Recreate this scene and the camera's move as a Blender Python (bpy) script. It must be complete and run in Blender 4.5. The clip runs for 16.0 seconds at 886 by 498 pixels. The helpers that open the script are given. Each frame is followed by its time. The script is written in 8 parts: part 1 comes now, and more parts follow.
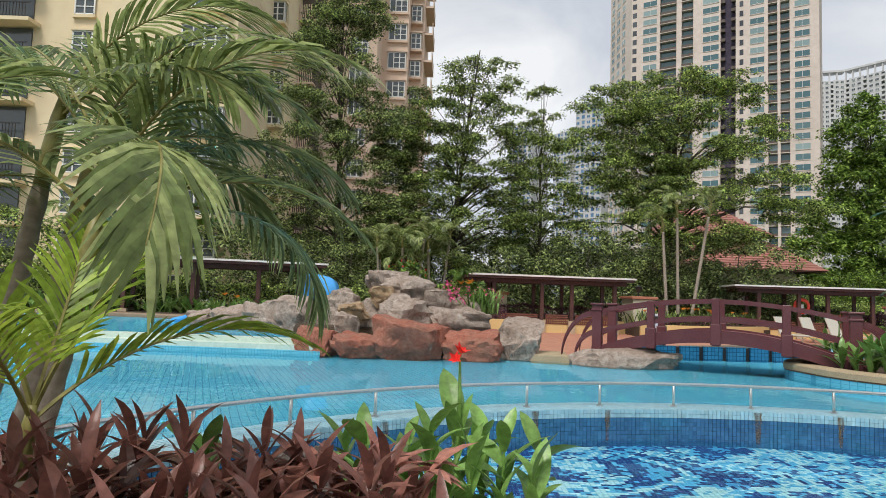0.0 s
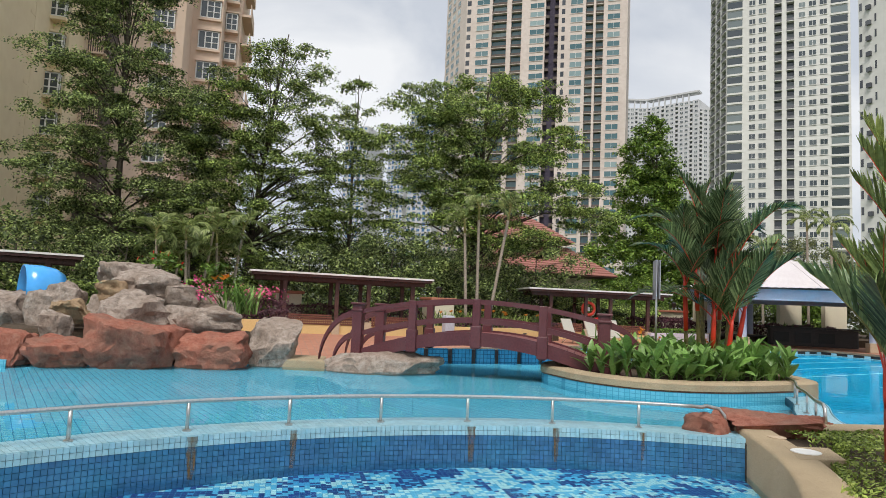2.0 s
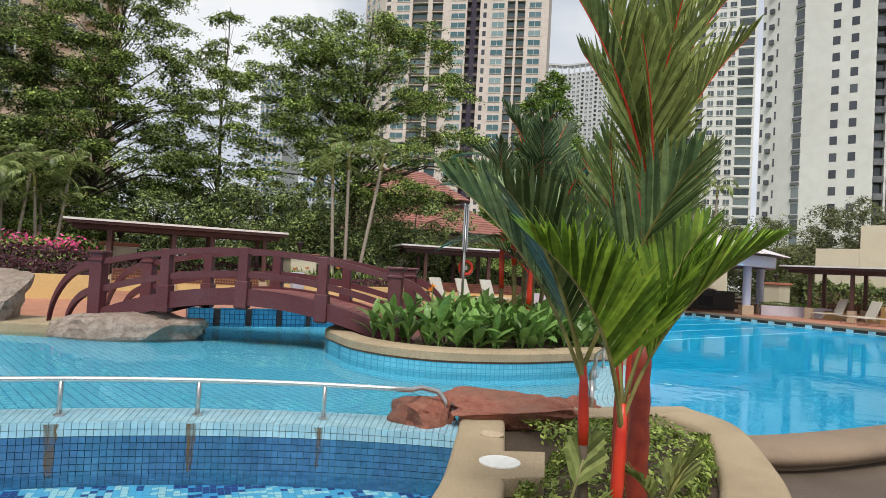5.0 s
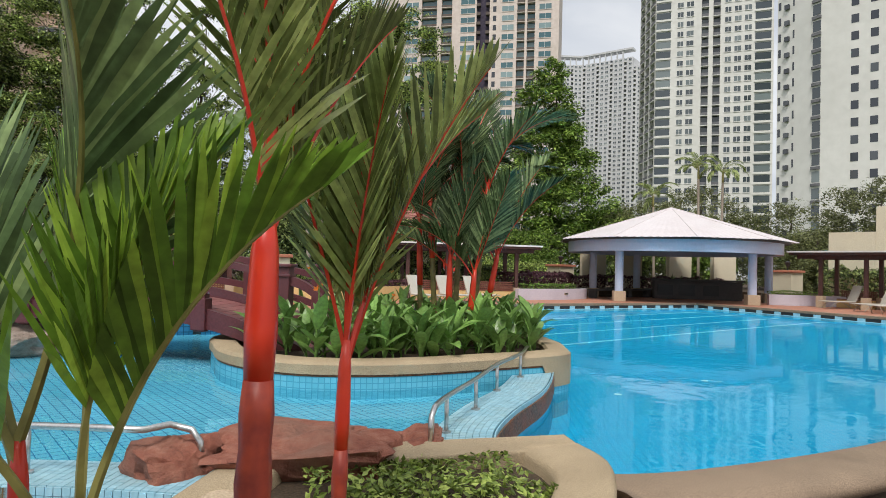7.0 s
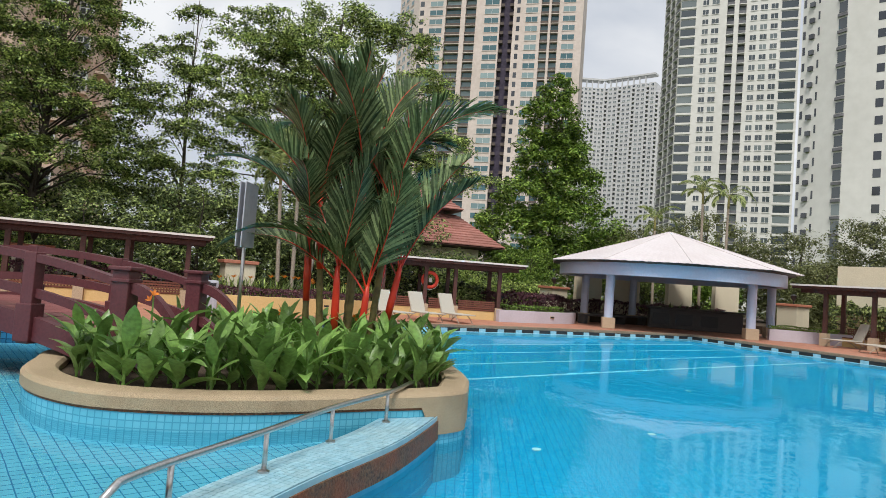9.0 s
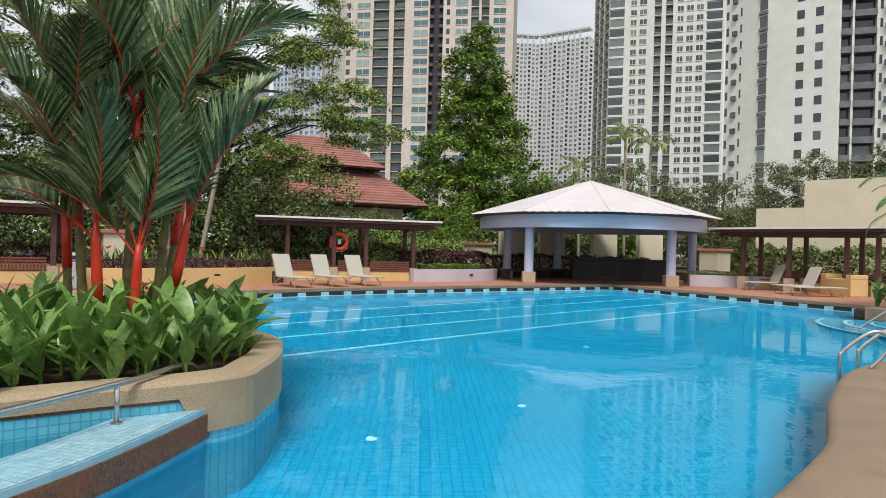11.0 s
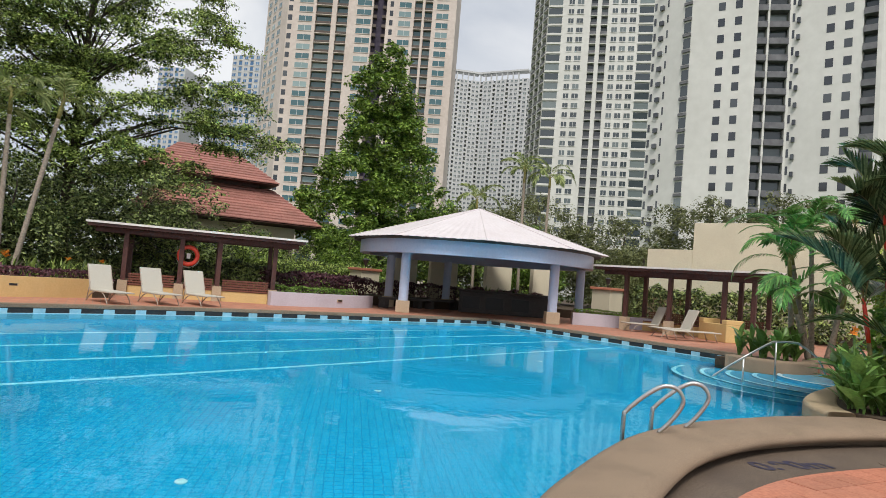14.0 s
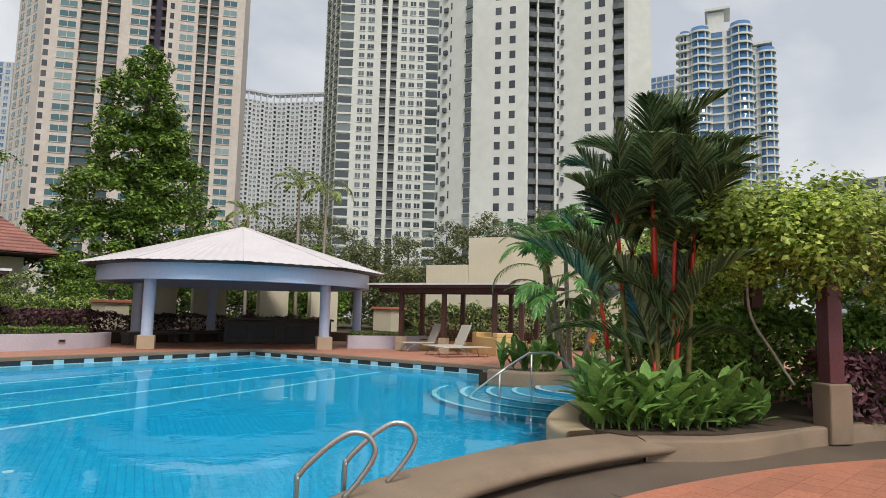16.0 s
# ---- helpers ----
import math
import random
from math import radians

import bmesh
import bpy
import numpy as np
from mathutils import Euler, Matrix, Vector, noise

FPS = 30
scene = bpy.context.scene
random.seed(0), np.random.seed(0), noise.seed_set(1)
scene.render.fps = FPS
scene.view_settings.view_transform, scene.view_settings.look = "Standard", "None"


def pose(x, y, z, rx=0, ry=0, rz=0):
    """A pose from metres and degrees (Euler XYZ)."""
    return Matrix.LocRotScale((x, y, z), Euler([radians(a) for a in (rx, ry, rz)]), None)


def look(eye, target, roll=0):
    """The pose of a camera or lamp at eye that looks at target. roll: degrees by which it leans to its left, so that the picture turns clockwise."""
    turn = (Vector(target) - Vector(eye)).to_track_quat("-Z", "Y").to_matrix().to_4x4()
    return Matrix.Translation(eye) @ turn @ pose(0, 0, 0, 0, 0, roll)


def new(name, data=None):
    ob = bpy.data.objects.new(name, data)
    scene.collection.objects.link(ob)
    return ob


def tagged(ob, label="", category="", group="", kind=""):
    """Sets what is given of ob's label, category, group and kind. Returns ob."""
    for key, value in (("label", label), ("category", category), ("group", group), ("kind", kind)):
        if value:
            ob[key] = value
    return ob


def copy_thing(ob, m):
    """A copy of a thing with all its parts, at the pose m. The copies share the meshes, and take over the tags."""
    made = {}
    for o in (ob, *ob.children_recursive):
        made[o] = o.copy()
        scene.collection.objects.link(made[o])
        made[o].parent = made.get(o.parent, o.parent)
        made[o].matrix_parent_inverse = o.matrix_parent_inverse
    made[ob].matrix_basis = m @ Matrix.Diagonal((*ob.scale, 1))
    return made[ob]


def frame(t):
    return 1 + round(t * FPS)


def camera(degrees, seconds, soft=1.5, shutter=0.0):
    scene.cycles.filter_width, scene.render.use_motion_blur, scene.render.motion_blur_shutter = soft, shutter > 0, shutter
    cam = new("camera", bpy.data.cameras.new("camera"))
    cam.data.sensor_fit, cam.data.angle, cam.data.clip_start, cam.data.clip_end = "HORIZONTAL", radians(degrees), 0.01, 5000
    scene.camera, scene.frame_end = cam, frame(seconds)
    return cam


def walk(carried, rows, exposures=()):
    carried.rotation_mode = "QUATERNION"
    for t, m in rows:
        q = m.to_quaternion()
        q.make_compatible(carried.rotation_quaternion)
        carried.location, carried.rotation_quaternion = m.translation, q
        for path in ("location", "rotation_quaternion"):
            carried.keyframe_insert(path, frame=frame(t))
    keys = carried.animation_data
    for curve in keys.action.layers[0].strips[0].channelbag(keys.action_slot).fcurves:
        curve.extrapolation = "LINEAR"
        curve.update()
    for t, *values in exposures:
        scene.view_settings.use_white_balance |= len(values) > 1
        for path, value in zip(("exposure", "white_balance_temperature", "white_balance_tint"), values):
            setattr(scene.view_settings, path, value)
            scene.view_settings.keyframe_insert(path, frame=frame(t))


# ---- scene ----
cam = camera(69.1, 16.0, soft=0.4)

PATH = [
    (0, (-1.196, 0.07, 1.139), (-1.236, 2.064, 1.288), 2.0),
    (0.5, (-0.815, 0.409, 1.132), (-0.752, 2.401, 1.3), 1.7),
    (1, (-0.41, 0.715, 1.174), (-0.244, 2.702, 1.317), 2.0),
    (1.5, (0.036, 1.071, 1.167), (0.374, 3.036, 1.323), 2.5),
    (2, (0.515, 1.325, 1.15), (0.981, 3.262, 1.324), 2.6),
    (2.5, (0.971, 1.613, 1.16), (1.553, 3.522, 1.292), 2.6),
    (3, (1.458, 1.879, 1.165), (2.126, 3.761, 1.286), 0.9),
    (3.5, (1.983, 2.094, 1.167), (2.65, 3.977, 1.257), 2.0),
    (4, (2.512, 2.36, 1.164), (3.267, 4.207, 1.299), 3.7),
    (4.5, (2.972, 2.563, 1.135), (3.729, 4.41, 1.259), 2.4),
    (5, (3.485, 2.809, 1.118), (4.185, 4.682, 1.184), 3.2),
    (5.2, (3.716, 2.914, 1.133), (4.483, 4.76, 1.189), 2.6),
    (7.3, (5.817, 3.745, 1.14), (6.425, 5.65, 1.2), 2.2),
    (7.5, (6.008, 3.839, 1.14), (6.634, 5.737, 1.214), 3.8),
    (8, (6.5, 4.079, 1.162), (7.138, 5.972, 1.259), 3.3),
    (8.5, (6.979, 4.323, 1.181), (7.461, 6.261, 1.276), 4.2),
    (9, (7.446, 4.556, 1.209), (8.036, 6.464, 1.314), 4.3),
    (9.5, (7.895, 4.773, 1.184), (8.535, 6.667, 1.234), 0.5),
    (10, (8.348, 5.046, 1.182), (9.08, 6.907, 1.192), 1.4),
    (10.2, (8.527, 5.166, 1.181), (9.289, 7.015, 1.166), 1.7),
    (12.3, (10.467, 5.797, 1.036), (11.195, 7.66, 1.062), 1.5),
    (12.5, (10.679, 5.827, 1.022), (11.434, 7.679, 1.053), 2.9),
    (13, (11.225, 6.003, 1.047), (11.948, 7.867, 1.092), 2.5),
    (13.5, (11.774, 6.123, 1.079), (12.586, 7.951, 1.098), 4.0),
    (14, (12.273, 6.322, 1.097), (13.207, 8.087, 1.199), 4.6),
    (14.5, (12.745, 6.461, 1.135), (13.84, 8.128, 1.267), 2.6),
    (15, (13.243, 6.607, 1.137), (14.358, 8.262, 1.269), 2.7),
    (15.5, (13.819, 6.848, 1.161), (15.121, 8.357, 1.322), 2.0),
    (16, (14.355, 7.064, 1.12), (15.768, 8.464, 1.326), 1.3),
]
walk(cam, [(t, look(eye, target, roll)) for t, eye, target, roll in PATH],
     [(0, 0.03), (5.0, 0.07), (9.0, 0.04), (12.5, 0.04), (14.5, -0.02), (16, -0.08)])

# ---- world, sun ----
world = bpy.data.worlds.new("sky")
scene.world = world
world.use_nodes = True
wn, wl = world.node_tree.nodes, world.node_tree.links
wn.clear()
SUN_EL, SUN_AZ = radians(58), radians(205)      # azimuth clockwise from +y
sky = wn.new("ShaderNodeTexSky")
sky.sky_type, sky.sun_disc, sky.sun_elevation, sky.sun_rotation = "NISHITA", False, SUN_EL, SUN_AZ
sky.air_density, sky.dust_density = 1.0, 2.0
tc = wn.new("ShaderNodeTexCoord")
cmap = wn.new("ShaderNodeMapping")
cmap.inputs["Scale"].default_value = (1.0, 1.0, 1.5)
cn = wn.new("ShaderNodeTexNoise")
cn.inputs["Scale"].default_value, cn.inputs["Detail"].default_value, cn.inputs["Roughness"].default_value = 3.0, 7.0, 0.5
cn.inputs["Distortion"].default_value = 0.4
cr = wn.new("ShaderNodeValToRGB")
cr.color_ramp.elements[0].position, cr.color_ramp.elements[0].color = 0.40, (5.2, 5.5, 6.0, 1)
cr.color_ramp.elements[1].position, cr.color_ramp.elements[1].color = 0.62, (7.9, 7.95, 8.0, 1)
mixw = wn.new("ShaderNodeMix")
mixw.data_type = "RGBA"
mixw.inputs["Factor"].default_value = 0.88
bgw = wn.new("ShaderNodeBackground")
bgw.inputs["Strength"].default_value = 0.122
ow = wn.new("ShaderNodeOutputWorld")
wl.new(tc.outputs["Generated"], cmap.inputs["Vector"])
wl.new(cmap.outputs["Vector"], cn.inputs["Vector"])
wl.new(cn.outputs["Fac"], cr.inputs["Fac"])
wl.new(sky.outputs["Color"], mixw.inputs["A"])
wl.new(cr.outputs["Color"], mixw.inputs["B"])
wl.new(mixw.outputs["Result"], bgw.inputs["Color"])
wl.new(bgw.outputs["Background"], ow.inputs["Surface"])

sun_data = bpy.data.lights.new("sun", "SUN")
sun_data.energy, sun_data.angle, sun_data.color = 2.8, radians(20), (1.0, 0.96, 0.9)
sun = new("sun", sun_data)
sdir = Vector((math.sin(SUN_AZ) * math.cos(SUN_EL), math.cos(SUN_AZ) * math.cos(SUN_EL), math.sin(SUN_EL)))
sun.matrix_world = look(sdir * 100, (0, 0, 0))

# ---- levels ----
DECK, WATER_BIG, WATER_MID, WATER_LOW = -0.21, -0.41, -0.20, -0.50
LEDGE, RIM, COPING, NEAR, CURB = -0.126, 0.11, -0.237, -0.46, -0.06


# ---- materials ----
def nodes_of(name):
    m = bpy.data.materials.new(name)
    m.use_nodes = True
    n, l = m.node_tree.nodes, m.node_tree.links
    return m, n, l, n["Principled BSDF"]


def ramp(n, stops, constant=False):
    r = n.new("ShaderNodeValToRGB")
    e = r.color_ramp.elements
    while len(e) < len(stops):
        e.new(0.5)
    for el, (p, c) in zip(e, stops):
        el.position, el.color = p, (*c, 1)
    if constant:
        r.color_ramp.interpolation = "CONSTANT"
    return r


def surface(name, a, b, fine=40.0, broad=1.5, rough=0.7, metal=0.0, bump=0.15, dirt=None, dirt_amount=0.35, island=0.0, obj=0.0, spec=0.5, detail=5.0, deep=0.02):
    """Two-scale varied surface: a and b are the ends of the fine grain, dirt a broad stain colour."""
    m, n, l, p = nodes_of(name)
    t = n.new("ShaderNodeTexCoord")
    f = n.new("ShaderNodeTexNoise")
    f.inputs["Scale"].default_value, f.inputs["Detail"].default_value = fine, detail
    g = n.new("ShaderNodeTexNoise")
    g.inputs["Scale"].default_value, g.inputs["Detail"].default_value = broad, 4.0
    geo = n.new("ShaderNodeNewGeometry")
    l.new(geo.outputs["Position"], f.inputs["Vector"])
    l.new(geo.outputs["Position"], g.inputs["Vector"])
    r = ramp(n, [(0.3, a), (0.7, b)])
    l.new(f.outputs["Fac"], r.inputs["Fac"])
    last = r.outputs["Color"]
    if dirt:
        d = ramp(n, [(0.42, (0, 0, 0)), (0.75, (dirt_amount,) * 3)])
        l.new(g.outputs["Fac"], d.inputs["Fac"])
        mx = n.new("ShaderNodeMix")
        mx.data_type = "RGBA"
        l.new(d.outputs["Color"], mx.inputs["Factor"])
        l.new(last, mx.inputs["A"])
        mx.inputs["B"].default_value = (*dirt, 1)
        last = mx.outputs["Result"]
    for amount, socket in ((island, geo.outputs["Random Per Island"]), (obj, None)):
        if amount:
            if socket is None:
                socket = n.new("ShaderNodeObjectInfo").outputs["Random"]
            mr = n.new("ShaderNodeMapRange")
            mr.inputs["To Min"].default_value, mr.inputs["To Max"].default_value = 1 - amount, 1 + amount
            l.new(socket, mr.inputs["Value"])
            hs = n.new("ShaderNodeHueSaturation")
            l.new(mr.outputs["Result"], hs.inputs["Value"])
            l.new(last, hs.inputs["Color"])
            last = hs.outputs["Color"]
    l.new(last, p.inputs["Base Color"])
    p.inputs["Roughness"].default_value, p.inputs["Metallic"].default_value = rough, metal
    p.inputs["Specular IOR Level"].default_value = spec
    if bump:
        bn = n.new("ShaderNodeBump")
        bn.inputs["Strength"].default_value, bn.inputs["Distance"].default_value = bump, deep
        l.new(f.outputs["Fac"], bn.inputs["Height"])
        l.new(bn.outputs["Normal"], p.inputs["Normal"])
    return m


def leafy(name, a, b, dark=0.5, rough=0.45, trans=0.25, obj=0.15):
    """Leaves: colour varied per leaf and per plant, a little light let through."""
    m, n, l, p = nodes_of(name)
    geo = n.new("ShaderNodeNewGeometry")
    r = ramp(n, [(0.0, tuple(c * dark for c in a)), (0.45, a), (1.0, b)])
    l.new(geo.outputs["Random Per Island"], r.inputs["Fac"])
    g = n.new("ShaderNodeTexNoise")
    g.inputs["Scale"].default_value = 0.8
    l.new(geo.outputs["Position"], g.inputs["Vector"])
    mr = n.new("ShaderNodeMapRange")
    mr.inputs["From Min"].default_value, mr.inputs["From Max"].default_value = 0.3, 0.7
    mr.inputs["To Min"].default_value, mr.inputs["To Max"].default_value = 0.7, 1.3
    l.new(g.outputs["Fac"], mr.inputs["Value"])
    oi = n.new("ShaderNodeObjectInfo")
    mo = n.new("ShaderNodeMapRange")
    mo.inputs["To Min"].default_value, mo.inputs["To Max"].default_value = 1 - obj, 1 + obj
    l.new(oi.outputs["Random"], mo.inputs["Value"])
    mu = n.new("ShaderNodeMath")
    mu.operation = "MULTIPLY"
    l.new(mr.outputs["Result"], mu.inputs[0])
    l.new(mo.outputs["Result"], mu.inputs[1])
    fine = n.new("ShaderNodeTexNoise")
    fine.inputs["Scale"].default_value, fine.inputs["Detail"].default_value = 26.0, 3.0
    l.new(geo.outputs["Position"], fine.inputs["Vector"])
    mf = n.new("ShaderNodeMapRange")
    mf.inputs["From Min"].default_value, mf.inputs["From Max"].default_value = 0.3, 0.7
    mf.inputs["To Min"].default_value, mf.inputs["To Max"].default_value = 0.72, 1.25
    l.new(fine.outputs["Fac"], mf.inputs["Value"])
    mu2 = n.new("ShaderNodeMath")
    mu2.operation = "MULTIPLY"
    l.new(mu.outputs["Value"], mu2.inputs[0])
    l.new(mf.outputs["Result"], mu2.inputs[1])
    hs = n.new("ShaderNodeHueSaturation")
    l.new(mu2.outputs["Value"], hs.inputs["Value"])
    l.new(r.outputs["Color"], hs.inputs["Color"])
    l.new(hs.outputs["Color"], p.inputs["Base Color"])
    bn = n.new("ShaderNodeBump")
    bn.inputs["Strength"].default_value, bn.inputs["Distance"].default_value = 0.35, 0.01
    l.new(fine.outputs["Fac"], bn.inputs["Height"])
    l.new(bn.outputs["Normal"], p.inputs["Normal"])
    p.inputs["Roughness"].default_value = rough
    p.inputs["Specular IOR Level"].default_value = 0.35
    tr = n.new("ShaderNodeBsdfTranslucent")
    l.new(hs.outputs["Color"], tr.inputs["Color"])
    ms = n.new("ShaderNodeMixShader")
    ms.inputs["Fac"].default_value = trans
    l.new(p.outputs["BSDF"], ms.inputs[1])
    l.new(tr.outputs["BSDF"], ms.inputs[2])
    l.new(ms.outputs["Shader"], n["Material Output"].inputs["Surface"])
    return m


def tiled(name, a, b, grout, size=0.1, gap=0.008, rough=0.25, blotch=0.12, turn=0.0, bump=0.3, tip=0.0):
    """Square glazed tiles laid flat, on the world's xy grid."""
    m, n, l, p = nodes_of(name)
    geo = n.new("ShaderNodeNewGeometry")
    mp = n.new("ShaderNodeMapping")
    mp.inputs["Rotation"].default_value = (tip, 0, turn)
    l.new(geo.outputs["Position"], mp.inputs["Vector"])
    br = n.new("ShaderNodeTexBrick")
    br.offset = 0.0
    br.inputs["Scale"].default_value = 1.0
    br.inputs["Brick Width"].default_value = br.inputs["Row Height"].default_value = size
    br.inputs["Mortar Size"].default_value = gap
    br.inputs["Color1"].default_value, br.inputs["Color2"].default_value = (*a, 1), (*b, 1)
    br.inputs["Mortar"].default_value = (*grout, 1)
    l.new(mp.outputs["Vector"], br.inputs["Vector"])
    g = n.new("ShaderNodeTexNoise")
    g.inputs["Scale"].default_value = 0.7
    l.new(geo.outputs["Position"], g.inputs["Vector"])
    mr = n.new("ShaderNodeMapRange")
    mr.inputs["To Min"].default_value, mr.inputs["To Max"].default_value = 1 - blotch, 1 + blotch
    l.new(g.outputs["Fac"], mr.inputs["Value"])
    hs = n.new("ShaderNodeHueSaturation")
    l.new(mr.outputs["Result"], hs.inputs["Value"])
    l.new(br.outputs["Color"], hs.inputs["Color"])
    l.new(hs.outputs["Color"], p.inputs["Base Color"])
    p.inputs["Roughness"].default_value = rough
    bn = n.new("ShaderNodeBump")
    bn.inputs["Strength"].default_value, bn.inputs["Distance"].default_value, bn.invert = bump, 0.01, True
    l.new(br.outputs["Fac"], bn.inputs["Height"])
    l.new(bn.outputs["Normal"], p.inputs["Normal"])
    return m


def water(name, tint, ripple=2.2, strength=0.05):
    """Clear pool water: sky mirrored by Fresnel, the tiled floor seen through it."""
    m, n, l, p = nodes_of(name)
    n.remove(p)
    geo = n.new("ShaderNodeNewGeometry")
    w = n.new("ShaderNodeTexNoise")
    w.inputs["Scale"].default_value, w.inputs["Detail"].default_value, w.inputs["Distortion"].default_value = ripple, 3.0, 0.6
    l.new(geo.outputs["Position"], w.inputs["Vector"])
    bn = n.new("ShaderNodeBump")
    bn.inputs["Strength"].default_value, bn.inputs["Distance"].default_value = strength, 0.08
    l.new(w.outputs["Fac"], bn.inputs["Height"])
    fr = n.new("ShaderNodeFresnel")
    fr.inputs["IOR"].default_value = 1.33
    l.new(bn.outputs["Normal"], fr.inputs["Normal"])
    t = n.new("ShaderNodeBsdfRefraction")
    t.inputs["Color"].default_value, t.inputs["IOR"].default_value, t.inputs["Roughness"].default_value = (*tint, 1), 1.33, 0.0
    l.new(bn.outputs["Normal"], t.inputs["Normal"])
    g = n.new("ShaderNodeBsdfGlossy")
    g.inputs["Roughness"].default_value = 0.02
    l.new(bn.outputs["Normal"], g.inputs["Normal"])
    ms = n.new("ShaderNodeMixShader")
    sc = n.new("ShaderNodeMath")            # ripples seen edge-on mirror less than a flat sheet
    sc.operation = "MULTIPLY"
    sc.inputs[1].default_value = 0.68
    l.new(fr.outputs["Fac"], sc.inputs[0])
    cap = n.new("ShaderNodeMath")
    cap.operation, cap.inputs[1].default_value = "MINIMUM", 0.33
    l.new(sc.outputs["Value"], cap.inputs[0])
    l.new(cap.outputs["Value"], ms.inputs["Fac"])
    l.new(t.outputs["BSDF"], ms.inputs[1])
    l.new(g.outputs["BSDF"], ms.inputs[2])
    l.new(ms.outputs["Shader"], n["Material Output"].inputs["Surface"])
    return m


def glassy(name, a, b, rough=0.08, spec=0.9):
    """Window panes of far blocks: dark reflecting glass, some paler for curtains and painted-in sky reflection."""
    m, n, l, p = nodes_of(name)
    geo = n.new("ShaderNodeNewGeometry")
    r = ramp(n, [(0.0, a), (0.6, a), (1.0, b)])
    l.new(geo.outputs["Random Per Island"], r.inputs["Fac"])
    l.new(r.outputs["Color"], p.inputs["Base Color"])
    p.inputs["Roughness"].default_value, p.inputs["Specular IOR Level"].default_value = rough, spec
    return m


M = {}
M["rim"] = surface("pale_pebble_wash", (0.25, 0.19, 0.115), (0.54, 0.42, 0.27), fine=130, broad=2.2, rough=0.8, bump=0.5, dirt=(0.2, 0.15, 0.09), dirt_amount=0.4, detail=8)
M["pebble"] = surface("pebble_wash", (0.14, 0.1, 0.068), (0.38, 0.275, 0.185), fine=110, broad=2.2, rough=0.8, bump=0.4, dirt=(0.13, 0.095, 0.065), dirt_amount=0.5, detail=8)
M["pebble_dark"] = surface("pebble_wash_wet", (0.035, 0.02, 0.012), (0.24, 0.12, 0.055), fine=45, broad=5.0, rough=0.6, bump=0.6, dirt=(0.26, 0.07, 0.02), dirt_amount=0.8)
M["near_deck"] = surface("washed_deck", (0.06, 0.043, 0.031), (0.2, 0.148, 0.106), fine=70, broad=0.9, rough=0.7, bump=0.4, dirt=(0.07, 0.05, 0.038), dirt_amount=0.75, detail=9)
M["soil"] = surface("soil", (0.03, 0.02, 0.012), (0.09, 0.06, 0.035), fine=60, rough=0.95, bump=0.6)
M["terracotta"] = surface("terracotta_tile", (0.38, 0.13, 0.075), (0.52, 0.21, 0.13), fine=30, broad=1.0, rough=0.6, bump=0.1, dirt=(0.3, 0.15, 0.1), dirt_amount=0.5, obj=0.1)
M["deck_far"] = tiled("terracotta_paving", (0.40, 0.16, 0.10), (0.48, 0.22, 0.14), (0.28, 0.2, 0.16), size=0.2, gap=0.006, rough=0.6)
M["lawn"] = surface("lawn", (0.025, 0.05, 0.012), (0.06, 0.1, 0.025), fine=80, broad=0.5, rough=0.9, bump=0.6)
M["tile_big"] = tiled("pool_floor_tile", (0.014, 0.325, 0.54), (0.018, 0.36, 0.58), (0.01, 0.245, 0.44), size=0.09, gap=0.006, turn=0.35, blotch=0.06)
M["tile_mid"] = tiled("shallow_floor_tile", (0.12, 0.37, 0.48), (0.14, 0.41, 0.52), (0.02, 0.16, 0.28), size=0.095, gap=0.005, turn=-0.38, blotch=0.08)
M["tile_wall"] = tiled("light_blue_wall_tile", (0.09, 0.4, 0.54), (0.13, 0.46, 0.6), (0.06, 0.3, 0.43), size=0.062, gap=0.005, tip=math.pi / 2)
M["tile_weir"] = tiled("weir_tile", (0.02, 0.16, 0.32), (0.03, 0.21, 0.4), (0.008, 0.06, 0.13), size=0.095, gap=0.007, tip=math.pi / 2)
M["tile_line"] = surface("white_lane_tile", (0.42, 0.66, 0.76), (0.52, 0.74, 0.82), fine=20, rough=0.3, bump=0.05)
M["tile_pale"] = surface("pale_blue_tile", (0.24, 0.47, 0.58), (0.35, 0.58, 0.68), fine=9, broad=2.5, rough=0.3, bump=0.05, dirt=(0.4, 0.42, 0.3), dirt_amount=0.2, obj=0.1, island=0.1)
M["tile_deep"] = surface("deep_blue_tile", (0.03, 0.115, 0.25), (0.05, 0.165, 0.33), fine=7, broad=2.0, rough=0.25, bump=0.05, dirt=(0.03, 0.24, 0.36), dirt_amount=0.4, obj=0.14, island=0.14)
M["tile_sky"] = surface("sky_blue_tile", (0.05, 0.3, 0.48), (0.075, 0.37, 0.55), fine=7, broad=2.0, rough=0.25, bump=0.05, obj=0.1, island=0.1)
M["grout"] = surface("dark_grout", (0.03, 0.1, 0.15), (0.06, 0.16, 0.2), fine=30, rough=0.8, bump=0.1)
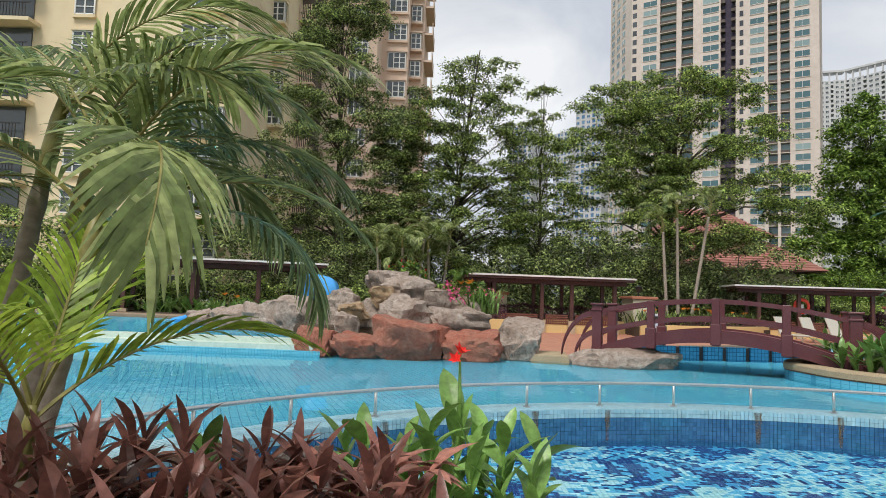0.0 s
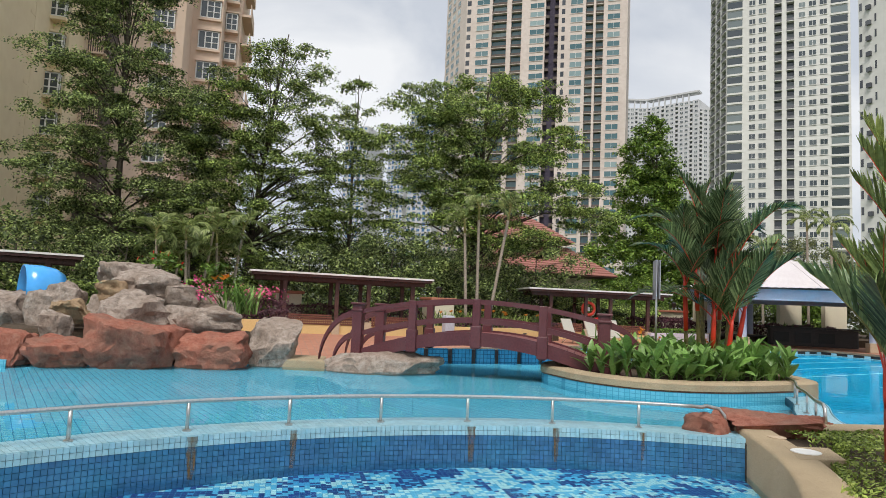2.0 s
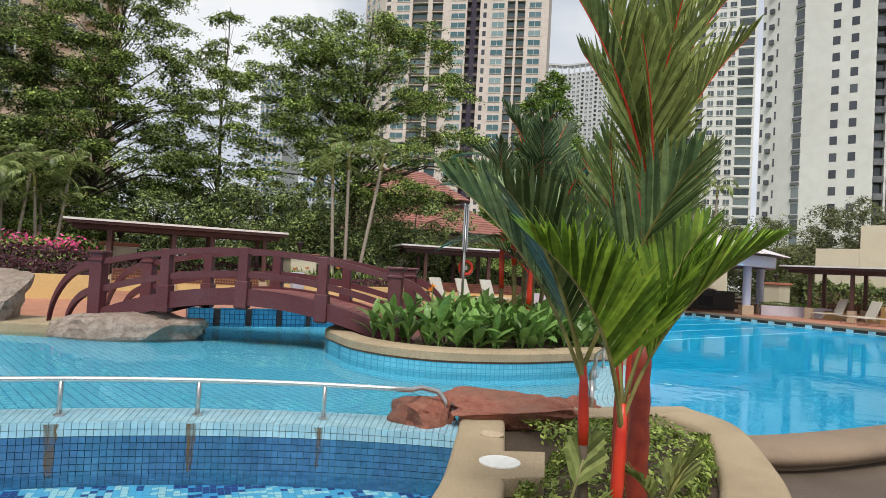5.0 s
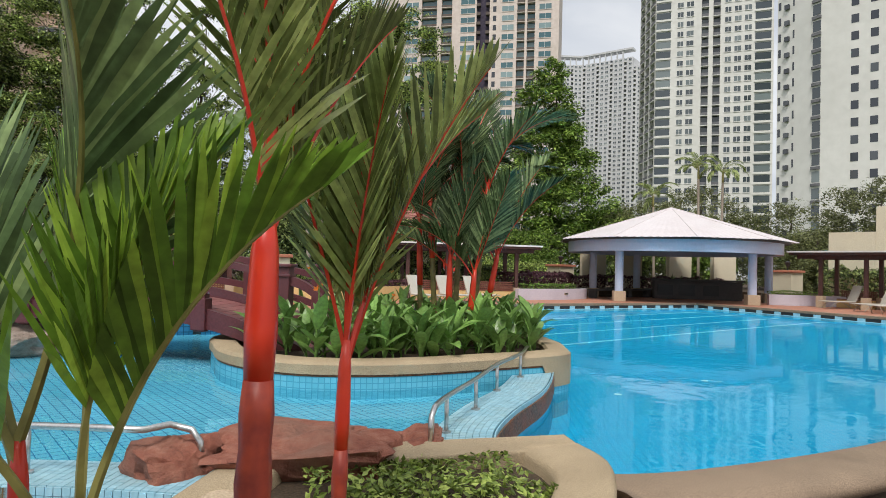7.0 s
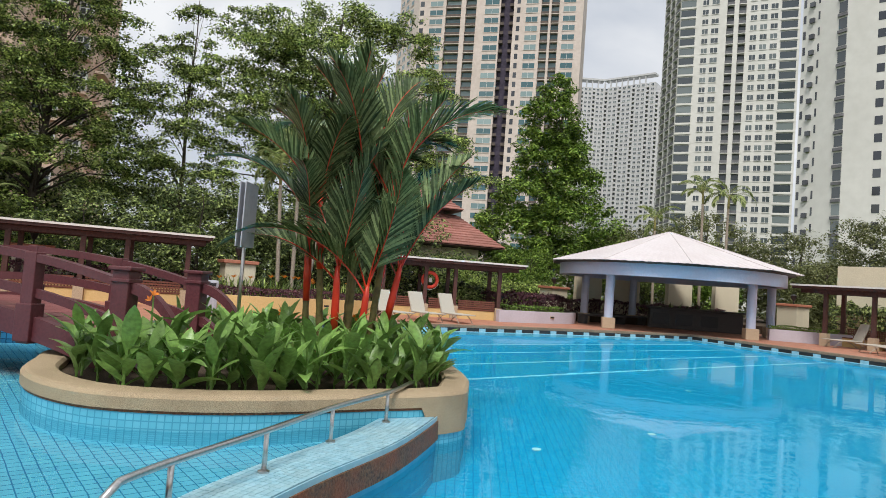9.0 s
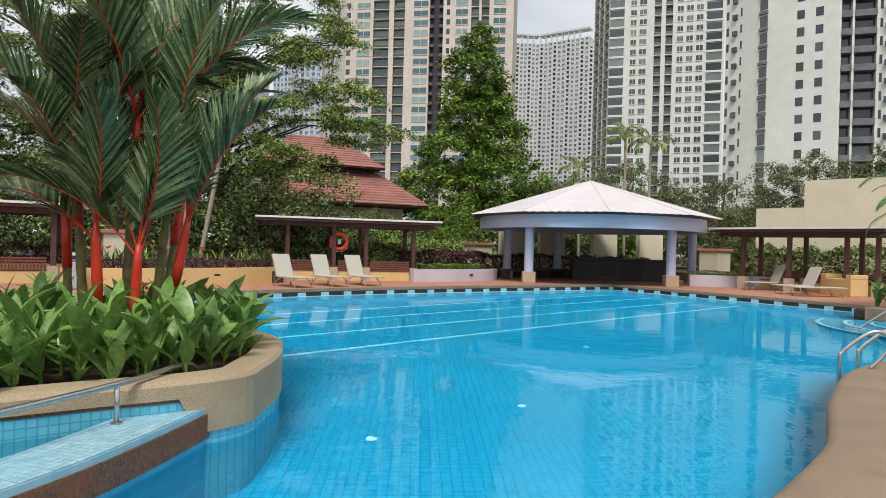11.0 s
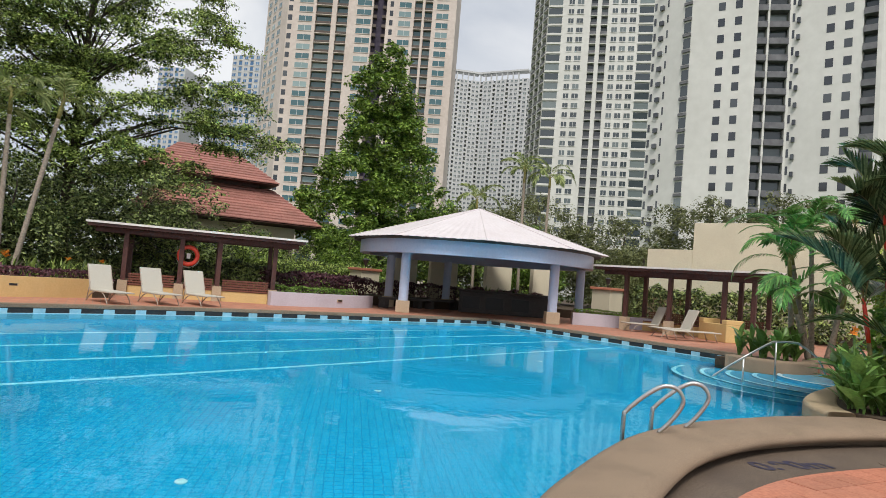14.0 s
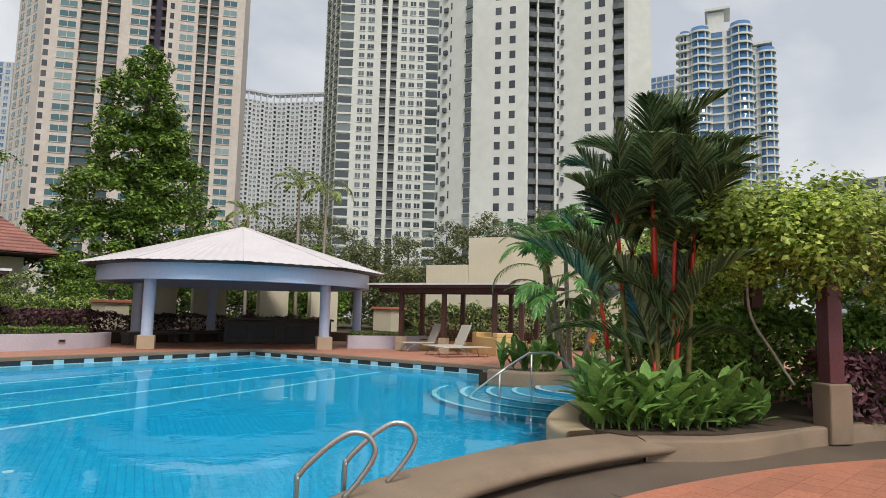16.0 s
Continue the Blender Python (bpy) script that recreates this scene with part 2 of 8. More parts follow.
def streak(name, colour, amount):
    """A thin run of rust: ragged, half see-through."""
    m, n, l, p = nodes_of(name)
    geo = n.new("ShaderNodeNewGeometry")
    mp = n.new("ShaderNodeMapping")
    mp.inputs["Scale"].default_value = (35, 35, 6)
    l.new(geo.outputs["Position"], mp.inputs["Vector"])
    f = n.new("ShaderNodeTexNoise")
    f.inputs["Scale"].default_value, f.inputs["Detail"].default_value = 1.0, 5.0
    l.new(mp.outputs["Vector"], f.inputs["Vector"])
    r = ramp(n, [(0.3, (0.12,) * 3), (0.68, (amount,) * 3)])
    l.new(f.outputs["Fac"], r.inputs["Fac"])
    p.inputs["Base Color"].default_value, p.inputs["Roughness"].default_value = (*colour, 1), 0.8
    t = n.new("ShaderNodeBsdfTransparent")
    ms = n.new("ShaderNodeMixShader")
    l.new(r.outputs["Color"], ms.inputs["Fac"])
    l.new(t.outputs["BSDF"], ms.inputs[1])
    l.new(p.outputs["BSDF"], ms.inputs[2])
    l.new(ms.outputs["Shader"], n["Material Output"].inputs["Surface"])
    return m


M["rust"] = streak("rust_run", (0.15, 0.095, 0.03), 0.8)
M["steel"] = surface("brushed_steel", (0.45, 0.45, 0.44), (0.62, 0.61, 0.6), fine=60, broad=3, rough=0.28, metal=1.0, bump=0.02)
M["bridge"] = surface("maroon_paint", (0.075, 0.017, 0.022), (0.12, 0.03, 0.036), fine=35, broad=2.0, rough=0.42, bump=0.08, dirt=(0.16, 0.07, 0.07), dirt_amount=0.35, obj=0.06)
M["bridge_deck"] = surface("maroon_boards", (0.17, 0.05, 0.05), (0.25, 0.09, 0.085), fine=25, broad=2.0, rough=0.55, bump=0.15, dirt=(0.28, 0.14, 0.12), dirt_amount=0.4, obj=0.12)
M["timber"] = surface("dark_stained_timber", (0.045, 0.016, 0.013), (0.105, 0.04, 0.032), fine=18, broad=3, rough=0.55, bump=0.12, obj=0.1)
M["bench"] = surface("red_brown_slats", (0.13, 0.04, 0.025), (0.22, 0.08, 0.05), fine=25, rough=0.5, bump=0.1, obj=0.12)
M["roof_white"] = surface("pale_roof_edge", (0.68, 0.65, 0.6), (0.8, 0.77, 0.73), fine=20, broad=1.2, rough=0.6, bump=0.05, dirt=(0.5, 0.46, 0.4), dirt_amount=0.4)
M["yellow"] = surface("cream_yellow_render", (0.62, 0.43, 0.17), (0.7, 0.5, 0.23), fine=25, broad=0.8, rough=0.75, bump=0.06, dirt=(0.5, 0.36, 0.18), dirt_amount=0.5)
M["lavender"] = surface("lavender_white_render", (0.5, 0.46, 0.52), (0.6, 0.56, 0.62), fine=25, broad=0.9, rough=0.75, bump=0.06, dirt=(0.36, 0.33, 0.36), dirt_amount=0.5)
M["cream"] = surface("cream_render", (0.62, 0.55, 0.4), (0.72, 0.66, 0.5), fine=22, broad=0.6, rough=0.8, bump=0.06, dirt=(0.45, 0.4, 0.3), dirt_amount=0.45)
M["pav_paint"] = surface("pale_blue_paint", (0.46, 0.55, 0.72), (0.55, 0.62, 0.78), fine=15, broad=0.5, rough=0.6, bump=0.04, dirt=(0.62, 0.5, 0.56), dirt_amount=0.7)
M["sheet_roof"] = surface("corrugated_white_sheet", (0.6, 0.55, 0.56), (0.7, 0.65, 0.66), fine=12, broad=0.8, rough=0.45, bump=0.03, dirt=(0.5, 0.43, 0.42), dirt_amount=0.4)
M["stone_base"] = surface("brown_stone_plinth", (0.36, 0.27, 0.18), (0.55, 0.43, 0.3), fine=70, rough=0.8, bump=0.3)
# near-black grey that carries the shade under the pavilion roof
M["shade_grey"] = surface("shade_darkened_render", (0.05, 0.045, 0.045), (0.1, 0.09, 0.085), fine=20, rough=0.8, bump=0.1)


def stone(name, dark, mid, light, stain):
    """Weathered stone: grain with crevice shade painted in its hollows, broad stains, relief at two scales."""
    m, n, l, p = nodes_of(name)
    geo = n.new("ShaderNodeNewGeometry")
    tex = []
    for sc, det, ro in ((1.6, 6.0, 0.6), (9.0, 10.0, 0.7), (55.0, 4.0, 0.6)):
        t = n.new("ShaderNodeTexNoise")
        t.inputs["Scale"].default_value, t.inputs["Detail"].default_value, t.inputs["Roughness"].default_value = sc, det, ro
        l.new(geo.outputs["Position"], t.inputs["Vector"])
        tex.append(t)
    # same noise as the relief: the dark stop paints shade into crevices
    col = ramp(n, [(0.3, dark), (0.5, mid), (0.72, light)])
    l.new(tex[1].outputs["Fac"], col.inputs["Fac"])
    st = ramp(n, [(0.45, (0, 0, 0)), (0.7, (0.75,) * 3)])
    l.new(tex[0].outputs["Fac"], st.inputs["Fac"])
    mx = n.new("ShaderNodeMix")
    mx.data_type = "RGBA"
    l.new(st.outputs["Color"], mx.inputs["Factor"])
    l.new(col.outputs["Color"], mx.inputs["A"])
    mx.inputs["B"].default_value = (*stain, 1)
    l.new(mx.outputs["Result"], p.inputs["Base Color"])
    p.inputs["Roughness"].default_value = 0.85
    last = None
    for sock, dist, st_ in ((tex[1].outputs["Fac"], 0.09, 0.9), (tex[2].outputs["Fac"], 0.015, 0.6)):
        bn = n.new("ShaderNodeBump")
        bn.inputs["Strength"].default_value, bn.inputs["Distance"].default_value = st_, dist
        l.new(sock, bn.inputs["Height"])
        if last is not None:
            l.new(last.outputs["Normal"], bn.inputs["Normal"])
        last = bn
    l.new(last.outputs["Normal"], p.inputs["Normal"])
    return m


M["rock"] = stone("grey_brown_rock", (0.15, 0.115, 0.09), (0.36, 0.29, 0.24), (0.54, 0.46, 0.4), (0.24, 0.17, 0.125))
M["rock_red"] = stone("red_rock", (0.2, 0.055, 0.034), (0.35, 0.12, 0.075), (0.46, 0.21, 0.145), (0.24, 0.14, 0.1))
M["rock_tan"] = stone("tan_rock", (0.28, 0.17, 0.09), (0.42, 0.29, 0.17), (0.52, 0.38, 0.24), (0.22, 0.14, 0.08))
M["tile_step"] = surface("pale_green_tile", (0.44, 0.55, 0.48), (0.56, 0.66, 0.58), fine=12, broad=2.0, rough=0.4, bump=0.05, dirt=(0.3, 0.42, 0.36), dirt_amount=0.4)
M["slide"] = surface("blue_fibreglass", (0.06, 0.34, 0.8), (0.08, 0.4, 0.85), fine=4, rough=0.2, bump=0.0)
M["buoy"] = surface("red_orange_plastic", (0.75, 0.06, 0.03), (0.85, 0.09, 0.05), fine=8, rough=0.4, bump=0.02)
M["lounger"] = surface("grey_beige_mesh", (0.42, 0.39, 0.33), (0.52, 0.49, 0.42), fine=120, rough=0.7, bump=0.1)
M["lounger_leg"] = surface("bronze_tube", (0.3, 0.25, 0.2), (0.4, 0.34, 0.28), fine=30, rough=0.4, bump=0.03)
M["bin"] = surface("grey_plastic", (0.36, 0.37, 0.42), (0.44, 0.45, 0.5), fine=15, rough=0.5, bump=0.03)
# black plastic parts, and the painted darkness of gaps and slots
M["black"] = surface("black_plastic_and_shade", (0.01, 0.01, 0.012), (0.03, 0.03, 0.03), fine=20, rough=0.5, bump=0.03)
M["white"] = surface("white_plastic", (0.7, 0.7, 0.68), (0.8, 0.8, 0.78), fine=20, rough=0.45, bump=0.03)
M["red_tile"] = surface("clay_roof_tile", (0.25, 0.095, 0.075), (0.38, 0.17, 0.135), fine=10, broad=1.0, rough=0.65, bump=0.1, dirt=(0.16, 0.07, 0.05), dirt_amount=0.5, obj=0.12, island=0.15)
M["bark"] = surface("grey_brown_bark", (0.035, 0.027, 0.02), (0.11, 0.088, 0.066), fine=14, rough=0.9, bump=0.7)
M["bark_pale"] = surface("pale_palm_bark", (0.22, 0.18, 0.14), (0.4, 0.34, 0.27), fine=18, rough=0.85, bump=0.4)
M["palm_cane"] = surface("green_yellow_cane", (0.13, 0.12, 0.03), (0.3, 0.27, 0.08), fine=12, rough=0.5, bump=0.15)
M["palm_trunk"] = surface("ringed_brown_cane", (0.05, 0.035, 0.022), (0.14, 0.1, 0.06), fine=16, rough=0.7, bump=0.3)
M["palm_red"] = surface("brown_red_cane", (0.2, 0.02, 0.012), (0.38, 0.05, 0.02), fine=14, rough=0.5, bump=0.2)
M["palm_stem"] = surface("ringed_olive_stem", (0.09, 0.08, 0.025), (0.24, 0.2, 0.06), fine=12, rough=0.5, bump=0.15)
M["lipstick"] = surface("sealing_wax_red", (0.55, 0.025, 0.012), (0.72, 0.06, 0.02), fine=5, broad=3, rough=0.35, bump=0.02, dirt=(0.35, 0.02, 0.01), dirt_amount=0.5)
M["leaf"] = leafy("tree_leaf", (0.1, 0.16, 0.035), (0.6, 0.74, 0.2), dark=0.15, trans=0.32)
M["leaf_dark"] = leafy("dark_tree_leaf", (0.09, 0.135, 0.045), (0.52, 0.62, 0.22), dark=0.15, trans=0.32)
M["leaf_bright"] = leafy("bright_tree_leaf", (0.13, 0.24, 0.035), (0.36, 0.5, 0.09), dark=0.25, trans=0.22)
M["leaf_olive"] = leafy("olive_tree_leaf", (0.14, 0.16, 0.06), (0.26, 0.28, 0.11), dark=0.5)
M["leaf_canna"] = leafy("canna_leaf", (0.13, 0.25, 0.055), (0.32, 0.5, 0.14), dark=0.5, rough=0.3, trans=0.2, obj=0.25)
M["leaf_palm"] = leafy("sealing_palm_leaf", (0.11, 0.175, 0.07), (0.26, 0.34, 0.14), dark=0.45, rough=0.28, trans=0.35, obj=0.45)
M["leaf_palm_bright"] = leafy("young_palm_leaf", (0.16, 0.3, 0.035), (0.4, 0.58, 0.07), dark=0.4, rough=0.35, trans=0.45, obj=0.25)
M["leaf_areca"] = leafy("areca_leaf", (0.2, 0.265, 0.09), (0.46, 0.52, 0.22), rough=0.32, trans=0.5)
M["leaf_purple"] = leafy("purple_hedge_leaf", (0.085, 0.03, 0.042), (0.18, 0.075, 0.09), rough=0.5)
M["leaf_cordyline"] = leafy("burgundy_leaf", (0.14, 0.06, 0.05), (0.46, 0.2, 0.15), dark=0.25, rough=0.3, obj=0.3)
M["leaf_hedge"] = leafy("hedge_leaf", (0.11, 0.21, 0.03), (0.26, 0.4, 0.07))
M["leaf_ground"] = leafy("ground_cover_leaf", (0.2, 0.28, 0.055), (0.42, 0.5, 0.12), dark=0.35)
M["leaf_vine"] = leafy("vine_leaf", (0.270, 0.378, 0.074), (0.756, 0.810, 0.216), dark=0.25, trans=0.5)
M["flower_orange"] = leafy("orange_petal", (0.85, 0.25, 0.03), (0.9, 0.4, 0.06), dark=0.8)
M["flower_red"] = leafy("red_petal", (0.7, 0.02, 0.015), (0.8, 0.06, 0.04), dark=0.8)
M["flower_pink"] = leafy("pink_petal", (0.75, 0.08, 0.25), (0.85, 0.2, 0.4), dark=0.8)
M["water_big"] = water("deep_pool_water", (0.55, 0.95, 1.0), ripple=2.2, strength=0.045)
M["water_mid"] = water("shallow_pool_water", (0.72, 0.95, 1.0), ripple=1.6, strength=0.07)
M["water_low"] = water("low_pool_water", (0.78, 0.95, 1.0), ripple=2.4, strength=0.10)
M["tower_cream"] = surface("tower_cream_paint", (0.62, 0.525, 0.47), (0.72, 0.625, 0.57), fine=0.8, broad=0.08, rough=0.85, bump=0, dirt=(0.45, 0.38, 0.32), dirt_amount=0.4)
M["tower_white"] = surface("tower_white_paint", (0.66, 0.65, 0.61), (0.74, 0.73, 0.69), fine=0.6, broad=0.08, rough=0.85, bump=0, dirt=(0.55, 0.54, 0.5), dirt_amount=0.4)
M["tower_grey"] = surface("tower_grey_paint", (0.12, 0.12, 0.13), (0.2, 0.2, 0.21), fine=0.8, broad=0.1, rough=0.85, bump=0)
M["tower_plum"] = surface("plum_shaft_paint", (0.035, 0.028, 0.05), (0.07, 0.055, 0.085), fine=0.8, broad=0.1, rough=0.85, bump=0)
M["tower_pale"] = surface("tower_pale_paint", (0.52, 0.52, 0.53), (0.6, 0.6, 0.6), fine=0.8, broad=0.1, rough=0.85, bump=0)
M["block_cream"] = surface("block_cream_paint", (0.74, 0.61, 0.4), (0.8, 0.68, 0.46), fine=1.2, broad=0.12, rough=0.85, bump=0.02, dirt=(0.55, 0.42, 0.27), dirt_amount=0.4)
M["block_pink"] = surface("block_pink_paint", (0.7, 0.53, 0.41), (0.76, 0.59, 0.47), fine=1.2, broad=0.12, rough=0.85, bump=0.02, dirt=(0.5, 0.37, 0.29), dirt_amount=0.4)
M["pane_teal"] = glassy("teal_pane", (0.05, 0.13, 0.15), (0.3, 0.4, 0.4))
# base lightened to hold some of the sky mirrored in the glass
M["pane_dark"] = glassy("dark_pane", (0.045, 0.06, 0.07), (0.2, 0.24, 0.24))
M["pane_square"] = glassy("square_pane", (0.03, 0.035, 0.045), (0.08, 0.09, 0.1))
M["pane_blue"] = glassy("blue_pane", (0.06, 0.16, 0.33), (0.2, 0.33, 0.5))
M["pane_curtain"] = glassy("curtained_pane", (0.06, 0.075, 0.08), (0.3, 0.38, 0.36), rough=0.12)
# shade of set-back balconies, painted as a dark wall colour
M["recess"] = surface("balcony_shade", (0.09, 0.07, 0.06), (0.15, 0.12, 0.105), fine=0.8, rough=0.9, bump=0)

# ---- builders ----
def part(name, bm, material, parent=None, label="", smooth=False):
    me = bpy.data.meshes.new(name)
    bm.to_mesh(me)
    bm.free()
    return mesh_part(name, me, material, parent, label, smooth)


def mesh_part(name, me, material, parent=None, label="", smooth=False):
    if material is not None and not me.materials:
        me.materials.append(material)
    if smooth:
        me.polygons.foreach_set("use_smooth", [True] * len(me.polygons))
    ob = new(name, me)
    if parent is not None:
        ob.parent = parent
    if label:
        ob["label"] = label
    return ob


def raw(name, verts, faces):
    me = bpy.data.meshes.new(name)
    me.from_pydata([tuple(v) for v in verts], [], faces)
    me.update()
    return me


def empty(name, label, category, m=None, group="", kind=""):
    ob = new(name)
    if m is not None:
        ob.matrix_world = m
    return tagged(ob, label, category, group, kind)


def add_box(bm, x0, y0, z0, x1, y1, z1, m=None):
    vs = [bm.verts.new(v) for v in ((x0, y0, z0), (x1, y0, z0), (x1, y1, z0), (x0, y1, z0), (x0, y0, z1), (x1, y0, z1), (x1, y1, z1), (x0, y1, z1))]
    for f in ((0, 3, 2, 1), (4, 5, 6, 7), (0, 1, 5, 4), (1, 2, 6, 5), (2, 3, 7, 6), (3, 0, 4, 7)):
        bm.faces.new([vs[i] for i in f])
    if m is not None:
        bmesh.ops.transform(bm, matrix=m, verts=vs)
    return vs


def box_bm(x0, y0, z0, x1, y1, z1, bevel=0.0, m=None):
    bm = bmesh.new()
    add_box(bm, x0, y0, z0, x1, y1, z1)
    if bevel:
        bmesh.ops.bevel(bm, geom=bm.edges[:], offset=bevel, segments=2, profile=0.5, affect="EDGES")
    if m is not None:
        bmesh.ops.transform(bm, matrix=m, verts=bm.verts[:])
    return bm


def prism_bm(pts, z0, z1, bevel=0.0):
    bm = bmesh.new()
    vs = [bm.verts.new((x, y, z1)) for x, y in pts]
    top = bm.faces.new(vs)
    bm.normal_update()
    if top.normal.z < 0:
        top.normal_flip()
    ext = bmesh.ops.extrude_face_region(bm, geom=[top])
    low = [g for g in ext["geom"] if isinstance(g, bmesh.types.BMVert)]
    for v in low:
        v.co.z = z0
    bmesh.ops.recalc_face_normals(bm, faces=bm.faces[:])
    if bevel:
        es = [e for e in bm.edges if all(abs(v.co.z - z1) < 1e-6 for v in e.verts)]
        bmesh.ops.bevel(bm, geom=es, offset=bevel, segments=3, profile=0.5, affect="EDGES")
    return bm


def smooth_line(pts, n=6, closed=False):
    """Catmull-Rom through the points."""
    P = [Vector(p) for p in pts]
    out, k = [], len(P)
    for i in range(k if closed else k - 1):
        a, b, c, d = (P[(i + j) % k] if closed else P[min(max(i + j, 0), k - 1)] for j in (-1, 0, 1, 2))
        for s in range(n):
            t = s / n
            out.append(0.5 * ((2 * b) + (c - a) * t + (2 * a - 5 * b + 4 * c - d) * t * t + (3 * b - 3 * c + d - a) * t ** 3))
    if not closed:
        out.append(P[-1])
    return out


def sweep(verts, faces, path, radii, sides=8, cap=True):
    """Appends a tube along a path; radii one number or one a point."""
    path = [Vector(p) for p in path]
    if not hasattr(radii, "__len__"):
        radii = [radii] * len(path)
    base = len(verts)
    t0 = (path[1] - path[0]).normalized()
    side = t0.orthogonal().normalized()
    for i, p in enumerate(path):
        t = (path[min(i + 1, len(path) - 1)] - path[max(i - 1, 0)]).normalized()
        side = (side - t * side.dot(t)).normalized()
        up = t.cross(side)
        for s in range(sides):
            a = 2 * math.pi * s / sides
            verts.append(p + (side * math.cos(a) + up * math.sin(a)) * radii[i])
    for i in range(len(path) - 1):
        for s in range(sides):
            a, b = base + i * sides + s, base + i * sides + (s + 1) % sides
            faces.append((a, b, b + sides, a + sides))
    if cap:
        faces.append(tuple(base + s for s in reversed(range(sides))))
        e = base + (len(path) - 1) * sides
        faces.append(tuple(e + s for s in range(sides)))


def tube(name, path, radii, material, parent=None, label="", sides=10):
    v, f = [], []
    sweep(v, f, path, radii, sides)
    return mesh_part(name, raw(name, v, f), material, parent, label, smooth=True)


def ribbon(bm, inner, outer, z0, z1):
    """A solid strip between two plan lines of equal length."""
    n = len(inner)
    a = [bm.verts.new((p[0], p[1], z1)) for p in inner]
    b = [bm.verts.new((p[0], p[1], z1)) for p in outer]
    c = [bm.verts.new((p[0], p[1], z0)) for p in inner]
    d = [bm.verts.new((p[0], p[1], z0)) for p in outer]
    for i in range(n - 1):
        bm.faces.new((a[i], a[i + 1], b[i + 1], b[i]))
        bm.faces.new((c[i], d[i], d[i + 1], c[i + 1]))
        bm.faces.new((a[i], c[i], c[i + 1], a[i + 1]))
        bm.faces.new((b[i], b[i + 1], d[i + 1], d[i]))
    bm.faces.new((a[0], b[0], d[0], c[0]))
    bm.faces.new((a[-1], c[-1], d[-1], b[-1]))
    bmesh.ops.recalc_face_normals(bm, faces=bm.faces[:])


def offset_line(pts, d):
    """The plan line shifted by d to its left."""
    P = [Vector((p[0], p[1])) for p in pts]
    out = []
    for i, p in enumerate(P):
        t = (P[min(i + 1, len(P) - 1)] - P[max(i - 1, 0)]).normalized()
        out.append(p + Vector((-t.y, t.x)) * d)
    return out


def lathe(profile, sides=20):
    """Solid of revolution from (radius, z) pairs."""
    v, f = [], []
    for r, z in profile:
        for s in range(sides):
            a = 2 * math.pi * s / sides
            v.append((r * math.cos(a), r * math.sin(a), z))
    for i in range(len(profile) - 1):
        for s in range(sides):
            a, b = i * sides + s, i * sides + (s + 1) % sides
            f.append((a, b, b + sides, a + sides))
    f.append(tuple(reversed(range(sides))))
    f.append(tuple((len(profile) - 1) * sides + s for s in range(sides)))
    return v, f


class Boxes:
    """Many boxes gathered into one mesh."""
    def __init__(self):
        self.v, self.f = [], []

    def add(self, o, u, n, a0, a1, b0, b1, z0, z1):
        """Box spanning a0..a1 along u and b0..b1 along n from the plan origin o, z0..z1 in height."""
        k = len(self.v)
        for z in (z0, z1):
            for a, b in ((a0, b0), (a1, b0), (a1, b1), (a0, b1)):
                self.v.append((o[0] + u[0] * a + n[0] * b, o[1] + u[1] * a + n[1] * b, z))
        for q in ((0, 3, 2, 1), (4, 5, 6, 7), (0, 1, 5, 4), (1, 2, 6, 5), (2, 3, 7, 6), (3, 0, 4, 7)):
            self.f.append(tuple(k + i for i in q))

    def make(self, name, material, parent, label="", kind=""):
        if not self.v:
            return None
        me = raw(name, self.v, self.f)
        bm = bmesh.new()
        bm.from_mesh(me)
        bmesh.ops.recalc_face_normals(bm, faces=bm.faces[:])
        bm.to_mesh(me)
        bm.free()
        ob = mesh_part(name, me, material, parent, label)
        if kind:
            ob["kind"] = kind
        return ob

# ---- ground, decks, pools ----
def structure(name, bm, material, label, category):
    return tagged(part(name, bm, material), label, category, kind="structure")


gb = bmesh.new()
FAR = 2500
for x0, y0, x1, y1 in ((-FAR, 31, FAR, FAR), (-FAR, -FAR, FAR, 3.4), (-FAR, 3.4, -26, 31), (30, 3.4, FAR, 31)):
    gb.faces.new([gb.verts.new(p) for p in ((x0, y0, -0.52), (x1, y0, -0.52), (x1, y1, -0.52), (x0, y1, -0.52))])
structure("ground", gb, M["lawn"], "green garden ground around the pools", "ground")

LIP = [(3.3, 15.7), (3.9, 16.9), (4.3, 19.0), (5.3, 20.7), (7.0, 21.8), (9.0, 23.0), (10.8, 24.1), (13.9, 25.3), (17.5, 26.2), (21.6, 27.0), (25.9, 27.7), (26.5, 24.0), (27.2, 20.0), (27.5, 17.3)]
RIGHT = [(27.2, 16.4), (27.6, 14.6), (26.4, 12.9), (24.2, 12.6)]
lipline = smooth_line([(x, y, 0) for x, y in LIP[2:11]], 5)
lipline2 = [Vector((x, y, 0)) for x, y in LIP[10:]]
lip_back = [(p.x, p.y) for p in offset_line(lipline, 0.12)[:-1] + offset_line(lipline2, 0.12)]
far_deck = [(-4.8, 15.2), (0.2, 15.4)] + LIP[:2] + lip_back + RIGHT + [(24.2, 11.0), (60, 8), (60, 70), (-26, 70), (-26, 24.2), (-4.8, 22.0)]
structure("pool_deck", prism_bm(far_deck, -1.7, DECK), M["deck_far"], "terracotta paved deck beyond the big pool", "deck")

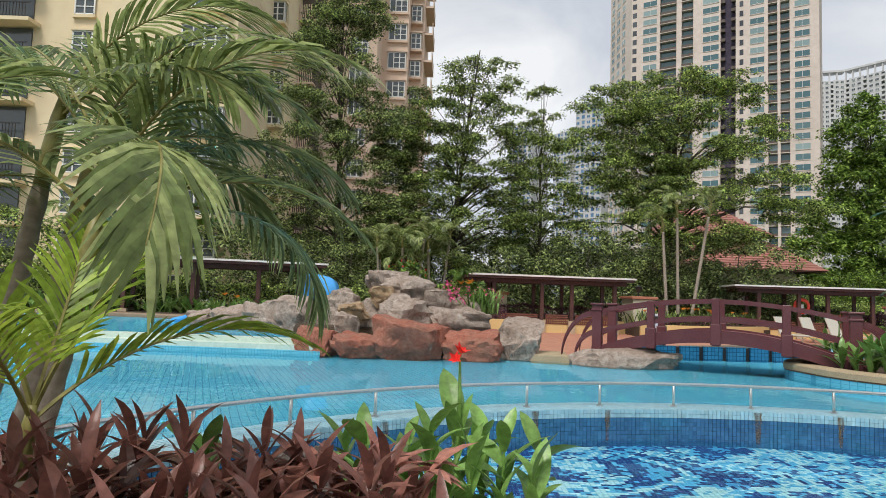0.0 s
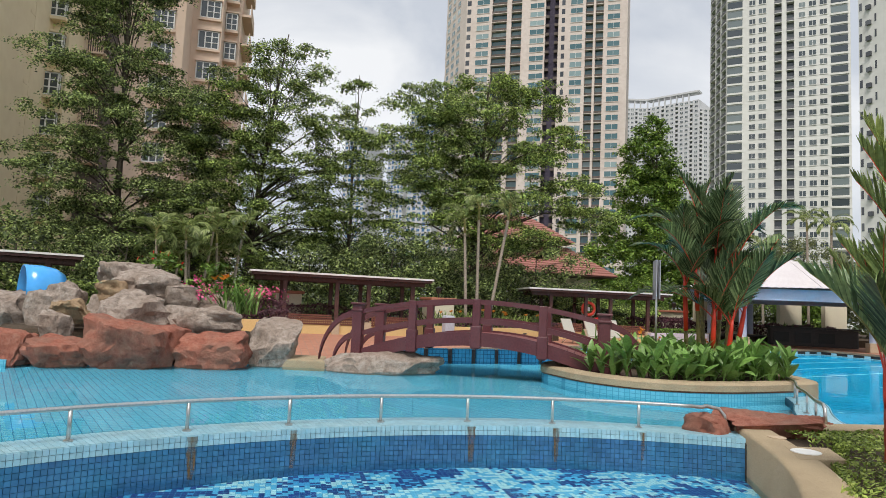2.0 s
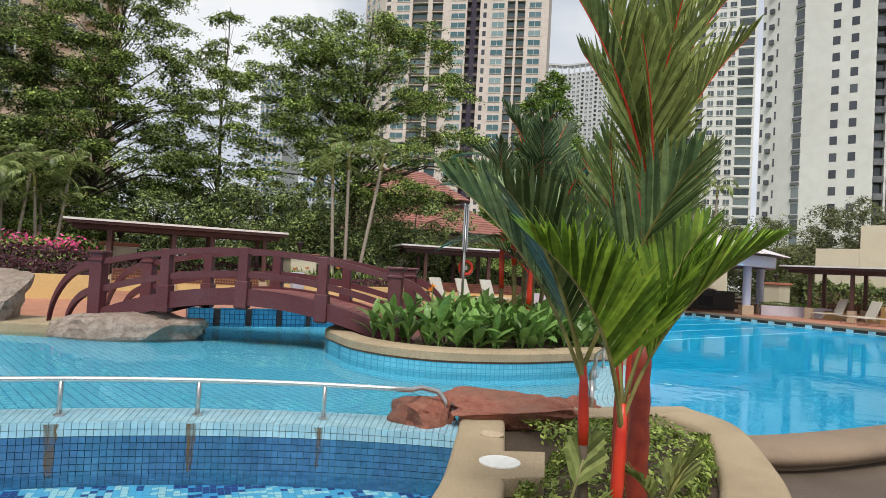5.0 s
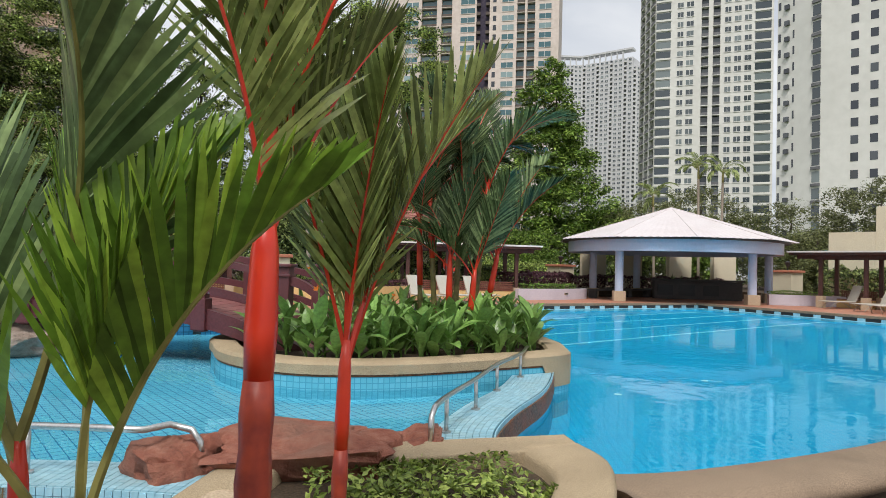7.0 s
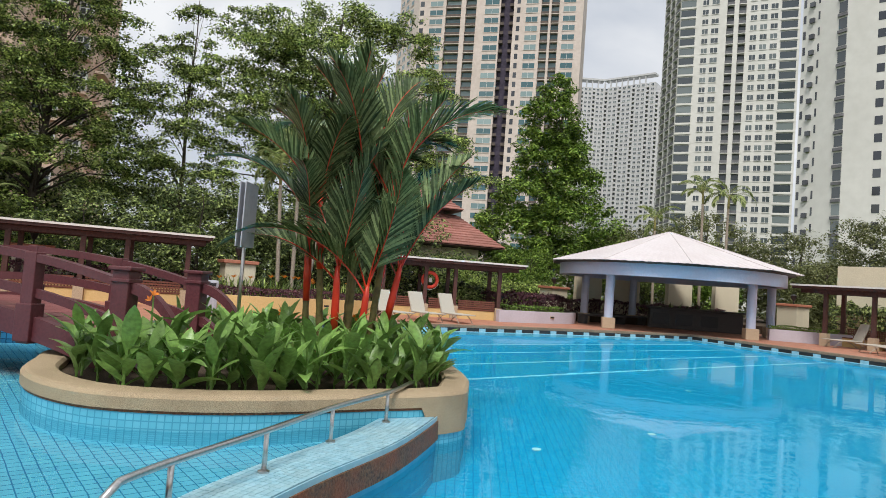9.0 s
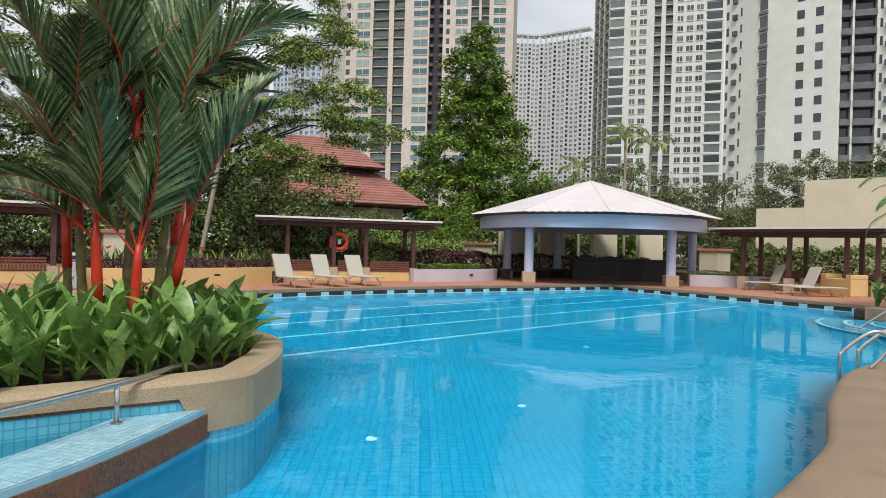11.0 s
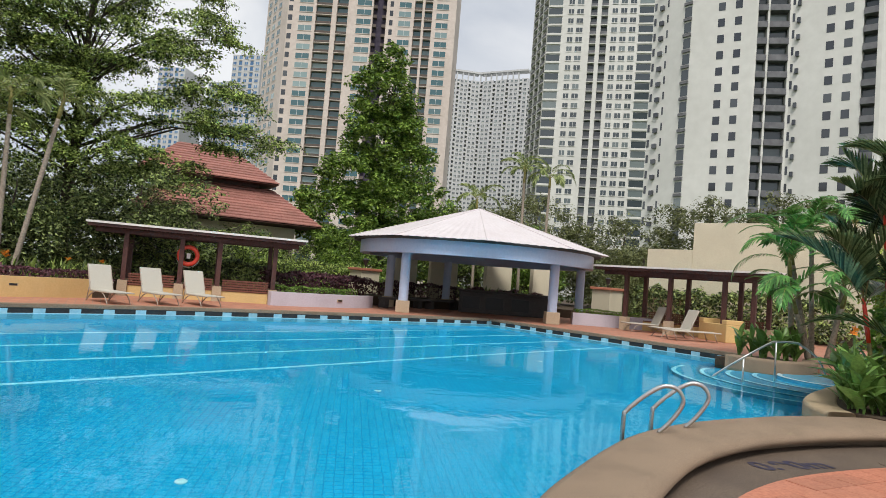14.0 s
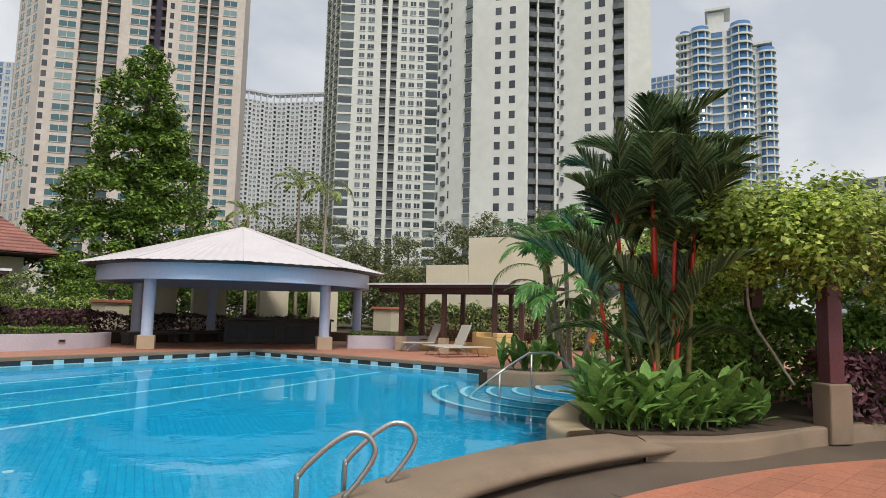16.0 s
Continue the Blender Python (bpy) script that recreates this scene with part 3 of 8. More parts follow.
# lip of the big pool: rounded pebble edge over a gutter of pale tiles and dark slots
lb = bmesh.new()
for line in (lipline, lipline2):
    ribbon(lb, offset_line(line, -0.02), offset_line(line, 0.32), -0.27, DECK + 0.025)
bmesh.ops.bevel(lb, geom=[e for e in lb.edges if e.calc_length() > 0.2 and all(abs(v.co.z - DECK - 0.025) < 1e-4 for v in e.verts)], offset=0.02, segments=2, affect="EDGES")
structure("pool_edge", lb, M["pebble"], "pebble-washed edge of the big pool", "pool edge")
gut = empty("overflow_gutter", "overflow gutter with pale blue tiles and dark slots", "gutter", kind="structure")
# solid black strip paints the shade of the open gap
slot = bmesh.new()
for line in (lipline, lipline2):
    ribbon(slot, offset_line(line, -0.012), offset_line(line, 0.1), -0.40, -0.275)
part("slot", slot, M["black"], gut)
tile_me = raw("gutter_tile", *[(b.v, b.f) for b in [Boxes()] if b.add((0, 0), (1, 0), (0, 1), -0.13, 0.13, -0.03, 0.03, -0.40, -0.29) is None][0])
for line in (lipline, lipline2):
    run = 0.0
    for a, b in zip(line, line[1:]):
        L = (b - a).length
        while run < L:
            p = a.lerp(b, run / L)
            ob = mesh_part("tile", tile_me, M["tile_pale"], gut)
            d = (b - a).normalized()
            ob.matrix_basis = Matrix.Translation((p.x + d.y * 0.01, p.y - d.x * 0.01, 0)) @ Matrix.Rotation(math.atan2(d.y, d.x), 4, "Z")
            run += 0.8
        run -= L
curb_strip = bmesh.new()
for line in (lipline, lipline2):
    ribbon(curb_strip, offset_line(line, -0.10), offset_line(line, 0.02), -1.62, -0.398)
structure("gutter_curb", curb_strip, M["tile_pale"], "narrow pale tiled curb along the gutter", "pool edge")

# big pool
big = [(7.2, 8.2), (7.75, 7.4), (8.7, 7.15), (10.4, 7.33), (11.75, 7.65), (13.7, 8.55), (15.5, 9.8), (17.0, 10.68), (18.3, 11.05), (19.5, 11.15), (21.0, 11.3), (21.6, 11.9), (22.7, 12.55), (25.0, 13.4), (27.6, 14.2), (28.6, 16), (28.6, 29), (3, 29), (3, 16.6), (7.4, 17.0), (8.6, 14.2), (9.2, 13), (9.4, 11.6), (8.6, 10.2), (8.1, 9.6), (7.4, 8.9)]
structure("pool_floor", prism_bm([(6, 6), (31, 6), (31, 31), (2, 31), (2, 16), (6, 12)], -1.75, -1.62), M["tile_big"], "sky blue tiled floor of the big pool", "pool floor")
wb = bmesh.new()
wb.faces.new([wb.verts.new((x, y, WATER_BIG)) for x, y in big])
[f_.normal_flip() for f_ in wb.faces if (f_.normal_update() or f_.normal.z < 0)]
big_water = structure("water", wb, M["water_big"], "clear blue water of the big pool", "water")
big_water.visible_shadow = False
for k in range(4):
    o = Vector((10.3 - 0.2 * k, 15.8 + 1.68 * k))
    d = Vector((0.943, 0.333))
    e = o + d * (17.2 - 0.4 * k)
    nrm = Vector((-d.y, d.x)) * 0.06
    lane = bmesh.new()
    lane.faces.new([lane.verts.new((p.x, p.y, -1.612)) for p in (o - nrm, e - nrm, e + nrm, o + nrm)])
    structure("lane_line", lane, M["tile_line"], "white tiled lane line on the pool floor", "lane line")

# middle pool: raised tiled block, ledges, water
C0, R_IN, R_OUT = Vector((2.3, 1.4)), 6.72, 7.2


def arc(r, a0, a1, n):
    return [(C0.x + r * math.cos(radians(a0 + (a1 - a0) * i / n)), C0.y + r * math.sin(radians(a0 + (a1 - a0) * i / n))) for i in range(n + 1)]


LEDGE2 = smooth_line([(9.5, 11.4, 0), (9.1, 10.68, 0), (8.55, 9.85, 0), (7.85, 9.05, 0), (7.35, 8.35, 0), (7.1, 7.7, 0)], 6)
mid_poly = arc(R_IN + 0.3, 178, 56, 40) + [(p.x, p.y) for p in reversed(LEDGE2)] + [(9.4, 13.0), (8.2, 14.6), (7.4, 16.9), (3.6, 16.4), (2.4, 16.0), (-5, 16), (-14, 16), (-14, 6)]
structure("shallow_pool_floor", prism_bm(mid_poly, -1.7, -0.62), M["tile_mid"], "pale blue tiled floor of the shallow pool", "pool floor")
wm = bmesh.new()
wm.faces.new([wm.verts.new((x, y, WATER_MID)) for x, y in mid_poly])
[f_.normal_flip() for f_ in wm.faces if (f_.normal_update() or f_.normal.z < 0)]
mid_water = structure("water", wm, M["water_mid"], "clear shallow water round the planted island", "water")
mid_water.visible_shadow = False

# low pool with mosaic floor
def mosaic(name):
    m, n, l, p = nodes_of(name)
    geo = n.new("ShaderNodeNewGeometry")
    sn = n.new("ShaderNodeVectorMath")
    sn.operation = "SNAP"
    sn.inputs[1].default_value = (0.05, 0.05, 10.0)
    l.new(geo.outputs["Position"], sn.inputs[0])
    nz = n.new("ShaderNodeTexNoise")
    nz.inputs["Scale"].default_value, nz.inputs["Detail"].default_value, nz.inputs["Roughness"].default_value = 0.55, 5.0, 0.62
    nz.inputs["Distortion"].default_value = 1.6
    l.new(sn.outputs["Vector"], nz.inputs["Vector"])
    r = ramp(n, [(0.0, (0.02, 0.06, 0.24)), (0.36, (0.05, 0.26, 0.46)), (0.42, (0.01, 0.025, 0.14)), (0.47, (0.08, 0.34, 0.52)), (0.497, (0.38, 0.54, 0.54)), (0.54, (0.08, 0.34, 0.52)), (0.57, (0.01, 0.03, 0.16)), (0.63, (0.06, 0.3, 0.5))], constant=True)
    wh = n.new("ShaderNodeTexWhiteNoise")          # single stray tiles break the outlines
    l.new(sn.outputs["Vector"], wh.inputs["Vector"])
    jt = n.new("ShaderNodeMath")
    jt.operation, jt.inputs[1].default_value, jt.inputs[2].default_value = "MULTIPLY_ADD", 0.05, -0.025
    l.new(wh.outputs["Value"], jt.inputs[0])
    sm = n.new("ShaderNodeMath")
    l.new(jt.outputs["Value"], sm.inputs[0])
    l.new(nz.outputs["Fac"], sm.inputs[1])
    l.new(sm.outputs["Value"], r.inputs["Fac"])
    br = n.new("ShaderNodeTexBrick")
    br.offset = 0.0
    br.inputs["Scale"].default_value = 1.0
    br.inputs["Brick Width"].default_value = br.inputs["Row Height"].default_value = 0.05
    br.inputs["Mortar Size"].default_value = 0.002
    l.new(geo.outputs["Position"], br.inputs["Vector"])
    mx = n.new("ShaderNodeMix")
    mx.data_type = "RGBA"
    l.new(br.outputs["Fac"], mx.inputs["Factor"])
    l.new(r.outputs["Color"], mx.inputs["A"])
    mx.inputs["B"].default_value = (0.05, 0.2, 0.3, 1)
    l.new(mx.outputs["Result"], p.inputs["Base Color"])
    p.inputs["Roughness"].default_value = 0.3
    return m


low_poly = arc(R_IN + 0.1, 161, 62, 40) + [(5.3, 6.75), (5.1, 6.3), (4.6, 5.4), (3.6, 4.0), (3.2, 3.52)]
structure("mosaic_floor", prism_bm(low_poly, -1.2, -0.78), mosaic("mosaic_tile"), "blue and white mosaic floor of the low pool", "pool floor")
wlow = bmesh.new()
wlow.faces.new([wlow.verts.new((x, y, WATER_LOW)) for x, y in low_poly])
[f_.normal_flip() for f_ in wlow.faces if (f_.normal_update() or f_.normal.z < 0)]
low_water = structure("water", wlow, M["water_low"], "shallow water over the mosaic pool floor", "water")
low_water.visible_shadow = False

# ledge between low and middle pool
ledge = bmesh.new()
ribbon(ledge, [Vector(p) for p in arc(R_IN + 0.012, 176, 62.0, 60)], [Vector(p) for p in arc(R_OUT - 0.012, 176, 62.0, 60)], -1.1, LEDGE - 0.012)
ledge_ob = structure("pool_ledge", ledge, M["grout"], "curved tiled ledge between the two shallow pools", "pool ledge")
ledge_b = bmesh.new()
ribbon(ledge_b, offset_line(LEDGE2, -0.238), offset_line(LEDGE2, 0.238), -1.5, LEDGE - 0.012)
ledge2_ob = structure("pool_ledge", ledge_b, M["grout"], "wavy tiled ledge between shallow and big pool", "pool ledge")
side_b = bmesh.new()
ribbon(side_b, offset_line(LEDGE2, 0.262), offset_line(LEDGE2, 0.2), -0.36, -0.172)
structure("ledge_side", side_b, M["pebble_dark"], "rust-stained pebble band below the wavy ledge", "pool ledge")
edge_b = bmesh.new()
ribbon(edge_b, offset_line(LEDGE2, 0.25), offset_line(LEDGE2, 0.2395), -0.17, LEDGE)
structure("ledge_edge", edge_b, M["tile_pale"], "pale tiled edge of the wavy ledge", "pool ledge")
side_c = bmesh.new()
ribbon(side_c, offset_line(LEDGE2, 0.245), offset_line(LEDGE2, 0.2), -1.62, -0.362)
structure("ledge_wall", side_c, M["tile_sky"], "sky blue tiled wall under the ledge", "pool wall")

# near deck, coping
COP_IN = [(7.75, 7.6), (8.6, 7.45), (10.4, 7.62), (11.65, 7.95), (13.6, 8.85), (14.5, 9.45), (15.4, 10.12), (16.95, 11.05), (18.2, 11.47), (19.4, 11.58), (20.14, 11.58), (20.84, 11.45), (21.57, 11.25)]
COP_OUT = [(8.0, 6.95), (8.8, 6.85), (10.5, 7.05), (11.9, 7.38), (13.9, 8.28), (14.85, 8.9), (15.7, 9.5), (17.1, 10.3), (18.4, 10.68), (19.5, 10.74), (20.3, 10.68), (21.0, 10.56), (21.6, 10.37)]


def banded(inner, outer, z0, z1, round_=0.07, n=5, nose=False):
    """Strip with rounded shoulders between two plan lines."""
    a, b = smooth_line([(*p, 0) for p in inner], n), smooth_line([(*p, 0) for p in outer], n)
    prof = [(0, z0), (0, z1 - round_), (0.04, z1 - 0.3 * round_), (0.12, z1), (0.88, z1), (0.96, z1 - 0.3 * round_), (1, z1 - round_), (1, z0)]
    if nose:                                  # bullnose, overhanging a recessed foot
        prof = prof[:3] + [(0.15, z1), (0.8, z1), (0.93, z1 - 0.025), (0.99, z1 - 0.065), (1, z1 - 0.1), (0.96, z1 - 0.14), (0.88, z1 - 0.16), (0.78, z1 - 0.18), (0.745, z1 - 0.21), (0.74, z0)]
    v, f = [], []
    for p, q in zip(a, b):
        for s, z in prof:
            w = p.lerp(q, s)
            v.append((w.x, w.y, z))
    k = len(prof)
    for i in range(len(a) - 1):
        for j in range(k - 1):
            f.append((i * k + j, i * k + j + 1, (i + 1) * k + j + 1, (i + 1) * k + j))
    f.append(tuple(range(k)))
    f.append(tuple((len(a) - 1) * k + j for j in reversed(range(k))))
    return raw("band", v, f)


tagged(mesh_part("coping", banded(COP_IN, COP_OUT, -1.7, COPING, 0.1, nose=True), M["pebble"], smooth=True), "raised rounded pebble-wash coping along the big pool", "coping", kind="structure")
near = [(-30, -20), (40, -20), (40, 11), (26, 10.5), (23.2, 10.0), (21.6, 10.6), (20.6, 10.8), (19.5, 11.0), (18.3, 11.0), (17.0, 10.6), (15.6, 9.8), (14.7, 9.2), (13.8, 8.5), (11.8, 7.6), (10.5, 7.3), (8.8, 7.1), (7.6, 7.2), (5.2, 4.0), (3.2, 3.6), (-30, 3.6)]
structure("near_deck", prism_bm(near, -1.2, NEAR), M["near_deck"], "brown washed-aggregate walkway with dark stains", "deck")

# palm planter: curbs, soil
CURB_L_OUT = [(5.62, 7.85), (5.08, 6.73), (4.73, 6.08), (4.11, 5.22), (3.3, 4.4), (2.2, 3.7)]
CURB_L_IN = [(5.95, 7.7), (5.42, 6.62), (5.08, 5.95), (4.46, 5.02), (3.55, 4.08), (2.4, 3.35)]
CURB_R_OUT = [(7.95, 7.62), (7.85, 7.05), (7.05, 5.92), (6.62, 5.45), (6.1, 5.0), (5.3, 4.4), (4.2, 3.75)]
CURB_R_IN = [(7.45, 7.6), (7.4, 7.0), (6.72, 6.12), (6.24, 5.62), (5.75, 5.18), (5.0, 4.62), (3.9, 3.95)]
planter = empty("palm_planter", "pebble-wash planter bed with a low curb around the red palm", "planter", kind="structure")
mesh_part("curb", banded(CURB_L_OUT, CURB_L_IN, -1.2, CURB, 0.03), M["rim"], planter, smooth=True)
mesh_part("curb", banded(CURB_R_OUT, CURB_R_IN, -1.2, CURB, 0.05), M["rim"], planter, smooth=True)
part("curb_end", prism_bm([(5.7, 7.62), (7.9, 7.5), (7.95, 7.85), (5.75, 8.0)], -1.2, CURB - 0.004, 0.02), M["rim"], planter)
part("drain_pad", prism_bm([(5.3, 6.72), (5.72, 6.62), (5.45, 6.15), (5.0, 6.2)], -1.0, CURB + 0.004, 0.01), M["rim"], planter)
soil_poly = [(5.5, 7.8), (7.6, 7.7), (7.5, 7.0), (6.8, 6.1), (6.3, 5.6), (5.8, 5.15), (5.0, 4.5), (4.1, 3.72), (2.4, 3.3), (3.4, 4.2), (4.3, 5.1), (4.95, 6.0), (5.2, 6.7)]
part("soil", prism_bm(soil_poly, -1.0, -0.17), M["soil"], planter)

# planted island in the shallow pool
ISL = [(5.42, 12.4), (5.48, 11.8), (5.66, 11.3), (5.95, 10.88), (6.35, 10.56), (6.9, 10.40), (7.5, 10.37), (8.1, 10.46), (8.7, 10.6), (9.25, 10.7), (9.75, 10.93), (9.93, 11.28), (10.13, 11.8), (10.25, 12.4), (10.28, 13.05), (9.95, 13.85), (9.2, 14.4), (8.0, 14.6), (6.9, 14.5), (5.9, 13.9), (5.4, 13.1)]
isl_line = [(p.x, p.y) for p in smooth_line([(*p, 0) for p in ISL], 4, closed=True)]


def inset(pts, d):
    n, out = len(pts), []
    for i in range(n):
        t = (Vector(pts[(i + 1) % n]) - Vector(pts[i - 1])).normalized()
        out.append((pts[i][0] - t.y * d, pts[i][1] + t.x * d))
    return out


def ring_mesh(outer, inner, prof):
    """Closed strip: prof gives (share of the way from outer to inner, z)."""
    v, f, k, n = [], [], len(prof), len(outer)
    for p, q in zip(outer, inner):
        for s, z in prof:
            zz = z - 0.28 if z < -0.02 and p[0] > 9.3 and s == 0 else z      # the rim reaches down to the lower water
            v.append((p[0] + (q[0] - p[0]) * s, p[1] + (q[1] - p[1]) * s, zz))
    for i in range(n):
        j = (i + 1) % n
        for a in range(k - 1):
            f.append((i * k + a, j * k + a, j * k + a + 1, i * k + a + 1))
    return raw("ring", v, f)


island = empty("island_planter", "kidney-shaped pebble-wash planter island in the pool", "planter", kind="structure")
isl_in = inset(isl_line, 0.32)
mesh_part("rim", ring_mesh(isl_line, isl_in, [(0, -0.03), (0, RIM - 0.04), (0.1, RIM - 0.008), (0.2, RIM), (0.9, RIM), (1, RIM - 0.03), (1, -0.1)]), M["rim"], island, smooth=False)
part("joint", prism_bm(inset(isl_line, 0.018), -0.055, -0.032), M["pebble_dark"], island)
part("wall", prism_bm(inset(isl_line, 0.022), -1.62, -0.057), M["tile_wall"], island)
part("soil", prism_bm(inset(isl_line, 0.3), -0.1, 0.02), M["soil"], island)

# weir of tiled piers behind the bridge
weir = empty("tiled_weir", "blue tiled weir wall with dark slots under the bridge", "weir", kind="structure")
w0, w1 = Vector((3.3, 16.3)), Vector((8.2, 16.9))
wd = (w1 - w0).normalized()
wn_ = Vector((-wd.y, wd.x))
# added black slab stands for the darkness inside the open slots
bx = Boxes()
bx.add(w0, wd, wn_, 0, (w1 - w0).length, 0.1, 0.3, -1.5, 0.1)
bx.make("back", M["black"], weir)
bx = Boxes()
L = (w1 - w0).length
s = 0.0
while s < L - 0.3:
    bx = Boxes()
    bx.add(w0, wd, wn_, s, s + 0.48, 0.0, 0.12, -1.5, 0.12)
    bx.make("pier", M["tile_weir"], weir)
    s += 0.62

# upper pool on the far side, behind stepped tiled edge
step = empty("stepped_pool_edge", "stepped pale tiled edge of the slide pool", "pool edge", kind="structure")
for nm, y0, z, mt in (("riser", 13.75, -0.1, "tile_wall"), ("tread", 13.9, 0.0, "tile_step"), ("top", 14.3, 0.1, "tile_step")):
    part(nm, prism_bm([(-24, y0 - 2.6), (-9, y0 + 0.1), (-4.0, y0), (-4.0, 14.75), (-9, 14.85), (-24, 12.15)], -1.2, z), M[mt], step)
up = bmesh.new()
up.faces.new([up.verts.new(p) for p in ((-24, 12.1, 0.085), (-9, 14.8, 0.085), (-3.6, 14.7, 0.085), (-3.6, 22.4, 0.085), (-24, 23.8, 0.085))])
structure("water", up, M["water_mid"], "slide pool water", "water").visible_shadow = False
structure("slide_pool_floor", prism_bm([(-24, 12.16), (-9, 14.86), (-3.6, 14.76), (-3.6, 22.4), (-24, 23.8)], -1.2, -0.3), M["tile_mid"], "tiled floor of the slide pool", "pool floor")
structure("slide_pool_curb", prism_bm([(-26, 23.2), (-3.6, 21.9), (-3.6, 22.5), (-26, 24.2)], -1.0, 0.2, 0.04), M["pebble"], "pebble curb behind the slide pool", "curb")

# ---- bridge ----
BO, BU, BV = Vector((1.97, 14.35)), Vector((0.8957, -0.4447)), Vector((0.4447, 0.8957))


def bpt(s, w, z):
    p = BO + BU * s + BV * w
    return (p.x, p.y, z)


def arch(s, h_mid, h_end):
    """Height of a shallow arch over the newels (s from 0 to 4.8)."""
    q = (s - 2.4) / 2.4
    return h_mid - (h_mid - h_end) * q * q


def arch_beam(name, parent, w0_, w1_, mid, end, thick, s0=0.0, s1=4.8, mat="bridge"):
    n = 22
    v, f = [], []
    for i in range(n + 1):
        s_ = s0 + (s1 - s0) * i / n
        z = arch(s_, mid, end)
        for w_, zz in ((w0_, z), (w1_, z), (w1_, z - thick), (w0_, z - thick)):
            v.append(bpt(s_, w_, zz))
    for i in range(n):
        for j in range(4):
            a, b = i * 4 + j, i * 4 + (j + 1) % 4
            f.append((a, b, b + 4, a + 4))
    f += [(3, 2, 1, 0), tuple(n * 4 + j for j in range(4))]
    return mesh_part(name, raw(name, v, f), M[mat], parent)


bridge = empty("arched_footbridge", "maroon painted timber footbridge arching over the pool", "bridge")
for w in (0.0, 1.45):
    arch_beam("beam", bridge, w - 0.05, w + 0.05, 0.66, 0.18, 0.26, -0.35, 5.15)
    arch_beam("handrail", bridge, w - 0.065, w + 0.065, 1.29, 0.98, 0.09, 0.02, 4.78)
    arch_beam("mid_rail", bridge, w - 0.03, w + 0.03, 0.93, 0.55, 0.10, 0.05, 4.75)
    for k, s in enumerate((0.0, 1.13, 2.4, 3.67, 4.8)):
        newel = k in (0, 4)
        base = arch(s, 0.66, 0.18)
        h = 0.1 if newel else 0.075
        top = 1.09 if newel else arch(s, 1.29, 0.98) + 0.012
        m = Matrix.Translation(bpt(s, w, 0)) @ Matrix.Rotation(math.atan2(BU.y, BU.x), 4, "Z")
        post = part("newel" if newel else "post", box_bm(-h, -h, base - 0.32, h, h, top, 0.012, m), M["bridge"], bridge)
        if newel:
            part("cap", box_bm(-h - 0.035, -h - 0.035, top - 0.005, h + 0.035, h + 0.035, top + 0.04, 0.012, m), M["bridge"], post)
            part("neck", box_bm(-h - 0.02, -h - 0.02, top - 0.13, h + 0.02, h + 0.02, top - 0.09, 0.008, m), M["bridge"], post)
        else:
            part("boss", box_bm(-h - 0.025, -h - 0.025, base - 0.3, h + 0.025, h + 0.025, base + 0.12, 0.012, m), M["bridge"], post)
    for sgn, s0 in ((-1, 0.0), (1, 4.8)):
        for zt, reach in ((0.98, 0.8), (0.56, 0.5)):
            v, f = [], []
            n = 12
            for i in range(n + 1):
                a = i / n
                s_ = s0 + sgn * reach * math.sin(a * math.pi / 2)
                z = zt - (zt + 0.02) * (1 - math.cos(a * math.pi / 2)) - 0.04 * a
                for w_, zz in ((w - 0.05, z), (w + 0.05, z), (w + 0.05, z - 0.12), (w - 0.05, z - 0.12)):
                    v.append(bpt(s_, w_, zz))
            for i in range(n):
                for j in range(4):
                    a_, b_ = i * 4 + j, i * 4 + (j + 1) % 4
                    f.append((a_, b_, b_ + 4, a_ + 4))
            f += [(3, 2, 1, 0), tuple(n * 4 + j for j in range(4))]
            mesh_part("curved_rail", raw("curved_rail", v, f), M["bridge"], bridge)
nb = 40
for i in range(nb):
    s_ = -0.45 + (5.7) * (i + 0.5) / nb
    z = arch(s_, 0.62, 0.14)
    dz = (arch(s_ + 0.01, 0.62, 0.14) - arch(s_ - 0.01, 0.62, 0.14)) / 0.02
    m = Matrix.Translation(bpt(s_, 0.725, z)) @ Matrix.Rotation(math.atan2(BU.y, BU.x), 4, "Z") @ Matrix.Rotation(-math.atan(dz), 4, "Y")
    part("board", box_bm(-0.068, -0.67, -0.03, 0.068, 0.67, 0.0, 0.0, m), M["bridge_deck"], bridge)

# ---- hand rails of the pools ----
def handrail(label, pts, posts, foot_z, top_z, ends):
    rail = empty("handrail", label, "handrail")
    tube("rail", pts, 0.021, M["steel"], rail)
    for x, y in posts:
        tube("post", [(x, y, foot_z), (x, y, top_z)], 0.017, M["steel"], rail)
        v, f = lathe([(0.04, 0), (0.04, 0.012), (0.018, 0.02)], 12)
        part_me = raw("flange", [(a + x, b + y, c + foot_z) for a, b, c in v], f)
        mesh_part("flange", part_me, M["steel"], rail)
    return rail


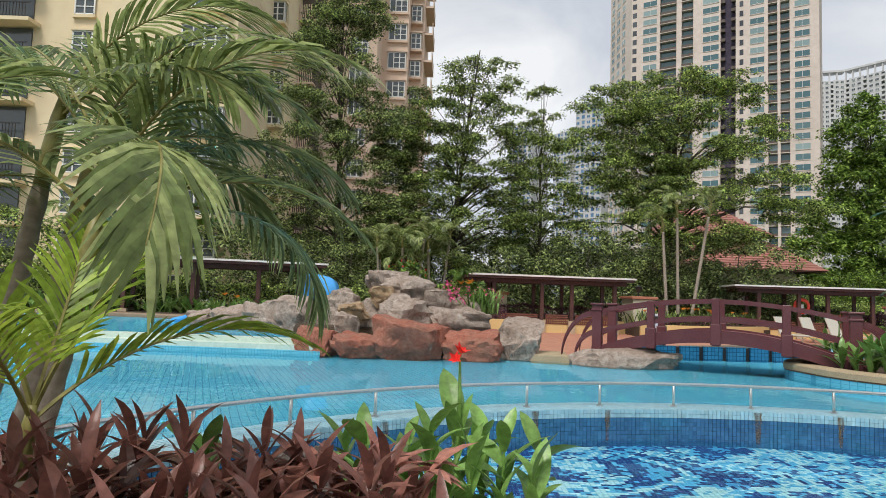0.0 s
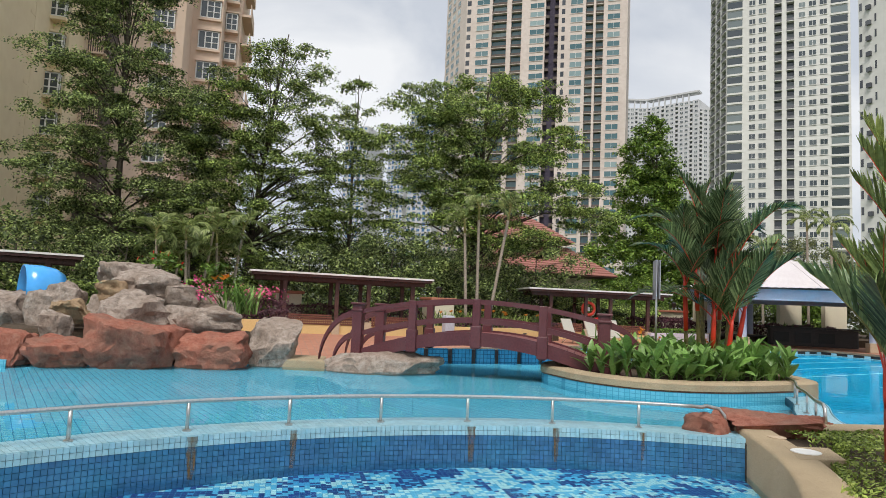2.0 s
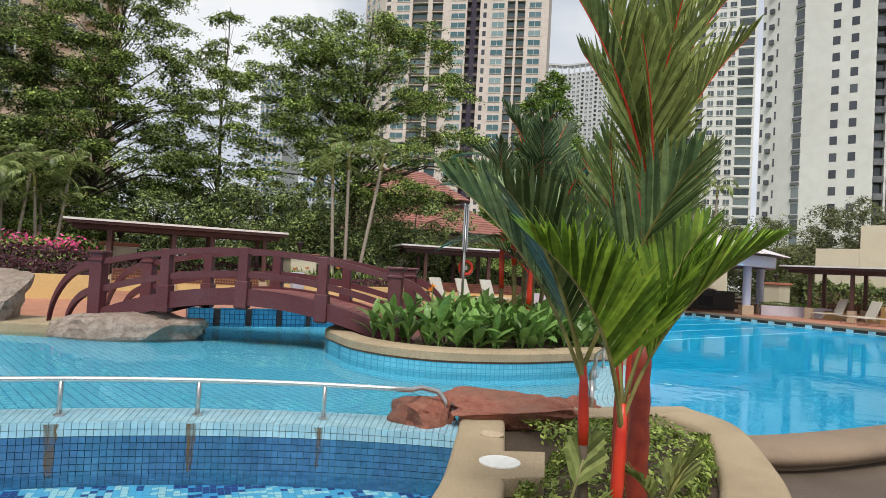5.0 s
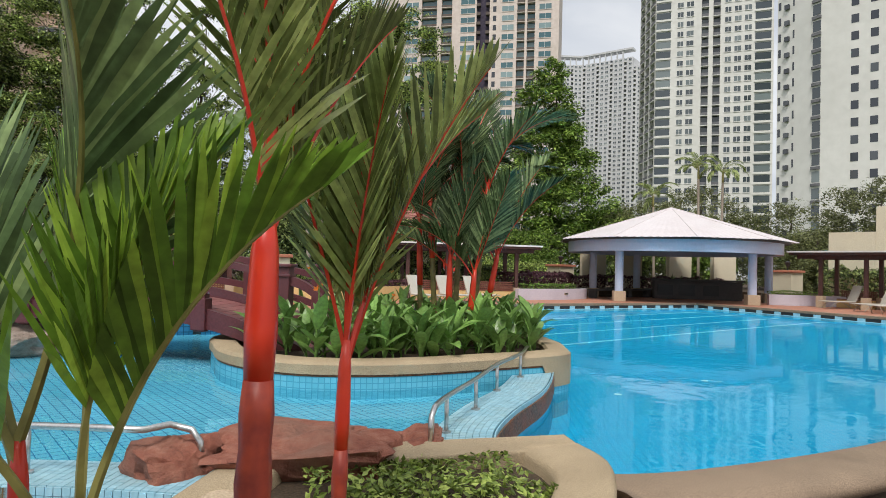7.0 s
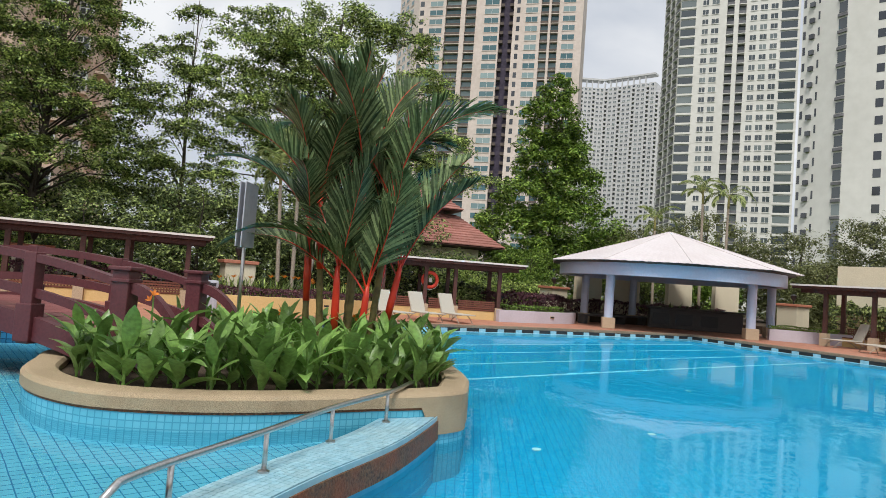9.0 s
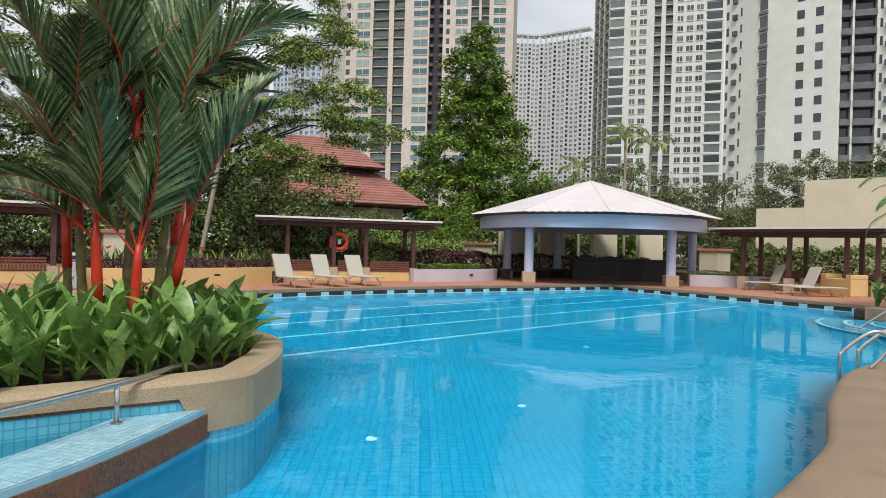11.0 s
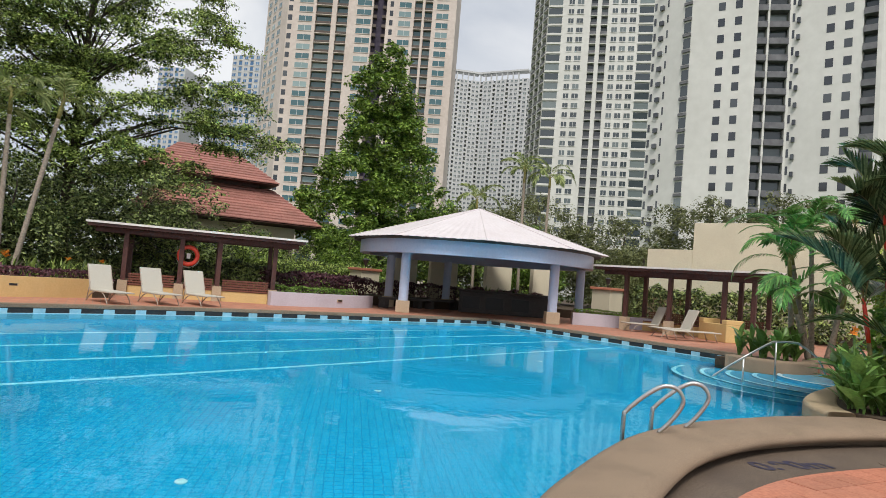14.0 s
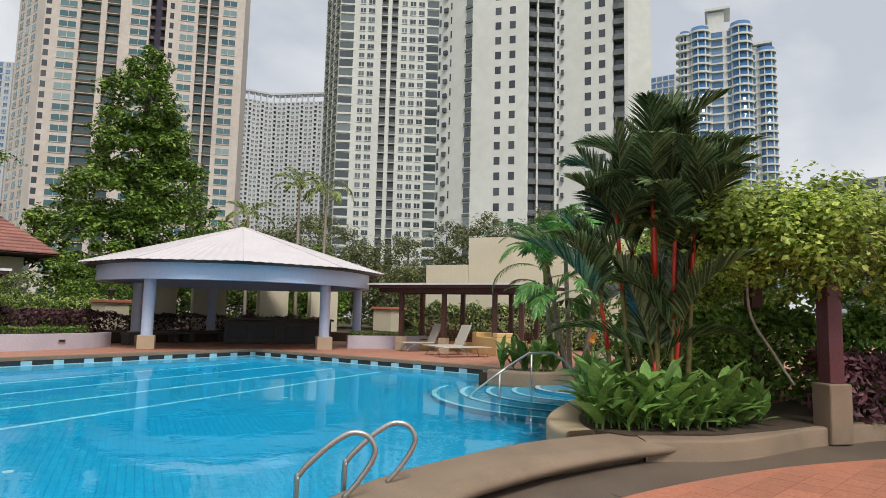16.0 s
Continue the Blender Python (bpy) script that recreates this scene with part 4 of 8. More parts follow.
RT = LEDGE + 0.275
angles = [71.7 + 8.06 * k for k in range(-1, 13)]
pr_ = [(C0.x + 6.93 * math.cos(radians(a)), C0.y + 6.93 * math.sin(radians(a))) for a in angles[1:]]
rl = [(*p, RT) for p in arc(6.93, 172, 66, 60)] + [(5.25, 7.86, RT - 0.005), (5.38, 7.80, RT - 0.03), (5.43, 7.77, RT - 0.10), (5.44, 7.76, -0.05)]
handrail("low stainless steel handrail along the curved ledge", rl, pr_, LEDGE, RT, None)
rb = [(9.38, 11.31), (8.85, 10.49), (8.24, 9.77), (7.70, 9.0), (7.18, 8.3)]
rl2 = [(9.38, 11.31, LEDGE), (9.38, 11.31, RT - 0.06), (9.33, 11.24, RT - 0.01)] + [tuple(p) for p in smooth_line([(9.2, 11.05, RT), (8.85, 10.49, RT), (8.24, 9.77, RT), (7.70, 9.0, RT), (7.18, 8.3, RT), (6.98, 7.98, RT)], 5)] + [(6.93, 7.9, RT - 0.05), (6.92, 7.88, -0.1)]
handrail("low stainless steel handrail on the wavy ledge", rl2, rb[1:], LEDGE, RT, None)

# pool ladder on the coping
ladder = empty("pool_ladder", "curved stainless steel pool ladder rails on the coping", "ladder")
ld = Vector((-0.80, 0.60))
for b0 in (Vector((17.36, 11.02)), Vector((17.9, 11.16))):
    prof = [(0, COPING), (-0.1, COPING + 0.11), (-0.2, COPING + 0.26), (-0.22, COPING + 0.36), (-0.16, COPING + 0.45), (-0.04, COPING + 0.47), (0.09, COPING + 0.4), (0.23, COPING + 0.28), (0.32, COPING + 0.18), (0.345, COPING + 0.08), (0.35, -0.9)]
    pts = smooth_line([(b0.x + ld.x * a, b0.y + ld.y * a, z) for a, z in prof], 5)
    tube("rail", pts, 0.022, M["steel"], ladder)

# depth marking painted on the deck
txt = bpy.data.curves.new("marking", "FONT")
txt.body, txt.size, txt.align_x, txt.offset = "0.90m", 0.38, "CENTER", 0.012
mk = new("depth_marking", txt)
mk.matrix_world = Matrix.Translation((18.55, 10.28, NEAR + 0.004)) @ Matrix.Rotation(radians(-8), 4, "Z")
dg = bpy.context.evaluated_depsgraph_get()
mk_me = bpy.data.meshes.new_from_object(mk.evaluated_get(dg))
mkm = mk.matrix_world.copy()
bpy.data.objects.remove(mk)
mk2 = mesh_part("depth_marking", mk_me, None)
mk2.data.materials.clear()
mk2.data.materials.append(surface("worn_navy_paint", (0.012, 0.012, 0.04), (0.035, 0.03, 0.06), fine=30, broad=12, rough=0.7, bump=0.05, dirt=(0.12, 0.09, 0.06), dirt_amount=0.4))
mk2.matrix_world = mkm
tagged(mk2, "worn navy painted depth marking on the deck", "marking")

# ---- covered walkways with benches ----
def walkway(label, a, b, zt, posts, depth=2.3, bench=True, dirn=1):
    """Flat-roofed timber shelter along the front line a-b; its depth runs to the left of a-b."""
    A, B = Vector(a), Vector(b)
    u = (B - A).normalized()
    n = Vector((-u.y, u.x))
    L = (B - A).length
    ob = empty("covered_walkway", label, "shelter")
    bx = Boxes()
    bx.add(A, u, n, 0, L, 0, depth + 0.5, zt - 0.07, zt)
    bx.make("roof_sheet", M["roof_white"], ob, "pale flat roof sheet")
    bx = Boxes()
    bx.add(A, u, n, 0.06, L - 0.06, 0.05, 0.12, zt - 0.17, zt - 0.058)
    bx.make("fascia", M["timber"], ob)
    bx = Boxes()
    bx.add(A, u, n, 0.06, L - 0.06, depth + 0.36, depth + 0.43, zt - 0.17, zt - 0.058)
    bx.make("fascia", M["timber"], ob)
    for o in (0.5, depth - 0.05):
        bx = Boxes()
        bx.add(A, u, n, 0.25, L - 0.25, o - 0.05, o + 0.05, zt - 0.34, zt - 0.18)
        bx.make("beam", M["timber"], ob)
    k = int(L / 0.62)
    for i in range(k + 1):
        s = 0.12 + (L - 0.3) * i / k
        bx = Boxes()
        bx.add(A, u, n, s, s + 0.06, 0.13, depth + 0.35, zt - 0.178, zt - 0.06)
        bx.make("rafter", M["timber"], ob)
    for s in posts:
        for o in (0.5, depth - 0.05):
            bx = Boxes()
            bx.add(A, u, n, s - 0.075, s + 0.075, o - 0.075, o + 0.075, DECK + 0.5, zt - 0.342)
            p = bx.make("post", M["timber"], ob)
            bx = Boxes()
            bx.add(A, u, n, s - 0.15, s + 0.15, o - 0.15, o + 0.15, DECK, DECK + 0.52)
            bx.make("plinth", M["stone_base"], p, "brown stone plinth")
    if bench:
        for s0, s1 in zip(posts, posts[1:]):
            bx = Boxes()
            bx.add(A, u, n, s0 + 0.16, s1 - 0.16, 0.46, 0.95, DECK, DECK + 0.36)
            bx.make("bench_base", M["yellow"], ob)
            for j in range(4):
                bx = Boxes()
                bx.add(A, u, n, s0 + 0.18, s1 - 0.18, 0.47 + j * 0.13, 0.58 + j * 0.13, DECK + 0.365, DECK + 0.40)
                bx.make("slat", M["bench"], ob)
            for j in range(5):
                bx = Boxes()
                bx.add(A, u, n, s0 + 0.16, s1 - 0.16, 0.43, 0.458, DECK + 0.38 + j * 0.085, DECK + 0.43 + j * 0.085)
                bx.make("back_slat", M["bench"], ob)
            bx = Boxes()
            for j in range(int((s1 - s0 - 0.32) / 0.09)):
                bx.add(A, u, n, s0 + 0.2 + j * 0.09, s0 + 0.24 + j * 0.09, 0.459, 0.475, DECK + 0.40, DECK + 0.77)
            bx.make("lattice", M["bench"], ob, "red-brown back lattice")
    return ob


walkway("dark timber shelter with a pale flat roof and benches", (-0.85, 26.9), (6.5, 27.5), 2.2, (1.38, 3.44, 4.73, 6.6))
walkway("dark timber shelter with benches and a lifebuoy", (11.75, 30.1), (18.85, 29.2), 2.2, (1.2, 2.95, 4.2, 6.1))
walkway("dark timber shelter among shrubs by the slide pool", (-14.5, 23.0), (-6.2, 25.4), 2.3, (1.2, 3.6, 6.0, 7.6), bench=False)
walkway("dark timber shelter beside the cream wall", (34.6, 20.6), (32.4, 27.3), 2.3, (1.0, 2.0, 4.0, 5.8), depth=2.2)

# low planter walls
def planter_wall(name, label, pts, z, mat, thick=0.25, side=1):
    line = smooth_line([(*p, 0) for p in pts], 5)
    bm = bmesh.new()
    ribbon(bm, line, offset_line(line, thick * side), DECK - 0.3, z)
    ob = structure(name, bm, M[mat], label, "planter wall")
    return ob


def wall_light(x, y, z, turn):
    ob = empty("wall_light", "small dark recessed wall light", "wall light", pose(x, y, z, 0, 0, turn))
    part("frame", box_bm(-0.13, -0.015, -0.05, 0.13, 0.01, 0.05, 0.006), M["stone_base"], ob)
    part("louvre", box_bm(-0.1, -0.02, -0.03, 0.1, -0.012, 0.03), M["black"], ob)


planter_wall("planter_wall", "cream yellow rendered planter wall", [(-3.3, 21.7), (-2.2, 22.0), (-0.8, 22.3), (0.7, 22.6)], 0.44, "yellow")
planter_wall("planter_wall", "cream yellow rendered planter wall behind the deck", [(6.2, 25.7), (7.9, 25.7), (9.4, 26.3), (11.0, 27.2), (12.6, 28.6)], 0.34, "yellow")
planter_wall("planter_wall", "cream yellow wall under the benches", [(0.2, 27.9), (6.4, 28.8)], 0.34, "yellow")
planter_wall("planter_wall", "lavender rendered planter wall", [(17.7, 29.2), (19.5, 29.6), (21.6, 30.5), (22.4, 31.3)], 0.28, "lavender")
planter_wall("planter_wall", "lavender rendered planter wall beside the pavilion", [(29.6, 27.3), (30.4, 26.9), (31.5, 26.3), (32.4, 25.6)], 0.28, "lavender", side=-1)
for x, y, z, t in ((10.3, 26.78, 0.12, 28), (20.5, 29.96, 0.06, 22), (31.0, 26.5, 0.06, -30), (-1.5, 22.1, 0.14, 12)):
    wall_light(x, y, z, t)

garden = [(-26, 24.4), (-9, 23.0), (-5, 23.9), (-1.6, 25.1), (0.4, 28.2), (6.4, 29.0), (6.4, 26.2), (7.8, 25.9), (9.3, 26.5), (11.0, 27.4), (12.6, 28.5), (12.6, 31.8), (17.8, 31.8), (17.9, 29.5), (19.4, 29.8), (21.4, 30.7), (22.2, 33.6), (32.6, 33.6), (34, 30), (36.8, 27.5), (38.5, 20), (60, 20), (60, 75), (-26, 75)]
structure("garden_bed", prism_bm([(-3.3, 21.85), (-2.2, 22.2), (-0.8, 22.5), (0.7, 22.8), (0.7, 26.6), (-1.6, 25.2), (-3.3, 24.4)], -0.6, 0.21), M["soil"], "planted bed behind the yellow wall", "garden bed")
structure("garden_bed", prism_bm(garden, -0.6, 0.2), M["soil"], "planted garden bed behind the deck", "garden bed")

# ---- pavilion ----
pc = Vector((26.93, 30.85))
pav = empty("pool_pavilion", "pale blue round pavilion with a white corrugated faceted roof", "pavilion", pose(pc.x, pc.y, 0))
RR, SIDES, TURN = 5.72, 10, radians(-117.3)
nseg = 200


def eave(a):
    """Distance of the ten-sided roof's edge from its middle in direction a."""
    step = 2 * math.pi / SIDES
    return RR * math.cos(step / 2) / math.cos((a - TURN) % step - step / 2)


v, f = [(0, 0, 4.47)], []
ring = 5
for j in range(1, ring + 1):
    for i in range(nseg):
        a = TURN + 2 * math.pi * i / nseg
        r = eave(a) * j / ring
        v.append((r * math.cos(a), r * math.sin(a), 4.47 - 1.77 * j / ring + (0.008 if i % 2 else -0.008) * max(0, j - 2) / 3))
for i in range(nseg):
    f.append((0, 1 + i, 1 + (i + 1) % nseg))
for j in range(ring - 1):
    for i in range(nseg):
        a, b = 1 + j * nseg + i, 1 + j * nseg + (i + 1) % nseg
        f.append((a, a + nseg, b + nseg, b))
mesh_part("roof", raw("roof", v, f), M["sheet_roof"], pav, "white corrugated faceted roof")
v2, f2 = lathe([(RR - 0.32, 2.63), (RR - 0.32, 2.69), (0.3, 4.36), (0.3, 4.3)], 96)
# shade below the roof is painted into the soffit's colour
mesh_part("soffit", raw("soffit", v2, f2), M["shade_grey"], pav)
for k in range(SIDES):
    a = TURN + 2 * math.pi * k / SIDES
    v3, f3 = [], []
    sweep(v3, f3, [(0.05 * math.cos(a), 0.05 * math.sin(a), 4.46), (RR * math.cos(a), RR * math.sin(a), 2.71)], 0.022, 5)
    mesh_part("ridge_cap", raw("ridge_cap", v3, f3), M["sheet_roof"], pav)


def ring_wall(r0, r1, z0, z1, n=96):
    v, f = [], []
    for i in range(n):
        a = 2 * math.pi * i / n
        for r, z in ((r0, z0), (r1, z0), (r1, z1), (r0, z1)):
            v.append((r * math.cos(a), r * math.sin(a), z))
    for i in range(n):
        j = (i + 1) % n
        for q in range(4):
            f.append((i * 4 + q, j * 4 + q, j * 4 + (q + 1) % 4, i * 4 + (q + 1) % 4))
    return raw("ring_beam", v, f)


mesh_part("ring_beam", ring_wall(4.75, 5.1, 2.1, 2.64), M["pav_paint"], pav, "pale blue and pink ring beam", smooth=False)
cols = [(22.8, 29.2), (28.12, 26.7), (23.9, 33.2), (31.3, 28.9), (27.6, 34.6)]
for x, y in cols:
    v3, f3 = lathe([(0.19, 0.25), (0.19, 2.12)], 24)
    c = mesh_part("column", raw("column", [(a + x - pc.x, b + y - pc.y, z) for a, b, z in v3], f3), M["pav_paint"], pav, "round pale blue column", smooth=False)
    m = Matrix.Translation((x - pc.x, y - pc.y, 0)) @ Matrix.Rotation(radians(-25), 4, "Z")
    part("plinth", box_bm(-0.27, -0.27, DECK, 0.27, 0.27, 0.26, 0.02, m), M["stone_base"], c, "brown stone plinth")
# bar counter and low walls, the pavilion's shade put into their dark grey
bar = empty("bar_counter", "built-in bar counter under the pavilion, coloured dark for shade", "counter", pose(29.2, 31.6, DECK, 0, 0, -28))
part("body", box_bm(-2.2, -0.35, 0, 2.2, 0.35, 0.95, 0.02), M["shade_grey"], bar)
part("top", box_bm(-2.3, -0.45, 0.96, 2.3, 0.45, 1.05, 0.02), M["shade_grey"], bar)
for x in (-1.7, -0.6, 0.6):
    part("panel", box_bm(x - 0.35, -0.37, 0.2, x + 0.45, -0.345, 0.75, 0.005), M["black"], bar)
for x, y, t, l in ((24.6, 32.6, 20, 1.6), (26.4, 33.3, 10, 1.2)):
    bn_ = empty("bench", "stone bench under the pavilion, coloured dark for shade", "bench", pose(x, y, DECK, 0, 0, t))
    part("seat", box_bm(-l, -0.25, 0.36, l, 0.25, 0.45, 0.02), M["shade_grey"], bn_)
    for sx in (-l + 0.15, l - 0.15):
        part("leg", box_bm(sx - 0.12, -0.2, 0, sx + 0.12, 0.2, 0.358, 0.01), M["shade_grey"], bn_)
for x, y in ((26.1, 36.6), (28.3, 36.2), (31.2, 35.4), (33.2, 34.0)):
    structure("screen_wall", box_bm(x - 0.9, y - 0.15, 0.1, x + 0.7, y + 0.15, 2.6, 0.01), M["cream"], "cream rendered screen wall behind the pavilion", "wall")


# pedestals with lanterns
def pedestal(x, y, z, w=0.55, h=1.15, lamp=True):
    ob = empty("garden_pedestal", "cream rendered pedestal with terracotta cap and lantern", "pedestal", pose(x, y, z, 0, 0, 12))
    part("shaft", box_bm(-w, -w, 0, w, w, h, 0.015), M["cream"], ob)
    part("cap", box_bm(-w - 0.09, -w - 0.09, h, w + 0.09, w + 0.09, h + 0.13, 0.02), M["terracotta"], ob, "terracotta cap")
    if lamp:
        v, f = lathe([(0.03, h + 0.13), (0.03, h + 0.3), (0.07, h + 0.32), (0.16, h + 0.56), (0.17, h + 0.57), (0.02, h + 0.66)], 10)
        mesh_part("lantern", raw("lantern", v, f), M["black"], ob, "dark metal lantern")


for x, y, z in ((24.3, 37.4, 0.2), (35.4, 31.6, 0.2), (7.3, 30.0, 0.2), (0.55, 29.9, 0.2)):
    pedestal(x, y, z)

# stepped cream wall
structure("cream_wall", prism_bm([(36.4, 27.2), (39.6, 19.8), (40.6, 20.3), (37.4, 27.8)], -0.5, 4.76), M["cream"], "tall cream rendered service wall", "wall")
structure("cream_wall", prism_bm([(35.6, 29.2), (36.38, 27.2), (37.2, 27.6), (36.5, 29.6)], -0.5, 3.5), M["cream"], "lower cream rendered service wall", "wall")

# ---- house with clay roofs ----
house = empty("garden_house", "garden house with two-tiered clay tile roof", "house")
part("wall", box_bm(14.2, 45.4, 0.2, 22.6, 55.0, 3.6), M["cream"], house)


def hip(label, cx, cy, hx, hy, ze, zt, top, n=12):
    """A hip roof laid in overlapping courses of clay tiles."""
    def rect(q):
        ex, ey = hx + (top[0] - hx) * q, hy + (top[1] - hy) * q
        return [(cx + sx * ex, cy + sy * ey) for sx, sy in ((-1, -1), (1, -1), (1, 1), (-1, 1))]
    v = [(*p, ze - 0.08) for p in rect(0)] + [(*p, zt - 0.04) for p in rect(1)]
    f = [(0, 3, 2, 1), (4, 5, 6, 7)] + [(i, (i + 1) % 4, 4 + (i + 1) % 4, 4 + i) for i in range(4)]
    rf = mesh_part("roof", raw("roof", v, f), M["timber"], house, label)
    for i in range(n):
        a, b = i / n, (i + 1) / n
        v = [(*p, ze + (zt - ze) * a + 0.06) for p in rect(a)] + [(*p, ze + (zt - ze) * b + 0.015) for p in rect(b + 0.01)] + [(*p, ze + (zt - ze) * a) for p in rect(a)]
        f = [(k, (k + 1) % 4, 4 + (k + 1) % 4, 4 + k) for k in range(4)] + [(8 + k, 8 + (k + 1) % 4, (k + 1) % 4, k) for k in range(4)]
        mesh_part("tile_course", raw("tile_course", v, f), M["red_tile"], rf)


hip("clay tile lower roof", 18.4, 50.0, 5.3, 6.6, 3.75, 6.0, (3.0, 2.8))
part("clerestory", box_bm(15.0, 47.3, 5.8, 20.6, 52.6, 6.4), M["timber"], house)
hip("clay tile upper roof", 17.6, 50.0, 4.0, 3.8, 6.3, 8.6, (1.6, 0.05))
for x in (15.5, 17.5, 19.5, 21.5):
    w = part("window", box_bm(x - 0.6, 45.32, 0.9, x + 0.6, 45.38, 2.4), M["white"], house)
    part("pane", box_bm(x - 0.52, 45.28, 0.98, x + 0.52, 45.318, 2.32), M["pane_dark"], w)

# ---- towers ----
def facade(B, o, u, n, cols, z0, floors, fh):
    """Fills one face: cols are (from, to, kind) in metres along u; n points outwards."""
    for a, b, kind in cols:
        for k in range(floors):
            z = z0 + k * fh
            if kind == "win":
                B["pane"].add(o, u, n, a, b, -0.2, 0.06, z + 0.9, z + fh - 0.75)
                B["trim"].add(o, u, n, a - 0.1, b + 0.1, -0.1, 0.18, z + 0.68, z + 0.88)
                m = (a + b) / 2
                B["frame"].add(o, u, n, m - 0.05, m + 0.05, 0.0, 0.1, z + 0.9, z + fh - 0.75)
            elif kind == "balc":
                B["pane"].add(o, u, n, a + 0.1, b - 0.1, -1.4, -1.2, z + 0.25, z + fh - 0.3)
                B["trim"].add(o, u, n, a, b, -1.5, 0.25, z, z + 0.22)
                B["rail"].add(o, u, n, a, b, 0.12, 0.2, z + 0.22, z + 1.15)
            elif kind == "band":
                B["pane"].add(o, u, n, a, b, -0.3, 0.05, z + 0.8, z + fh - 0.35)
                B["trim"].add(o, u, n, a - 0.1, b + 0.1, -0.2, 0.35, z, z + 0.55)
            elif kind == "shaft":
                for a2, b2 in ((a, a + (b - a) * 0.3), (b - (b - a) * 0.3, b)):
                    B["rail"].add(o, u, n, a2, b2, -1.4, 0.1, z, z + 0.3)
                    B["rail"].add(o, u, n, a2, b2, -0.1, 0.05, z + 0.3, z + 1.2)
            elif kind == "small":
                B["dark"].add(o, u, n, a, b, -0.15, 0.04, z + 1.0, z + fh - 0.6)
            elif kind == "ac":
                # dark box for air conditioners, also for slot windows with their shadow
                B["dark"].add(o, u, n, a, b, 0.0, 0.5, z + 0.6, z + 1.5)


def tower(name, label, faces, z0, floors, fh, mats, crown=()):
    """faces: (x0, y0, x1, y1, depth, cols) with the outside on the right of the line; each has its own body block behind it."""
    ob = empty(name, label, "building")
    B = {k: Boxes() for k in ("body", "pane", "trim", "frame", "rail", "dark", "shade")}
    H = floors * fh
    for x0, y0, x1, y1, depth, cols in faces:
        u = Vector((x1 - x0, y1 - y0))
        L = u.length
        u /= L
        n = Vector((u.y, -u.x))
        o = Vector((x0, y0))
        balcs = sorted((a, b) for a, b, k in cols if k in ("balc", "shaft"))
        s = 0.0
        for a, b in balcs + [(L, L)]:
            if a - s > 0.01:
                bx = Boxes()
                bx.add(o, u, n, s, a, -depth, 0.0, -1.0, z0 + H)
                bx.make("wall", M[mats["body"]], ob)
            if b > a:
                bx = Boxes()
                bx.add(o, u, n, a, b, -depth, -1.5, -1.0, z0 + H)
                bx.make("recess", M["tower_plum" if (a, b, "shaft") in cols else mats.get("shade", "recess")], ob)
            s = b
        facade(B, o, u, n, cols, z0, floors, fh)
    for key, nm, mt in (("pane", "glazing", mats["pane"]), ("trim", "sill_banding", mats.get("trim", mats["body"])), ("frame", "mullion_work", mats.get("frame", "white")), ("rail", "balcony_railing", mats.get("rail", "tower_grey")), ("dark", "window_glazing", "pane_square")):
        B[key].make(nm, M[mt], ob, kind="stuff")
    for x0, y0, z, x1, y1, z2, mt in crown:
        part("crown", box_bm(x0, y0, z, x1, y1, z2), M[mt], ob)
    return ob


def polar(az, d, e=(6.0, 3.5)):
    return Vector((e[0] + d * math.sin(radians(az)), e[1] + d * math.cos(radians(az))))


def spread(L, pattern):
    """Scale a pattern of (from, to, kind) given in shares of the length."""
    return [(a * L, b * L, k) for a, b, k in pattern]


# cream tower behind the garden house
pA0, pA1 = polar(13.7, 262), polar(28.35, 250)
LA = (pA1 - pA0).length
patA = [(0.005, 0.03, "small"), (0.07, 0.15, "win"), (0.17, 0.265, "balc"), (0.295, 0.36, "balc"), (0.415, 0.50, "win"), (0.51, 0.59, "shaft"), (0.61, 0.63, "small"), (0.665, 0.735, "win"), (0.755, 0.80, "balc"), (0.815, 0.86, "balc"), (0.885, 0.955, "win")]
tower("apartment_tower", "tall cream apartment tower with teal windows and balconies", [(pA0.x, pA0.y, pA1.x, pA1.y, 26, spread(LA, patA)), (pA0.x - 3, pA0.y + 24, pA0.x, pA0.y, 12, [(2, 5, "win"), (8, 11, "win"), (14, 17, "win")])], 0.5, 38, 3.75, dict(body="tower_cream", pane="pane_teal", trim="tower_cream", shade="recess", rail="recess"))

# grey and white tower
pC0, pC1, pC2 = polar(35.9, 236), polar(36.6, 228), polar(45.6, 228)
u = (pC2 - pC1)
LC = u.length
patC = [(0.0, 0.13, "band"), (0.19, 0.24, "win"), (0.27, 0.33, "win"), (0.40, 0.46, "balc"), (0.50, 0.56, "balc"), (0.60, 0.65, "win"), (0.68, 0.735, "win"), (0.765, 0.82, "win"), (0.85, 0.98, "band")]
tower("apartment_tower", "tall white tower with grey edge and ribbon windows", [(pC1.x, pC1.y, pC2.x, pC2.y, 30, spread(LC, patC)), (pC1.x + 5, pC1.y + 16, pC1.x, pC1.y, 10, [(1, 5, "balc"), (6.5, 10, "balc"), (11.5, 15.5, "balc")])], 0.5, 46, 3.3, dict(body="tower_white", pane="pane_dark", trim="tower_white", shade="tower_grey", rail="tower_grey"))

# near white slab tower with square windows
pD = [polar(a, d, (14.36, 7.06)) for a, d in ((44.41, 134), (47.56, 129), (52.62, 127), (55.31, 128.5), (61.5, 126), (63.45, 128))]
def run(i, j, depth, pat):
    L = (pD[j] - pD[i]).length
    return (pD[i].x, pD[i].y, pD[j].x, pD[j].y, depth, spread(L, pat))


